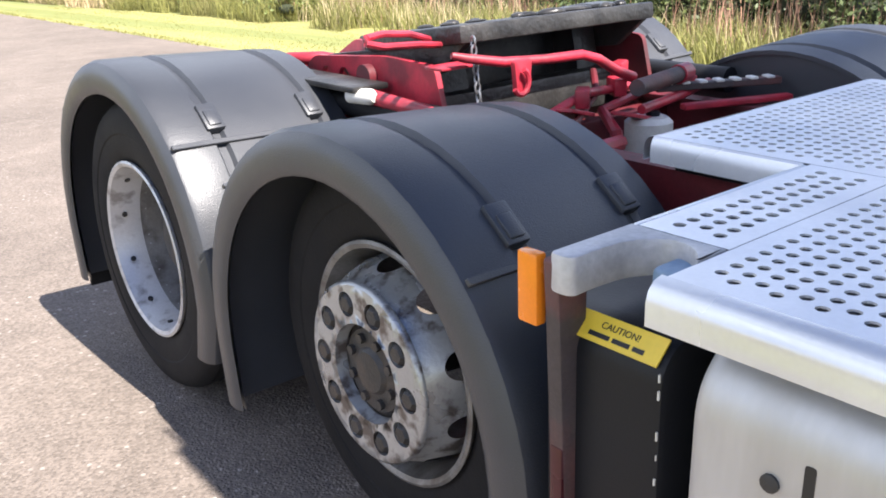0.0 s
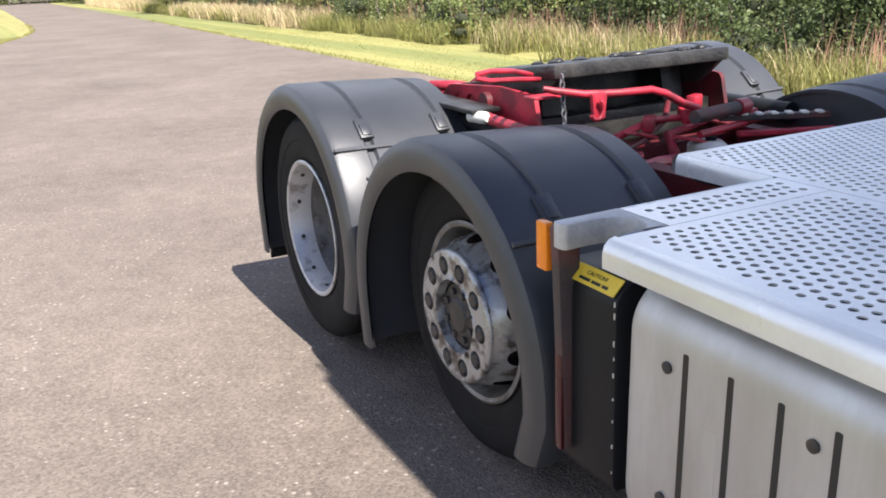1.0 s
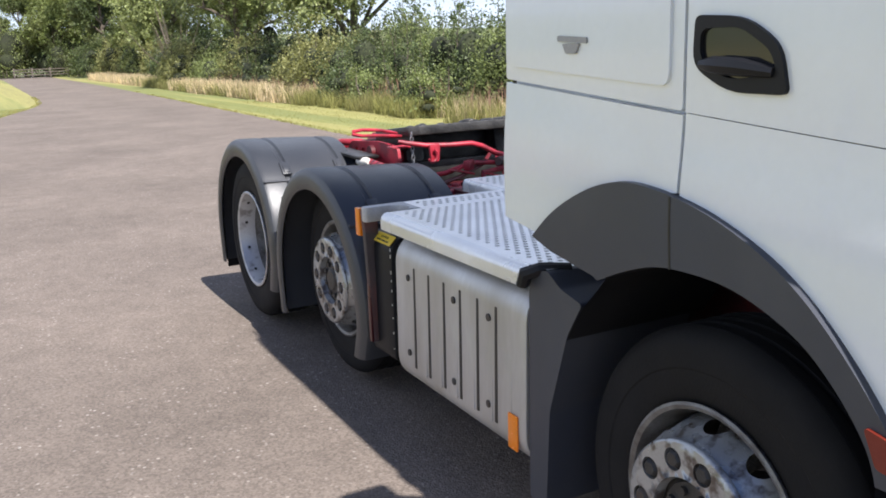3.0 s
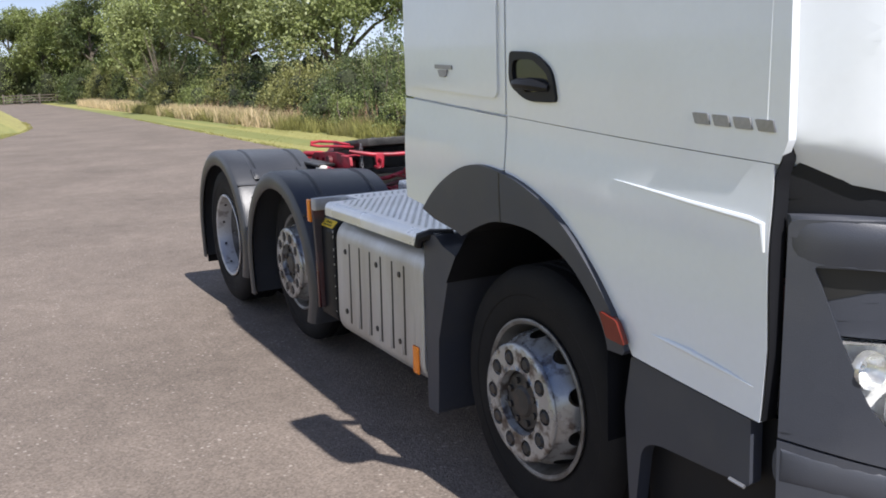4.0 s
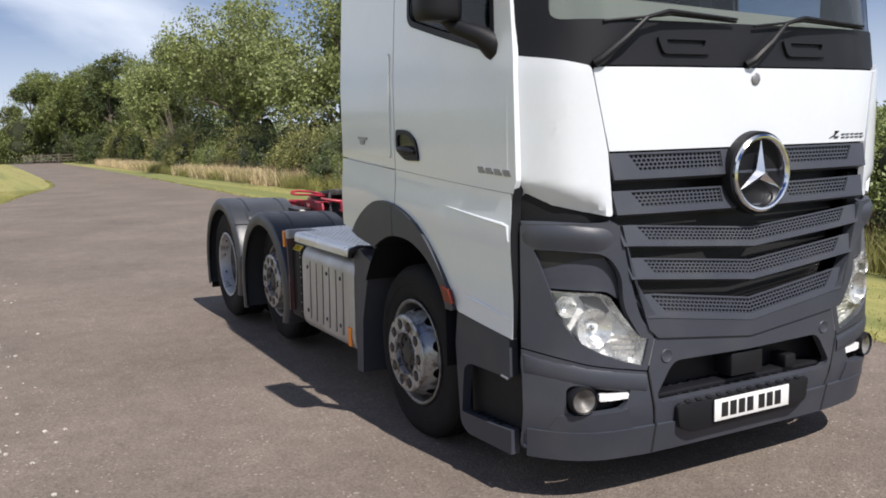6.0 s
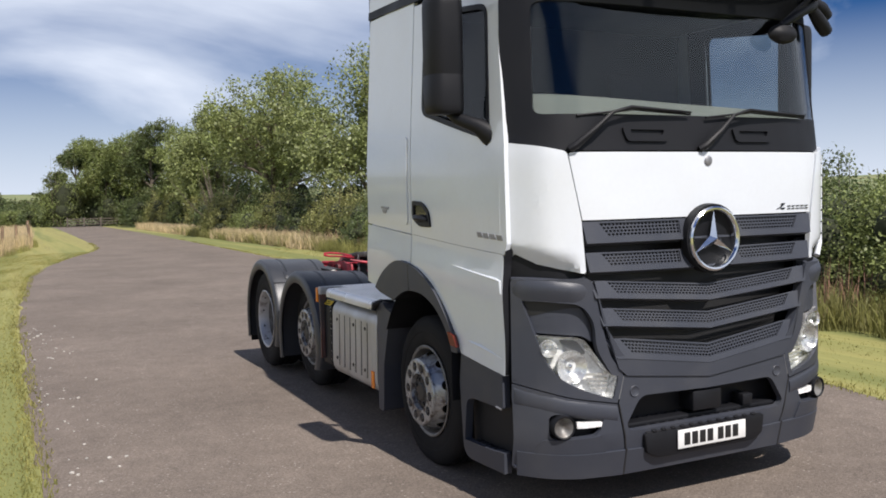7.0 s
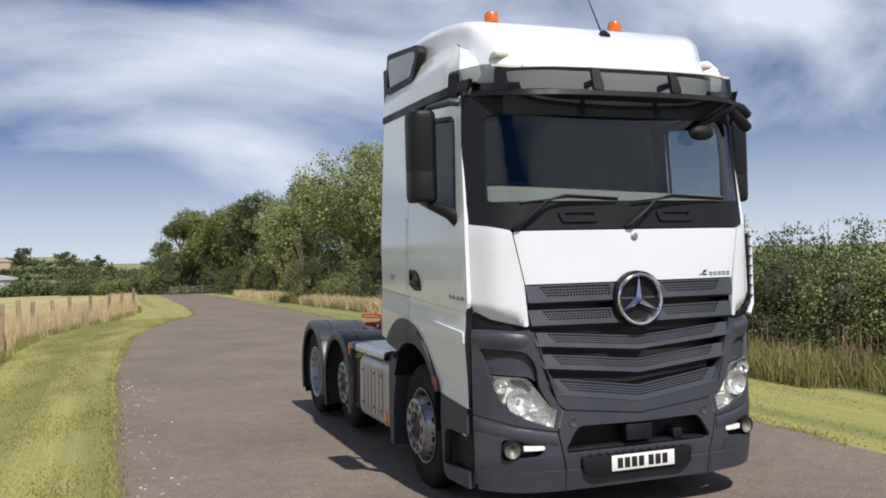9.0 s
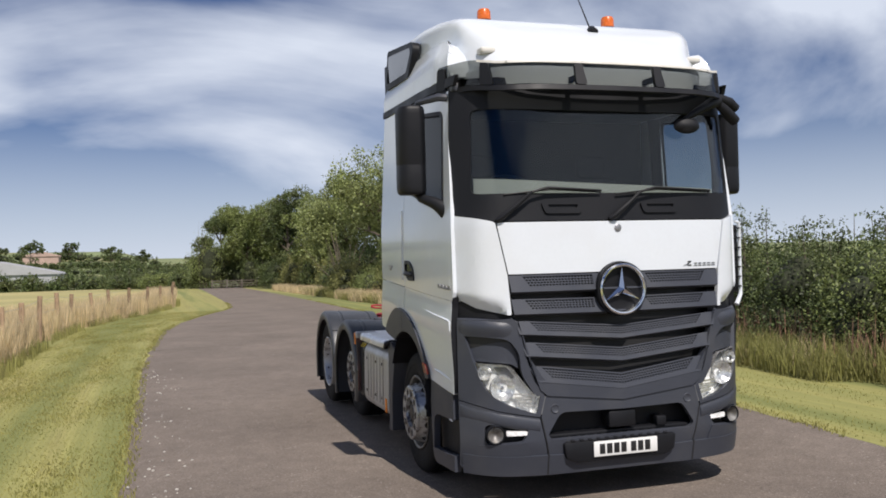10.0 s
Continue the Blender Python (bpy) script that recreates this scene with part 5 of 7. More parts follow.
def mudguard(cy, cz, r, front_low, rear_low, s, flap):
    g = empty("mudguard", truck)
    prof = guard_profile(cy, cz, r, front_low, rear_low)

    def inset(p, d):
        return [((cy + (y - cy) * (r - d) / r) if z > cz - 0.06 else y + (d if y < cy else -d), (cz + (z - cz) * (r - d) / r) if z > cz - 0.06 else z) for y, z in p]
    X = [1.246, 1.244, 1.238, 1.226, 1.205, 1.087, 1.077, 1.053, 1.043, 0.737, 0.727, 0.703, 0.693, 0.60]
    D = [0.080, 0.050, 0.028, 0.012, 0.003, 0.0, 0.014, 0.014, 0.0, 0.0, 0.014, 0.014, 0.0, 0.004]
    bm = bmesh.new()
    rings = [[(s * x, y, z) for y, z in inset(prof, d + 0.032 * (1.225 - min(x, 1.225)) / 0.625)] for x, d in zip(X, D)]
    rings = [[(s * 1.235, y, z) for y, z in inset(prof, 0.112)], [(s * 1.243, y, z) for y, z in inset(prof, 0.100)]] + rings
    rings += [[(s * 0.60, y, z) for y, z in inset(prof, 0.05)], [(s * 1.215, y, z) for y, z in inset(prof, 0.035)], [(s * 1.225, y, z) for y, z in inset(prof, 0.112)]]
    loft(bm, rings, caps=False, closed=False)
    part("cover", bm, M_GUARD, g, "black plastic mudguard with moulded grooves", smooth=28)
    bm = bmesh.new()
    wall = [q for q in inset(prof, 0.04) if q[1] > cz + 0.12]
    prism(bm, wall, lambda u, v, w: (s * (0.612 + w), u, v), 0.012)
    part("inner_wall", bm, M_GUARD, g)
    # clips over the grooves and the cross seams
    for a in (130, 49):
        for x in (1.065, 0.715):
            bm = bmesh.new()
            t = radians(a)
            m = Matrix.Translation((s * x, cy + (r - 0.05 * (1.225 - x)) * math.cos(t), cz + (r - 0.05 * (1.225 - x)) * math.sin(t))) @ Matrix.Rotation(t - math.pi / 2, 4, "X")
            box(bm, -0.030, 0.030, -0.050, 0.050, -0.016, 0.012, 0.005, 2, m)
            box(bm, -0.020, 0.020, -0.040, 0.020, 0.008, 0.018, 0.006, 2, m)
            part("clip", bm, M_GUARD, g)
    for a in (138, 41):
        bm = bmesh.new()
        t = radians(a)
        m = Matrix.Translation((0, cy + (r + 0.001) * math.cos(t), cz + (r + 0.001) * math.sin(t))) @ Matrix.Rotation(t - math.pi / 2, 4, "X")
        box(bm, *sorted((s * 0.60, s * 1.225)), -0.008, 0.008, -0.006, 0.006, 0.002, 1, m @ Matrix.Translation((s * 1.225, 0, 0)) @ Matrix.Rotation(-s * 0.05, 4, "Y") @ Matrix.Translation((-s * 1.225, 0, 0)))
        part("seam_strip", bm, M_GUARD, g)
    if flap:
        bm = bmesh.new()
        box(bm, *sorted((s * 0.62, s * 1.20)), cy + r - 0.035, cy + r - 0.018, 0.20, 0.50, 0.004)
        part("spray_flap", bm, M_TYRE, g, "ribbed black spray flap")
    return g


for s in (-1, 1):
    mudguard(2.785, 0.47, 0.655, 0.28, 0.22, s, False)
    mudguard(4.075, 0.515, 0.65, 0.30, 0.26, s, True)

# ---- chassis ----
for s in (-1, 1):
    bm = bmesh.new()
    pts = [(0.0, 0.0), (0.075, 0.0), (0.075, 0.012), (0.012, 0.012), (0.012, 0.268), (0.075, 0.268), (0.075, 0.28), (0.0, 0.28)]
    prism(bm, pts, lambda u, v, w: (s * (0.43 - u), -0.9 + w, 0.66 + v), 6.0)
    part("frame_rail", bm, M_DARKRED, truck, "red chassis rail, dirty")
    # raised red subframe of the coupling
    bm = bmesh.new()
    prism(bm, rounded([(3.42, 0.94), (4.75, 0.94), (4.70, 1.02), (4.05, 1.06), (3.85, 1.16), (3.48, 1.16), (3.44, 1.06)], 0.02), lambda u, v, w: (s * (0.40 - w), u, v), 0.03, 0.004)
    # far frame takes the darker red, its shade put into the colour
    part("coupling_frame", bm, M_RED if s < 0 else M_DARKRED, truck, "red coupling frame, the far one darkened for shade")
    bm = bmesh.new()
    tube(bm, [(s * 0.56, 2.95, 0.98), (s * 0.56, 4.3, 0.98)], 0.045, 12)
    part("air_tank", bm, M_BLACK, truck)
for y in (-0.5, 1.4, 2.45, 3.1, 4.5, 5.0):
    bm = bmesh.new()
    box(bm, -0.42, 0.42, y, y + 0.09, 0.70, 0.90, 0.01)
    part("cross_member", bm, M_DARKRED, truck)
for y, z in ((0.065, 0.50), (2.735, 0.54), (4.025, 0.525)):
    bm = bmesh.new()
    tube(bm, [(-0.95, y, z), (-0.4, y, z - 0.05), (0.4, y, z - 0.05), (0.95, y, z)], 0.07, 12)
    part("axle", bm, M_BLACK, truck)
bm = bmesh.new()
box(bm, -0.36, 0.36, -0.6, 2.2, 0.55, 0.95, 0.05)
part("engine_block", bm, M_BLACK, truck)

# ---- fifth wheel coupling ----
coupling = empty("fifth_wheel", truck, (0, 0.14, -0.07))
TILT_M = Matrix.Translation((0, 3.51, 1.262)) @ Matrix.Rotation(radians(-7), 4, "X")
plate_pts = [(-0.46, -0.28), (-0.45, -0.44), (-0.40, -0.48), (0.40, -0.48), (0.45, -0.44), (0.46, -0.28), (0.45, 0.04), (0.36, 0.23), (0.25, 0.37), (0.13, 0.39), (0.075, 0.20), (0.055, 0.06), (0.0, 0.02), (-0.055, 0.06), (-0.075, 0.20), (-0.13, 0.39), (-0.25, 0.37), (-0.36, 0.23), (-0.45, 0.04)]
bm = bmesh.new()
prism(bm, plate_pts, lambda u, v, w: TILT_M @ Vector((u, v, -w)), 0.055, 0.008)
part("top_plate", bm, M_GREASE, coupling, "black greasy fifth wheel plate", smooth=25)
for s in (-1, 1):
    bm = bmesh.new()
    prism(bm, [(-0.44, -0.05), (0.35, -0.05), (0.22, -0.14), (-0.30, -0.14)], lambda u, v, w: TILT_M @ Vector((s * (0.43 - w), u, v)), 0.03, 0.004)
    part("skirt", bm, M_GREASE, coupling)
    bm = bmesh.new()
    prism(bm, [(-0.22, -0.055), (0.16, -0.055), (0.20, -0.26), (-0.24, -0.26)], lambda u, v, w: TILT_M @ Vector((s * (0.38 - w), u, v)), 0.12, 0.01)
    part("saddle", bm, M_GREASE, coupling)
bm = bmesh.new()
prism(bm, [(-0.42, -0.05), (0.42, -0.05), (0.34, -0.25), (-0.34, -0.25)], lambda u, v, w: TILT_M @ Vector((u, -0.12 + w, v)), 0.04, 0.004)
part("front_web", bm, M_GREASE, coupling)
for q in range(22):
    bm = bmesh.new()
    x, y = random.uniform(-0.40, 0.40), random.uniform(-0.45, 0.05)
    m = TILT_M @ Matrix.Translation((x, y, 0.004)) @ Matrix.Rotation(random.uniform(0, 6), 4, "Z") @ Matrix.Diagonal((random.uniform(0.02, 0.07), random.uniform(0.01, 0.03), random.uniform(0.006, 0.016), 1))
    bmesh.ops.create_icosphere(bm, subdivisions=2, radius=1.0, matrix=m)
    part("grease_lump", bm, M_GREASE, coupling)

# dark boxes added behind the bumper and underneath, closing gaps that showed sunlit ground
bm = bmesh.new()
box(bm, -1.10, 1.10, -1.10, -1.04, 0.30, 1.62, 0.02)
part("bulkhead", bm, M_BLACK, truck)
bm = bmesh.new()
box(bm, -1.12, 1.12, -1.10, -0.60, 0.29, 0.33, 0.01)
box(bm, -0.80, 0.80, -1.22, -0.40, 0.285, 0.325, 0.01)
part("undertray", bm, M_BLACK, truck)
# ---- deck, tank cover and fittings behind the cab ----
DECK_Z = 1.075
deck = empty("deck", truck, (0, 0.11, -0.035))


def deck_plate(x0, x1, y0, y1, name="deck_plate"):
    bm = bmesh.new()
    pitch = 0.037
    m = 0.028
    nx, ny = int((x1 - x0 - 2 * m) / pitch), int((y1 - y0 - 2 * m) / (pitch * 0.86))
    du, dv = (x1 - x0 - 2 * m) / nx, (y1 - y0 - 2 * m) / ny
    cells = []
    flat = lambda u, v, w: (u, v, DECK_Z + w)
    for j in range(ny):
        v = y0 + m + dv * (j + 0.5)
        if j % 2:
            cells += [(x0 + m + du * i, v, du, dv) for i in range(1, nx)]
            for a, b in ((x0 + m, x0 + m + du / 2), (x1 - m - du / 2, x1 - m)):
                bm.faces.new([bm.verts.new(flat(p, q, 0)) for p, q in ((a, v - dv / 2), (b, v - dv / 2), (b, v + dv / 2), (a, v + dv / 2))])
        else:
            cells += [(x0 + m + du * (i + 0.5), v, du, dv) for i in range(nx)]
    pierced(bm, cells, flat, 0.64, 8, 0.004)
    for a, b, c, d in ((x0, x1, y0, y0 + m), (x0, x1, y1 - m, y1), (x0, x0 + m, y0 + m, y1 - m), (x1 - m, x1, y0 + m, y1 - m)):
        bm.faces.new([bm.verts.new(flat(p, q, 0)) for p, q in ((a, c), (b, c), (b, d), (a, d))])
    part(name, bm, M_DECK, deck, "perforated aluminium deck plate")


def deck_edge(pts, drop, out):
    """A folded edge along the points (x, y): rounded over, then down."""
    bm = bmesh.new()
    k = len(pts)
    rings = []
    for o, dz in ((0.0, 0.0), (out * 0.5, -0.004), (out * 0.85, -0.016), (out, -0.034), (out, -drop), (out - 0.006, -drop)):
        ring = []
        for i, p in enumerate(pts):
            a, b = Vector(pts[max(i - 1, 0)]), Vector(pts[min(i + 1, k - 1)])
            d = (b - a).normalized()
            nrm = Vector((d.y, -d.x))
            ring.append((p[0] + nrm.x * o, p[1] + nrm.y * o, DECK_Z + dz))
        rings.append(ring)
    loft(bm, rings, caps=False, closed=False)
    part("edge", bm, M_EDGE, deck)


for s in (-1, 1):
    deck_plate(*sorted((s * 1.215, s * 0.52)), 0.60, 1.76)
    deck_plate(*sorted((s * 1.062, s * 0.52)), 1.762, 1.935)
    pts = [(-1.215, 0.69), (-1.215, 1.77)] if s < 0 else [(1.215, 1.77), (1.215, 0.69)]
    deck_edge(pts[::-1], 0.07, 0.035)
    bm = bmesh.new()
    tube(bm, [(s * 1.252, 0.690, 1.012), (s * 1.250, 0.675, 1.052), (s * 1.215, 0.640, 1.070), (s * 1.13, 0.592, 1.072)], [0.020, 0.024, 0.022, 0.016], 8)
    part("end_cap", bm, M_BLACK, deck, "black rubber end cap")
    # the curved end piece round the filler notch
    bm = bmesh.new()
    notch = [(1.262, 1.948), (1.264, 1.915), (1.255, 1.900), (1.20, 1.902), (1.145, 1.897), (1.105, 1.878), (1.085, 1.850), (1.088, 1.815), (1.11, 1.785), (1.14, 1.764), (1.064, 1.764), (1.064, 1.948)]
    prism(bm, rounded(notch, [0.012, 0.012, 0.01, 0.02, 0.02, 0.02, 0.02, 0.02, 0.02, 0.004, 0, 0], 4), lambda u, v, w: (s * u, v, DECK_Z + 0.002 - w), 0.066, 0.005)
    part("end_piece", bm, M_HOOK, deck, "weathered aluminium end piece of the deck")
    bm = bmesh.new()
    box(bm, *sorted((s * 0.53, s * 1.06)), 1.936, 1.949, DECK_Z - 0.062, DECK_Z, 0.003)
    part("rear_fold", bm, M_EDGE, deck)
deck_plate(-0.518, 0.518, 0.84, 2.325)
deck_edge([(-0.52, 1.95), (-0.52, 2.325)][::-1], 0.06, 0.015)
deck_edge([(-0.52, 2.327), (0.52, 2.327)][::-1], 0.06, 0.03)
deck_edge([(0.52, 1.95), (0.52, 2.325)], 0.06, 0.015)
bm = bmesh.new()
box(bm, -1.10, 1.10, 0.72, 1.86, DECK_Z - 0.075, DECK_Z - 0.055, 0.004)
box(bm, -0.50, 0.50, 0.85, 2.28, DECK_Z - 0.08, DECK_Z - 0.06, 0.004)
part("deck_underside", bm, M_BLACK, deck)
# black sheets added under the plates, standing in for shade below the holes
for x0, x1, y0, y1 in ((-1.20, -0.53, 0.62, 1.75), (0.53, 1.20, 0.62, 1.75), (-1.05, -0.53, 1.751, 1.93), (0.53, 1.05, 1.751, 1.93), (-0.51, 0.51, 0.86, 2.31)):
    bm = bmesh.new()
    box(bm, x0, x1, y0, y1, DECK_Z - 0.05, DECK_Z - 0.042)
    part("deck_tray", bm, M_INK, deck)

for s in (-1, 1):
    # ribbed aluminium tank cover
    tank = empty("tank", truck, (0, 0.112, -0.03))
    prof = rounded([(0.62, 0.36), (1.18, 0.36), (1.235, 0.42), (1.228, 0.92), (1.17, 0.985), (0.62, 0.985)], [0.02, 0.06, 0.06, 0.05, 0.05, 0.02], 6)
    bm = bmesh.new()
    a, b = 0.712, 1.695
    rings = []
    for y, k in ((a, 0.975), (a + 0.012, 0.995), (a + 0.03, 1.0), (b - 0.03, 1.0), (b - 0.012, 0.995), (b, 0.975)):
        rings.append([(s * (0.9 + (x - 0.9) * k), y, 0.67 + (z - 0.67) * k) for x, z in prof])
    loft(bm, rings)
    part("shell", bm, M_ALU, tank, "dull aluminium tank cover, water stained")
    for i, y in enumerate((1.512, 1.387, 1.262, 1.137, 1.012, 0.887)):
        bm = bmesh.new()
        xo = 1.2365
        prism(bm, rounded([(y - 0.008, 0.455), (y + 0.008, 0.455), (y + 0.008, 0.880), (y - 0.008, 0.880)], 0.005, 2), lambda u, v, w: (s * (xo - 0.0012 * (v > 0.6) * 6 - w), u, v), 0.004)
        part("slot", bm, M_INK, tank)
        bm = bmesh.new()
        prism(bm, rounded([(y - 0.10, 0.445), (y - 0.014, 0.445), (y - 0.014, 0.875), (y - 0.10, 0.875)], 0.012, 3), lambda u, v, w: (s * (1.2345 - 0.0125 * max(0, (v - 0.42) / 0.5) + 0.004 - w), u, v), 0.006, 0.002)
        part("rib_panel", bm, M_ALU, tank)
    for y in (1.565, 1.185, 0.935):
        for z in (0.83, 0.51):
            bm = bmesh.new()
            xo = 1.238 if z < 0.6 else 1.232
            tube(bm, [(s * (xo - 0.01), y, z), (s * (xo + 0.002), y, z), (s * (xo + 0.004), y, z)], [0.014, 0.014, 0.008], 12)
            part("bolt", bm, M_HUB, tank)
    bm = bmesh.new()
    box(bm, *sorted((s * 1.232, s * 1.242)), 0.745, 0.805, 0.40, 0.53, 0.006)
    part("side_reflector", bm, M_AMBER, tank, "amber side reflector")
    # filler tank behind it, with sticker, cap, bracket and marker
    fill = empty("fluid_tank", truck, (0, 0.095, -0.032))
    bm = bmesh.new()
    prism(bm, rounded([(0.66, 0.40), (1.20, 0.40), (1.215, 0.42), (1.215, 0.915), (1.175, 0.955), (0.66, 0.955)], [0.02, 0.03, 0.03, 0.03, 0.03, 0.02]), lambda u, v, w: (s * u, 1.775 + w, v), 0.24, 0.012)
    part("body", bm, M_BLACK, fill, "black fluid tank, scratched")
    chip = random.Random(5)
    for z in (0.90, 0.87, 0.80, 0.765, 0.72, 0.66, 0.60, 0.53, 0.46):
        bm = bmesh.new()
        box(bm, *sorted((s * 1.2135, s * 1.2165)), 1.779, 1.779 + chip.uniform(0.0012, 0.003), z, z + chip.uniform(0.004, 0.016), 0.0)
        part("chip", bm, M_GRIMEWHITE, fill)
    bm = bmesh.new()
    m = Matrix.Translation((s * 1.197, 1.872, 0.938)) @ Matrix.Rotation(radians(s * 45), 4, "Y")
    box(bm, -0.024, 0.024, -0.085, 0.085, 0.0, 0.003, 0.0, 1, m)
    st = part("sticker", bm, M_YELLOW, fill, "worn yellow caution sticker")
    for k, (txt, size, up) in enumerate((("CAUTION!", 0.016, 0.006),)):
        cu = bpy.data.curves.new("caution_text", "FONT")
        cu.body, cu.size, cu.align_x, cu.extrude = txt, size, "CENTER", 0.0004
        tmp = bpy.data.objects.new("caution_text", cu)
        me = bpy.data.meshes.new_from_object(tmp)
        bpy.data.objects.remove(tmp)
        # written along the sticker, read from outside
        turn = m @ Matrix.Translation((s * -0.002, s * -0.0, 0.0036)) @ Matrix.Rotation(radians(s * 90), 4, "Z")
        me.transform(turn)
        me.materials.append(M_INK)
        ob = new("caution_text", me)
        ob.parent = fill
    bm = bmesh.new()
    for q, (y0, w) in enumerate(((-0.055, 0.022), (-0.027, 0.034), (0.013, 0.042))):
        box(bm, s * 0.011 - 0.004, s * 0.011 + 0.004, y0, y0 + w, 0.003, 0.0036, 0.0, 1, m)
    part("print_bars", bm, M_INK, fill)
    bm = bmesh.new()
    tube(bm, [(s * 1.10, 1.83, 0.95), (s * 1.10, 1.83, 0.985)], 0.05, 20)
    cap = part("filler_neck", bm, M_STEEL, fill)
    bm = bmesh.new()
    box(bm, *sorted((s * 1.065, s * 1.145)), 1.80, 1.86, 0.985, 1.045, 0.012, 3)
    part("filler_cap", bm, M_BLUE, fill, "faded blue filler cap")
    bm = bmesh.new()
    prism(bm, rounded([(1.19, 1.06), (1.262, 1.06), (1.255, 0.95), (1.235, 0.45), (1.20, 0.45)], 0.01), lambda u, v, w: (s * u, 1.945 + w, v), 0.032, 0.004)
    part("bracket", bm, M_RUST, fill, "rusty mudguard bracket")
    bm = bmesh.new()
    box(bm, *sorted((s * 1.236, s * 1.248)), 1.946, 1.974, 0.45, 0.72, 0.004)
    part("red_strip", bm, M_REDLENS, fill)
    bm = bmesh.new()
    box(bm, *sorted((s * 1.238, s * 1.262)), 1.990, 2.035, 0.935, 1.06, 0.005)
    part("marker_lens", bm, M_AMBER, fill, "amber side marker reflector")

# ---- red gear between the rails ----
gear = empty("coupling_gear", truck, (0, 0.12, -0.065))


# where each group of fittings sits, from the coupling's own datum
GEAR_AT = {"release_handle": (0, 0, 0), "pulled_handle": (0.085, -0.03, 0.015), "guide_handle": (0, -0.20, -0.08), "horn_stop": (0, -0.20, -0.08), "ramp": (0, -0.20, -0.04), "hook": (-0.05, -0.31, 0.06), "hanging_bracket": (-0.05, -0.31, 0.02), "valve": (-0.28, -0.42, 0.01), "valve_end": (-0.28, -0.42, 0.01), "chain_link": (0.02, -0.20, 0.01), "canister": (0.10, -0.06, 0.005), "canister_cap": (0.10, -0.06, 0.005), "canister_bracket": (0.06, -0.06, 0.0), "low_pipe": (0, -0.02, 0), "long_strip": (-0.05, -0.15, 0.02), "strip_notch": (-0.05, -0.15, 0.02), "red_strip": (-0.05, -0.12, 0.0), "work_lamp": (-0.02, -0.27, 0.045), "red_tube": (-0.02, -0.27, 0.045), "wear_plate": (0, -0.25, 0.03), "driveline": (0, 0, 0), "valve_block": (0, 0, 0), "brake_pipe": (-0.06, -0.20, 0.0), "clamp": (-0.06, -0.20, 0.0), "bracket_plate": (-0.06, -0.16, 0.0)}


def gear_part(name, make, material, label=""):
    bm = bmesh.new()
    make(bm)
    bmesh.ops.translate(bm, verts=bm.verts, vec=GEAR_AT.get(name, (0, -0.20, 0)))
    return part(name, bm, material, gear, label)


# cross and mounting plates coloured dark for the shaded void under the coupling
for y in (3.42, 3.98):
    gear_part("cross_plate", lambda bm: box(bm, -0.50, 0.50, y, y + 0.08, 0.94, 1.08, 0.01), M_GREASE)
for s in (-1, 1):
    gear_part("mounting_plate", lambda bm: box(bm, *sorted((s * 0.40, s * 0.62)), 3.30, 4.30, 0.94, 0.97, 0.006), M_DARKRED, "dirty red mounting plate, darkened for the shade under the coupling")
    # gusset plate with two round holes
    def gusset(bm):
        ring = lambda cy, cz, r: [(cy + r * math.cos(t), cz + r * math.sin(t)) for t in (2 * math.pi * j / 14 for j in range(14))]
        sheet(bm, rounded([(3.30, 0.96), (4.20, 0.96), (4.16, 1.08), (4.05, 1.17), (3.62, 1.20), (3.36, 1.19)], 0.03), lambda u, v: (s * 0.50, u, v), 0.02, [ring(3.86, 1.11, 0.035), ring(3.97, 1.11, 0.03)], 0.3, toward=(0, 3.7, 1.05))
    # far gusset darkened the same way, for shade
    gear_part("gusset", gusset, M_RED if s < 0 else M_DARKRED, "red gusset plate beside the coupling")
    gear_part("pivot", lambda bm: tube(bm, [(s * 0.53, 3.70, 1.13), (s * 0.40, 3.70, 1.13)], 0.04, 16), M_DARKRED)
    gear_part("ramp", lambda bm: prism(bm, rounded([(4.20, 1.00), (4.22, 1.15), (4.62, 1.06), (4.95, 0.98), (4.95, 0.95), (4.60, 0.95)], 0.02), lambda u, v, w: (s * (0.44 - w), u, v), 0.06, 0.006), M_RED, "sloping red lead-in ramp")
    gear_part("guide_handle", lambda bm: tube(bm, [(s * 0.30, 4.08, 1.20), (s * 0.42, 4.12, 1.225), (s * 0.50, 4.22, 1.225), (s * 0.52, 4.32, 1.20), (s * 0.44, 4.36, 1.185), (s * 0.32, 4.28, 1.185)], [0.022, 0.026, 0.024, 0.022, 0.024, 0.02], 10), M_RED, "red looped handle behind the coupling plate")
    gear_part("horn_stop", lambda bm: box(bm, *sorted((s * 0.22, s * 0.32)), 4.05, 4.16, 1.16, 1.25, 0.02, 3), M_RED)
gear_part("release_handle", lambda bm: tube(bm, [(-0.57, 2.99, 1.243), (-0.53, 2.975, 1.232), (-0.42, 2.94, 1.212), (-0.28, 2.91, 1.206), (-0.15, 2.88, 1.208), (-0.09, 2.87, 1.190), (0.0, 2.87, 1.142), (0.08, 2.87, 1.112)], [0.010, 0.014, 0.015, 0.015, 0.015, 0.015, 0.016, 0.018], 10), M_RED, "red release handle rod")
gear_part("pulled_handle", lambda bm: tube(bm, [(-0.56, 3.24, 1.25), (-0.70, 3.15, 1.285), (-0.84, 3.09, 1.302), (-0.91, 3.065, 1.300), (-0.92, 3.055, 1.286), (-0.86, 3.06, 1.272), (-0.70, 3.11, 1.258), (-0.55, 3.20, 1.235)], [0.010] * 8, 8), M_RED, "red looped pull handle beside the plate")
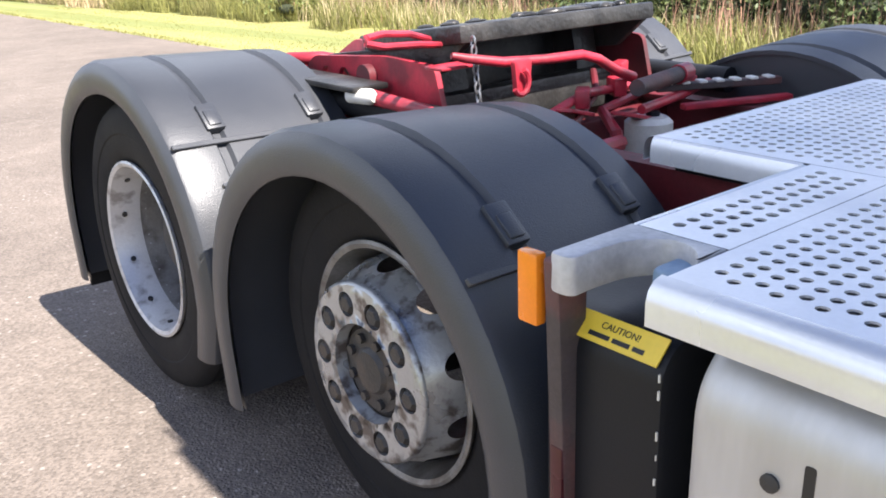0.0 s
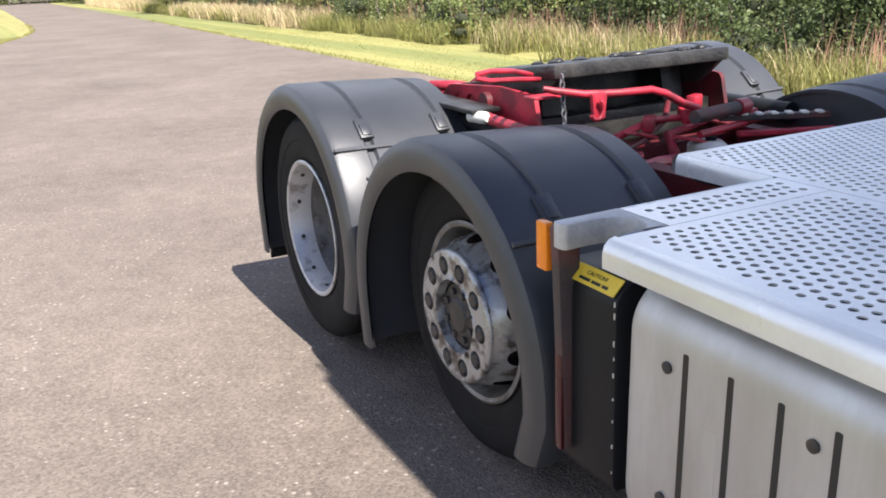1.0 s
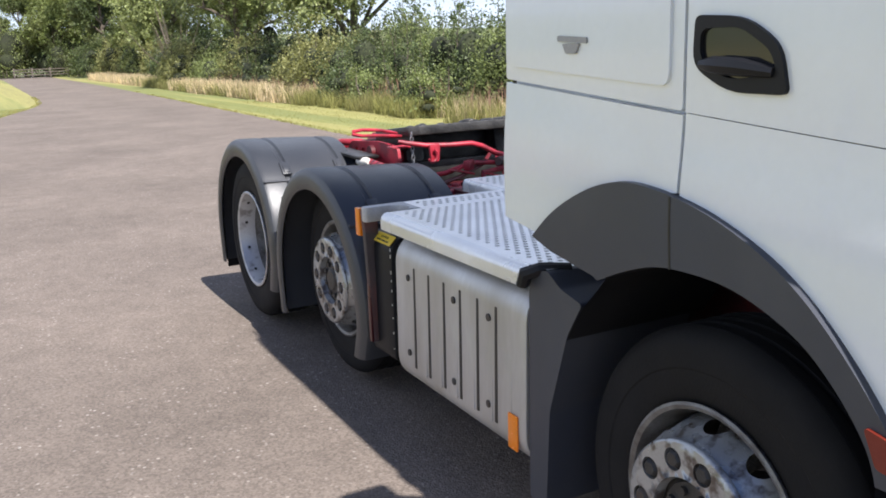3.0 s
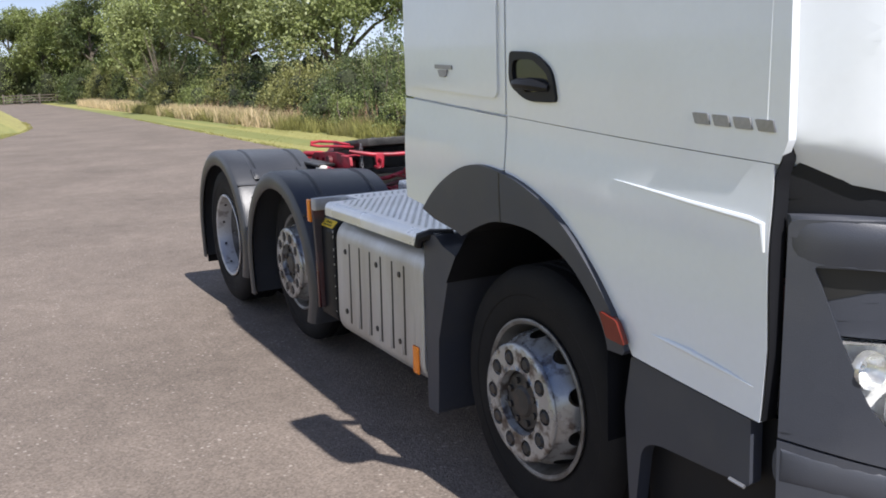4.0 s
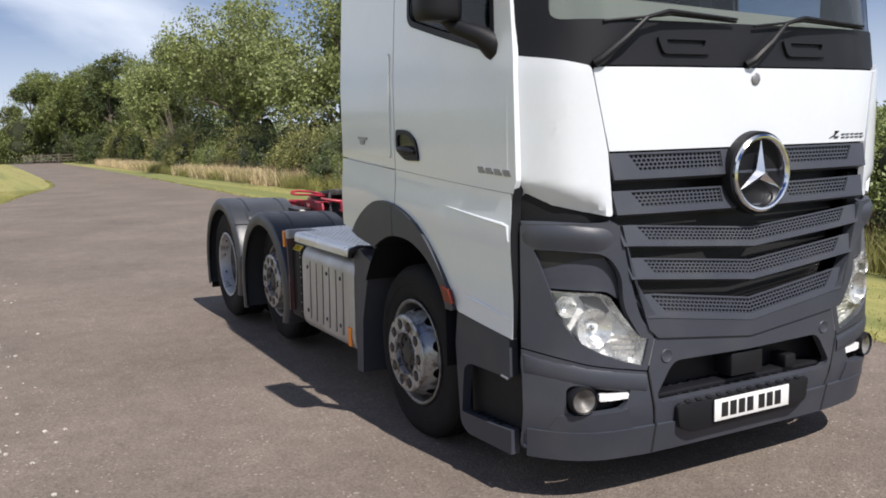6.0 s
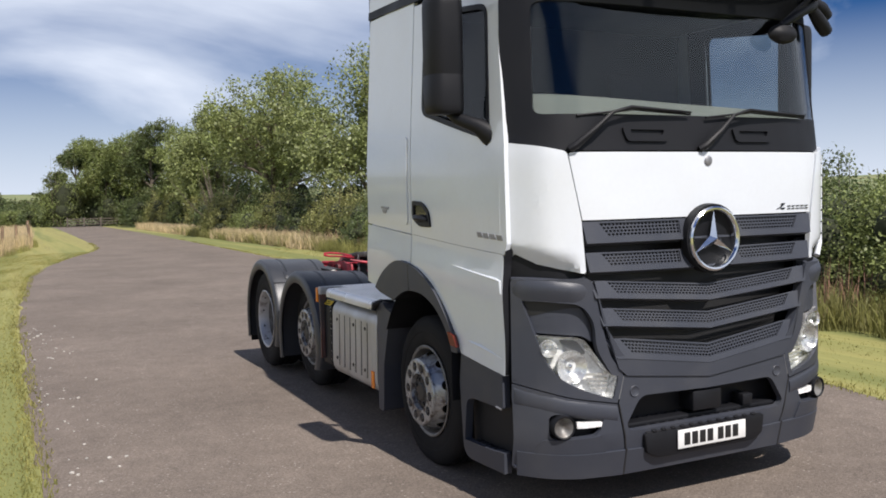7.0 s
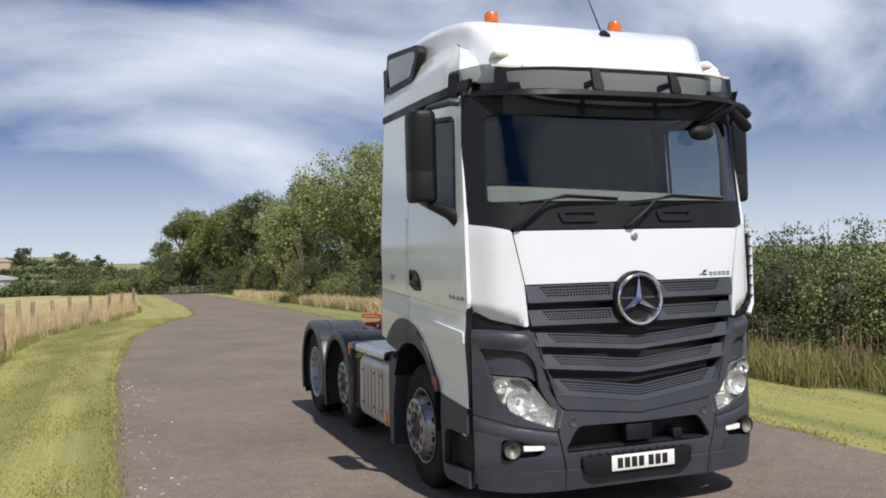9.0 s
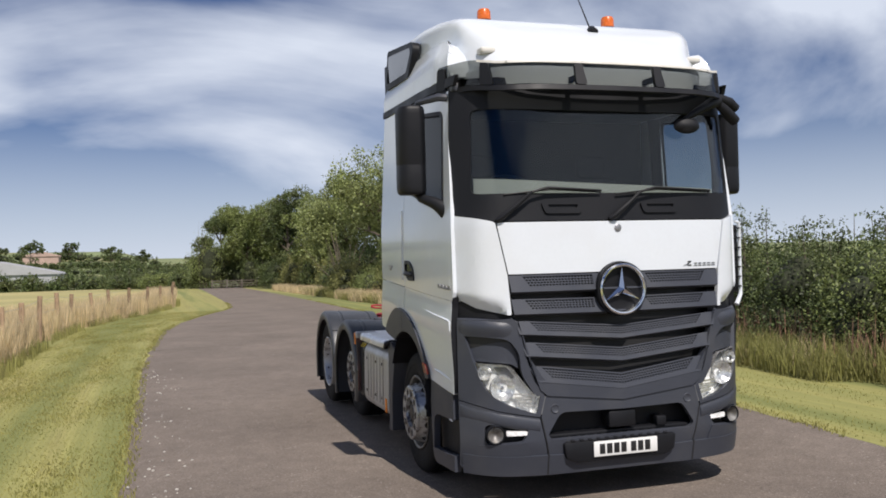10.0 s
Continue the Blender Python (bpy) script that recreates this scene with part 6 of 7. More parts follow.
gear_part("release_plate", lambda bm: box(bm, -0.60, -0.46, 3.20, 3.28, 1.20, 1.21, 0.004), M_RED)
gear_part("hanging_bracket", lambda bm: prism(bm, rounded([(-0.36, 1.10), (-0.31, 1.10), (-0.30, 1.20), (-0.37, 1.20)], 0.012), lambda u, v, w: (u, 3.20 + w, v), 0.02, 0.003), M_RED)
gear_part("hook", lambda bm: tube(bm, [(-0.36 + 0.030 * math.cos(t), 3.185, 1.10 + 0.036 * math.sin(t)) for t in np.linspace(-2.6, 1.2, 11)], 0.008, 6), M_RED)
gear_part("brake_pipe", lambda bm: tube(bm, [(-0.50, 3.06, 1.04), (-0.30, 3.02, 1.06), (-0.12, 3.04, 1.10), (0.10, 3.12, 1.075), (0.34, 3.14, 1.07)], 0.014, 10), M_RED, "bent red pipe")
gear_part("brake_pipe", lambda bm: tube(bm, [(-0.46, 2.92, 1.00), (-0.22, 2.98, 1.04), (0.0, 3.10, 1.08), (0.12, 3.22, 1.12)], 0.012, 8), M_DARKRED)
gear_part("brake_pipe", lambda bm: tube(bm, [(0.05, 2.96, 1.035), (0.30, 3.00, 1.04), (0.52, 3.05, 1.05)], 0.015, 10), M_RED)
gear_part("valve", lambda bm: tube(bm, [(0.22, 3.16, 1.10), (0.50, 3.22, 1.10)], 0.026, 14), M_RUST, "rusty valve cylinder")
gear_part("valve_end", lambda bm: tube(bm, [(0.50, 3.22, 1.10), (0.56, 3.23, 1.10)], 0.032, 14), M_RED)
for x, y, z, a in ((-0.42, 3.05, 1.05, 0.2), (-0.14, 3.03, 1.09, 0.7), (0.12, 3.12, 1.08, 1.1), (0.30, 3.26, 1.10, 0.4), (-0.30, 2.90, 0.99, 0.9), (0.38, 3.04, 1.06, 0.1)):
    gear_part("clamp", lambda bm: box(bm, -0.04, 0.04, -0.022, 0.022, -0.028, 0.03, 0.008, 2, Matrix.Translation((x, y, z)) @ Matrix.Rotation(a, 4, "Z")), M_RED)
for x, y, z, w, d, a in ((-0.20, 2.96, 1.06, 0.16, 0.05, 0.3), (-0.34, 2.86, 1.0, 0.20, 0.06, -0.2), (0.02, 2.93, 1.02, 0.18, 0.05, 0.15)):
    gear_part("bracket_plate", lambda bm: box(bm, -w / 2, w / 2, -d / 2, d / 2, -0.006, 0.006, 0.002, 1, Matrix.Translation((x, y, z)) @ Matrix.Rotation(a, 4, "Z") @ Matrix.Rotation(0.25, 4, "Y")), M_RED)
for q in range(9):
    c = Vector((-0.50, 3.20 - 0.003 * q, 1.262 - 0.026 * q))
    ax = Vector((1, 0, 0)) if q % 2 else Vector((0, 1, 0))
    gear_part("chain_link", lambda bm: tube(bm, [c + ax * 0.009 * math.cos(t) + Vector((0, 0, 0.017 * math.sin(t))) for t in (2 * math.pi * j / 10 for j in range(10))], 0.0032, 5, True), M_STEEL)
gear_part("canister", lambda bm: tube(bm, [(-0.06, 2.83, 0.86), (-0.06, 2.83, 0.985), (-0.06, 2.83, 1.0)], [0.075, 0.075, 0.058], 20), M_GRIMEWHITE, "grimy white reservoir canister")
gear_part("canister_cap", lambda bm: tube(bm, [(-0.04, 2.83, 1.0), (-0.04, 2.83, 1.014)], 0.022, 12), M_BLACK)
gear_part("canister_bracket", lambda bm: tube(bm, [(-0.22, 2.78, 0.86), (-0.21, 2.80, 0.99), (-0.16, 2.90, 1.035), (0.10, 2.97, 1.045)], [0.02, 0.02, 0.016, 0.014], 8), M_RED)
gear_part("low_pipe", lambda bm: tube(bm, [(-0.50, 2.62, 0.98), (-0.32, 2.66, 0.99), (-0.18, 2.72, 0.97)], 0.024, 8), M_RED)
gear_part("long_strip", lambda bm: box(bm, -0.22, 0.22, -0.02, 0.02, -0.012, 0.012, 0.004, 1, Matrix.Translation((0.42, 2.90, 1.045)) @ Matrix.Rotation(-0.5, 4, "Z")), M_RUST, "pale worn notched strip")
for q in range(7):
    gear_part("strip_notch", lambda bm: box(bm, -0.014, 0.014, -0.021, 0.021, 0.008, 0.018, 0.003, 1, Matrix.Translation((0.42, 2.90, 1.045)) @ Matrix.Rotation(-0.5, 4, "Z") @ Matrix.Translation((-0.18 + 0.06 * q, 0, 0))), M_GRIMEWHITE)
gear_part("red_strip", lambda bm: box(bm, -0.20, 0.20, -0.018, 0.018, -0.01, 0.01, 0.004, 1, Matrix.Translation((0.40, 2.78, 1.02)) @ Matrix.Rotation(-0.4, 4, "Z")), M_RED)
gear_part("wear_plate", lambda bm: box(bm, -0.66, -0.52, 3.62, 4.10, 1.075, 1.095, 0.006), M_GREASE, "worn steel plate")
gear_part("work_lamp", lambda bm: tube(bm, [(-0.61, 3.70, 1.045), (-0.60, 3.60, 1.05), (-0.60, 3.58, 1.05)], [0.024, 0.026, 0.014], 14), M_GRIMEWHITE, "small cream work lamp")
gear_part("red_tube", lambda bm: tube(bm, [(-0.58, 3.62, 1.045), (-0.55, 3.36, 1.02), (-0.52, 3.12, 1.0)], 0.024, 10), M_RED)
gear_part("driveline", lambda bm: tube(bm, [(0, 1.0, 0.62), (0, 4.0, 0.52)], 0.07, 12), M_BLACK)
gear_part("valve_block", lambda bm: box(bm, -0.30, 0.30, 2.50, 2.72, 0.72, 0.90, 0.02), M_BLACK)
# ---- ground, road, field ----
M_GRASS = mat("mown_grass", (0.345, 0.318, 0.104), 0.9, var=0.45, scale=1.0, fine=26, bump=0.5, tint=(0.158, 0.178, 0.052), tint_amount=0.9, tint_scale=1.0, tint_sharp=0.08, tint_mid=0.50, stretch=(1.0, 0.02, 1))
M_TURF = mat("mown_grass_blades", (0.345, 0.318, 0.104), 0.85, var=0.35, scale=1.0, fine=6, bump=0.0, by_island=0.4, tint=(0.20, 0.22, 0.065), tint_amount=0.8, tint_scale=1.0, tint_sharp=0.1, through_light=0.45)
M_FIELD = mat("dry_pasture", (0.40, 0.34, 0.145), 0.95, var=0.25, scale=0.15, fine=6, bump=0.4, tint=(0.22, 0.23, 0.07), tint_amount=0.7, tint_scale=0.06, tint_sharp=0.2)
M_HILL = mat("far_fields", (0.17, 0.205, 0.085), 0.95, var=0.35, scale=0.012, fine=0.12, bump=0.0, tint=(0.33, 0.28, 0.12), tint_amount=0.7, tint_scale=0.014, tint_sharp=0.05)


def asphalt():
    """Worn surface dressing: pinkish grey binder, stones of many tones, paler and darker patches."""
    m = bpy.data.materials.new("weathered_asphalt")
    m.use_nodes = True
    n, l = m.node_tree.nodes, m.node_tree.links
    b = n["Principled BSDF"]
    co = n.new("ShaderNodeTexCoord")

    def ramp(value, a, z, lo, hi):
        r = n.new("ShaderNodeMapRange")
        for key, v in (("From Min", a), ("From Max", z), ("To Min", lo), ("To Max", hi)):
            r.inputs[key].default_value = v
        l.new(value, r.inputs["Value"])
        return r.outputs["Result"]

    def cells(scale):
        v, w = n.new("ShaderNodeTexVoronoi"), n.new("ShaderNodeTexWhiteNoise")
        v.inputs["Scale"].default_value = scale
        l.new(co.outputs["Object"], v.inputs["Vector"])
        l.new(v.outputs["Color"], w.inputs["Vector"])
        return v.outputs["Distance"], w.outputs["Value"]

    def cloud(scale, detail):
        t = n.new("ShaderNodeTexNoise")
        t.inputs["Scale"].default_value, t.inputs["Detail"].default_value = scale, detail
        l.new(co.outputs["Object"], t.inputs["Vector"])
        return t.outputs["Fac"]

    def times(a, c):
        t = n.new("ShaderNodeMath")
        t.operation = "MULTIPLY"
        l.new(a, t.inputs[0])
        l.new(c, t.inputs[1])
        return t.outputs["Value"]

    d1, r1 = cells(95.0)
    d2, r2 = cells(42.0)
    wide = cloud(0.55, 5.0)
    tone = times(times(ramp(r1, 0.0, 1.0, 0.76, 1.24), ramp(wide, 0.3, 0.7, 0.84, 1.16)), ramp(cloud(5.0, 4.0), 0.3, 0.7, 0.90, 1.10))
    sc = n.new("ShaderNodeVectorMath")
    sc.operation = "SCALE"
    sc.inputs[0].default_value = (0.176, 0.145, 0.121)
    l.new(tone, sc.inputs["Scale"])
    mx = n.new("ShaderNodeMix")
    mx.data_type = "RGBA"
    l.new(times(times(ramp(r2, 0.84, 0.90, 0.0, 0.65), ramp(d2, 0.26, 0.40, 1.0, 0.0)), ramp(cloud(2.2, 3.0), 0.42, 0.60, 0.25, 1.0)), mx.inputs["Factor"])
    l.new(sc.outputs["Vector"], mx.inputs["A"])
    mx.inputs["B"].default_value = (0.46, 0.41, 0.36, 1)
    l.new(mx.outputs["Result"], b.inputs["Base Color"])
    b.inputs["Roughness"].default_value = 0.9
    b.inputs["Specular IOR Level"].default_value = 0.3
    bp = n.new("ShaderNodeBump")
    bp.inputs["Strength"].default_value, bp.inputs["Distance"].default_value = 0.8, 0.004
    l.new(ramp(d1, 0.0, 0.6, 1.0, 0.0), bp.inputs["Height"])
    l.new(bp.outputs["Normal"], b.inputs["Normal"])
    return m


M_ROAD = asphalt()
M_LEAF = mat("leaf_green", (0.225, 0.270, 0.090), 0.55, var=0.35, scale=0.5, fine=2.0, bump=0.0, by_island=0.5, tint=(0.15, 0.16, 0.05), tint_amount=0.7, tint_scale=0.35, tint_sharp=0.15, through_light=0.35)
M_LEAFDARK = mat("leaf_dark_green", (0.112, 0.150, 0.054), 0.55, var=0.4, scale=0.6, fine=2.0, bump=0.0, by_island=0.5, tint=(0.135, 0.125, 0.045), tint_amount=0.7, tint_scale=0.5, tint_sharp=0.15, through_light=0.3)
M_LEAFPALE = mat("leaf_pale_green", (0.27, 0.31, 0.115), 0.5, var=0.35, scale=0.5, fine=2.0, bump=0.0, by_island=0.5, tint=(0.22, 0.24, 0.11), tint_amount=0.6, tint_scale=0.6, tint_sharp=0.15, through_light=0.35)
M_OLIVE = mat("leaf_olive", (0.27, 0.275, 0.094), 0.55, var=0.35, scale=0.5, fine=2.0, bump=0.0, by_island=0.5, tint=(0.24, 0.22, 0.09), tint_amount=0.7, tint_scale=0.5, tint_sharp=0.15, through_light=0.35)
M_STRAW = mat("dry_grass", (0.66, 0.53, 0.33), 0.8, var=0.35, scale=0.8, fine=4, bump=0.0, by_island=0.5, tint=(0.45, 0.38, 0.18), tint_amount=0.6, tint_scale=0.8, through_light=0.3)
M_BLADE = mat("green_grass", (0.27, 0.265, 0.085), 0.75, var=0.35, scale=0.8, fine=4, bump=0.0, by_island=0.5, tint=(0.28, 0.25, 0.11), tint_amount=0.6, tint_scale=0.7, through_light=0.3)
M_SEED = mat("brown_seed_heads", (0.30, 0.17, 0.115), 0.85, var=0.35, scale=0.8, fine=4, bump=0.0, by_island=0.5)
M_STONE = mat("pale_stone", (0.42, 0.39, 0.35), 0.85, var=0.3, scale=20, fine=90, bump=0.3, by_island=0.4)
M_BARK = mat("bark", (0.13, 0.105, 0.08), 0.9, var=0.35, scale=3, fine=20, bump=0.8)
# near-black for solid cores: shade inside the foliage put into the colour
M_CORE = mat("foliage_core_shade", (0.030, 0.036, 0.016), 0.95, var=0.5, scale=1.5, fine=9, bump=0.6)
M_POST = mat("weathered_post", (0.30, 0.205, 0.13), 0.9, var=0.35, scale=6, fine=40, bump=0.6, by_piece=0.4)
M_PALEWOOD = mat("weathered_dark_rails", (0.12, 0.10, 0.082), 0.85, var=0.25, scale=4, fine=30, bump=0.4)
M_WIRE = mat("galvanised_wire", (0.35, 0.35, 0.35), 0.5, metal=0.8, bump=0.0)
M_ROOF = mat("grey_barn_roof", (0.38, 0.38, 0.39), 0.7, var=0.1, scale=0.5, fine=4, bump=0.1)
M_BRICK = mat("red_brick_far", (0.46, 0.33, 0.28), 0.9, var=0.15, scale=0.5, fine=5, bump=0.1)

LEFT_Y = [-80, -20, 0, 5, 9, 13, 20, 24, 28, 31, 34, 37, 41, 46, 60, 95, 112]
LEFT_X = [-3.6, -3.55, -3.54, -3.54, -3.54, -3.46, -3.22, -2.75, -2.1, -1.45, -0.70, -0.25, -0.05, 0.03, 0.15, 0.40, 0.0]
RIGHT_Y = [-80, -20, -1, 1.2, 8, 12, 17, 28, 44, 60, 73, 94, 112]
RIGHT_X = [2.6, 2.6, 2.95, 3.10, 3.62, 3.82, 4.0, 4.4, 5.0, 5.5, 5.8, 6.2, 6.6]


def lay(x, y):
    """The lane and all beside it bear a little towards +x beyond the lorry."""
    return x + 0.012 * max(0.0, min(y, 140.0) - 10.0)


def left_edge(y):
    return lay(float(np.interp(y, LEFT_Y, LEFT_X)), y)


def right_edge(y):
    return float(np.interp(y, RIGHT_Y, RIGHT_X))


def rise(y):
    """The lane falls gently away beyond the lorry."""
    d = max(0.0, y - 7.0)
    return -0.0125 * d * d / (d + 4.0)


def height(x, y):
    """The lie of the land: level round the road, rising to low hills far off."""
    d = math.hypot(x, y - 20)
    h = (27.0 - 21.0 * smooth01((x + 20 + 0.03 * y) / 60)) * smooth01((d - 190) / 520) * (0.75 + 0.35 * noise.noise(Vector((x * 0.004, y * 0.004, 3.1))))
    h += 40 * smooth01((d - 700) / 1600) * (0.5 + 0.5 * noise.noise(Vector((x * 0.0013, y * 0.0013, 8.0))))
    return h + rise(min(y, 480.0))


def terrain(name, xs, ys, z, material, label):
    bm = bmesh.new()
    grid = [[bm.verts.new((x, y, z + height(x, y))) for x in xs] for y in ys]
    for a, b in zip(grid, grid[1:]):
        for i in range(len(xs) - 1):
            bm.faces.new((a[i], a[i + 1], b[i + 1], b[i]))
    return tagged(part(name, bm, material, None, label), label, name, kind="structure")


FENCE_Y = [-30, 0, 6, 12, 18, 23, 28, 34, 41, 58, 100]
FENCE_X = [-6.3, -6.15, -6.1, -6.1, -6.25, -6.0, -5.25, -4.0, -2.95, -2.8, -2.6]


def fence_x(y):
    return lay(float(np.interp(y, FENCE_Y, FENCE_X)), y)


def spread(lim, near, far, k):
    a = near * (far / near) ** np.linspace(0, 1, k)
    return sorted(set([-v for v in a] + [0.0] + list(a)))


terrain("ground", spread(4500, 2.5, 4500, 34), [v + 20 for v in spread(4500, 2.5, 4500, 34)], -0.035, M_HILL, "rolling fields with dry grass to the horizon")

# mown verges on both sides of the road
for name, xa, xb in (("verge", lambda y: fence_x(y) - 0.3, lambda y: left_edge(y) + 0.10 * noise.noise(Vector((0, y * 1.3, 0))) + 0.06 * noise.noise(Vector((0, y * 5.0, 7)))), ("verge", lambda y: right_edge(y) + 0.10 * noise.noise(Vector((5, y * 1.1, 0))) + 0.06 * noise.noise(Vector((5, y * 5.0, 7))), lambda y: right_edge(y) + 5.0)):
    bm = bmesh.new()
    rows = []
    for y in np.arange(-60, 112, 0.3):
        a, b = xa(y), xb(y)
        rows.append([bm.verts.new((a + (b - a) * i / 9, y, rise(y) - 0.010 + 0.022 * noise.noise(Vector((i * 0.8, y * 0.5, 4.0 if a < 0 else 9.0))) * (1 if 0 < i < 9 else 0.3))) for i in range(10)])
    for a, b in zip(rows, rows[1:]):
        for i in range(9):
            bm.faces.new((a[i], a[i + 1], b[i + 1], b[i]))
    tagged(part(name, bm, M_GRASS, None), "mown grass verge with faint mowing stripes", "verge", kind="structure")

bm = bmesh.new()
rows = []
for y in np.concatenate([np.arange(-60, 50, 0.3), np.arange(50, 112.5, 1.0)]):
    la, ra = left_edge(y) - 0.3, right_edge(y) + 0.3
    rows.append([bm.verts.new(((la, la + 0.45, *[la + 0.45 + (ra - la - 0.9) * q / 6 for q in range(1, 6)], ra - 0.45, ra)[i], y, rise(y) - (0.034 if i in (0, 8) else 0.0))) for i in range(9)])
for a, b in zip(rows, rows[1:]):
    for i in range(8):
        bm.faces.new((a[i], a[i + 1], b[i + 1], b[i]))
tagged(part("road", bm, M_ROAD, None), "weathered light grey asphalt lane with exposed stones", "road", kind="structure")

bm = bmesh.new()
rows = []
for y in np.arange(-60, 135, 1.5):
    xb = fence_x(y) - 0.1
    rows.append([bm.verts.new((xb - 90 * (i / 10) ** 2, y, rise(y) - 0.014)) for i in range(11)])
for a, b in zip(rows, rows[1:]):
    for i in range(10):
        bm.faces.new((a[i], a[i + 1], b[i + 1], b[i]))
tagged(part("field", bm, M_FIELD, None), "dry straw-coloured pasture behind the fence", "field", kind="structure")


# ---- plants ----
def from_arrays(name, verts, faces, material, parent=None):
    me = bpy.data.meshes.new(name)
    me.from_pydata(verts, [], faces)
    me.update()
    for p in me.polygons:
        p.use_smooth = False
    me.materials.append(material)
    ob = new(name, me)
    if parent is not None:
        ob.parent = parent
    return ob


RNG = np.random.default_rng(7)


def leaves(centres, size, flat=0.5):
    """Leaf blades (folded quads) at the centres, turned at random."""
    k = len(centres)
    a = RNG.normal(size=(k, 3))
    a /= np.linalg.norm(a, axis=1)[:, None]
    up = RNG.normal(size=(k, 3)) * 0.8 + np.array([0, 0, 1.0])
    b = np.cross(a, up)
    b /= np.linalg.norm(b, axis=1)[:, None] + 1e-9
    s = size * RNG.uniform(0.6, 1.4, size=(k, 1))
    c = np.asarray(centres)
    v = np.stack([c - a * s * 0.5, c + b * s * 0.30, c + a * s * 0.55, c - b * s * 0.30], axis=1).reshape(-1, 3)
    f = np.arange(k * 4).reshape(-1, 4)
    return v, f


def blob_points(blobs, k, shell=0.55, tight=0.16, floor=0.02):
    """Points in the outer part of ellipsoids (x, y, z, rx, ry, rz), clustered into twigs."""
    w = np.array([b[3] * b[4] + b[4] * b[5] + b[3] * b[5] for b in blobs])
    pick = RNG.choice(len(blobs), size=max(1, k // 14), p=w / w.sum())
    bl = np.array(blobs)[pick]
    d = RNG.normal(size=(len(pick), 3))
    d /= np.linalg.norm(d, axis=1)[:, None]
    r = RNG.uniform(shell, 1.06, size=(len(pick), 1)) ** 0.7
    tw = bl[:, :3] + d * bl[:, 3:] * r
    rad = bl[:, 3:].mean(axis=1)[:, None]
    pts = np.repeat(tw, 14, axis=0) + RNG.normal(size=(len(pick) * 14, 3)) * np.repeat(np.clip(rad * tight, 0.06, 0.42), 14, axis=0)
    return pts[pts[:, 2] > floor]


# lumps added inside the leaves, dark as the inner shade, to stop see-through
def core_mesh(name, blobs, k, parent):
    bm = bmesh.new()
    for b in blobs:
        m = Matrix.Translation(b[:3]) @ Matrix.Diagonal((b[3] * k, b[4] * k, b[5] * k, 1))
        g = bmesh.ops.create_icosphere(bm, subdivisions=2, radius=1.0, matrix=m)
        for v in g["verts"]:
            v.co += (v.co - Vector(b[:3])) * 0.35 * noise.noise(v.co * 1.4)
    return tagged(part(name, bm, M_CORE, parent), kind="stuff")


def tree(x, y, h, spread_r, n_leaves, leaf, material, sparse=False, low=0.28, seed=1, lean=0.0):
    rnd = random.Random(seed)
    x = lay(x, y)
    z0 = height(x, y) - 0.05
    t = empty("tree", None, (x, y, z0))
    bm = bmesh.new()
    r0 = 0.022 * h + 0.05
    trunk = [Vector((lean * q * q + rnd.uniform(-0.1, 0.1) * q, rnd.uniform(-0.1, 0.1) * q, h * 0.62 * q)) for q in np.linspace(0, 1, 7)]
    tube(bm, trunk, [r0 * (1 - 0.12 * q) for q in range(7)], 8)
    blobs = []
    n_limb = 13 if sparse else 9
    for q in range(n_limb):
        a = 2 * math.pi * q / n_limb * 2.4 + rnd.uniform(-0.4, 0.4)
        f = rnd.uniform(low, 0.62)
        k = f / 0.62 * 6
        base = trunk[int(min(5, k))].lerp(trunk[int(min(5, k)) + 1], k - int(min(5, k)))
        reach = spread_r * rnd.uniform(0.55, 1.0) * (1.0 - 0.35 * abs(f - 0.45) / 0.3)
        rise = h * rnd.uniform(0.10, 0.34)
        end = base + Vector((math.cos(a) * reach, math.sin(a) * reach, rise))
        mid = base.lerp(end, 0.5) + Vector((0, 0, rise * 0.15))
        tube(bm, [base, mid, end], [r0 * 0.42, r0 * 0.26, r0 * 0.08], 6)
        br = spread_r * rnd.uniform(0.24, 0.40)
        blobs.append((*end, br, br, br * rnd.uniform(0.6, 0.95)))
        for e in range(3 if sparse else 2):
            side_p = mid.lerp(end, rnd.uniform(0.2, 0.9)) + Vector((rnd.uniform(-1, 1), rnd.uniform(-1, 1), rnd.uniform(-0.2, 0.8))) * spread_r * 0.32
            tube(bm, [mid.lerp(end, 0.3), side_p], [r0 * 0.2, r0 * 0.05], 5)
            bb = spread_r * rnd.uniform(0.15, 0.28)
            blobs.append((*side_p, bb, bb, bb * 0.8))
    for q in range(4):
        p = trunk[-1] + Vector((rnd.uniform(-0.5, 0.5) * spread_r * 0.7, rnd.uniform(-0.5, 0.5) * spread_r * 0.7, h * rnd.uniform(0.08, 0.26)))
        tube(bm, [trunk[-1], p], [r0 * 0.45, r0 * 0.1], 6)
        bb = spread_r * rnd.uniform(0.26, 0.38)
        blobs.append((*p, bb, bb, bb * 0.85))
    part("trunk", bm, M_BARK, t)
    pts = blob_points(blobs, n_leaves, 0.3 if sparse else 0.5, 0.13)
    from_arrays("crown", *[q.tolist() for q in leaves(pts, leaf)], material, t)
    return t


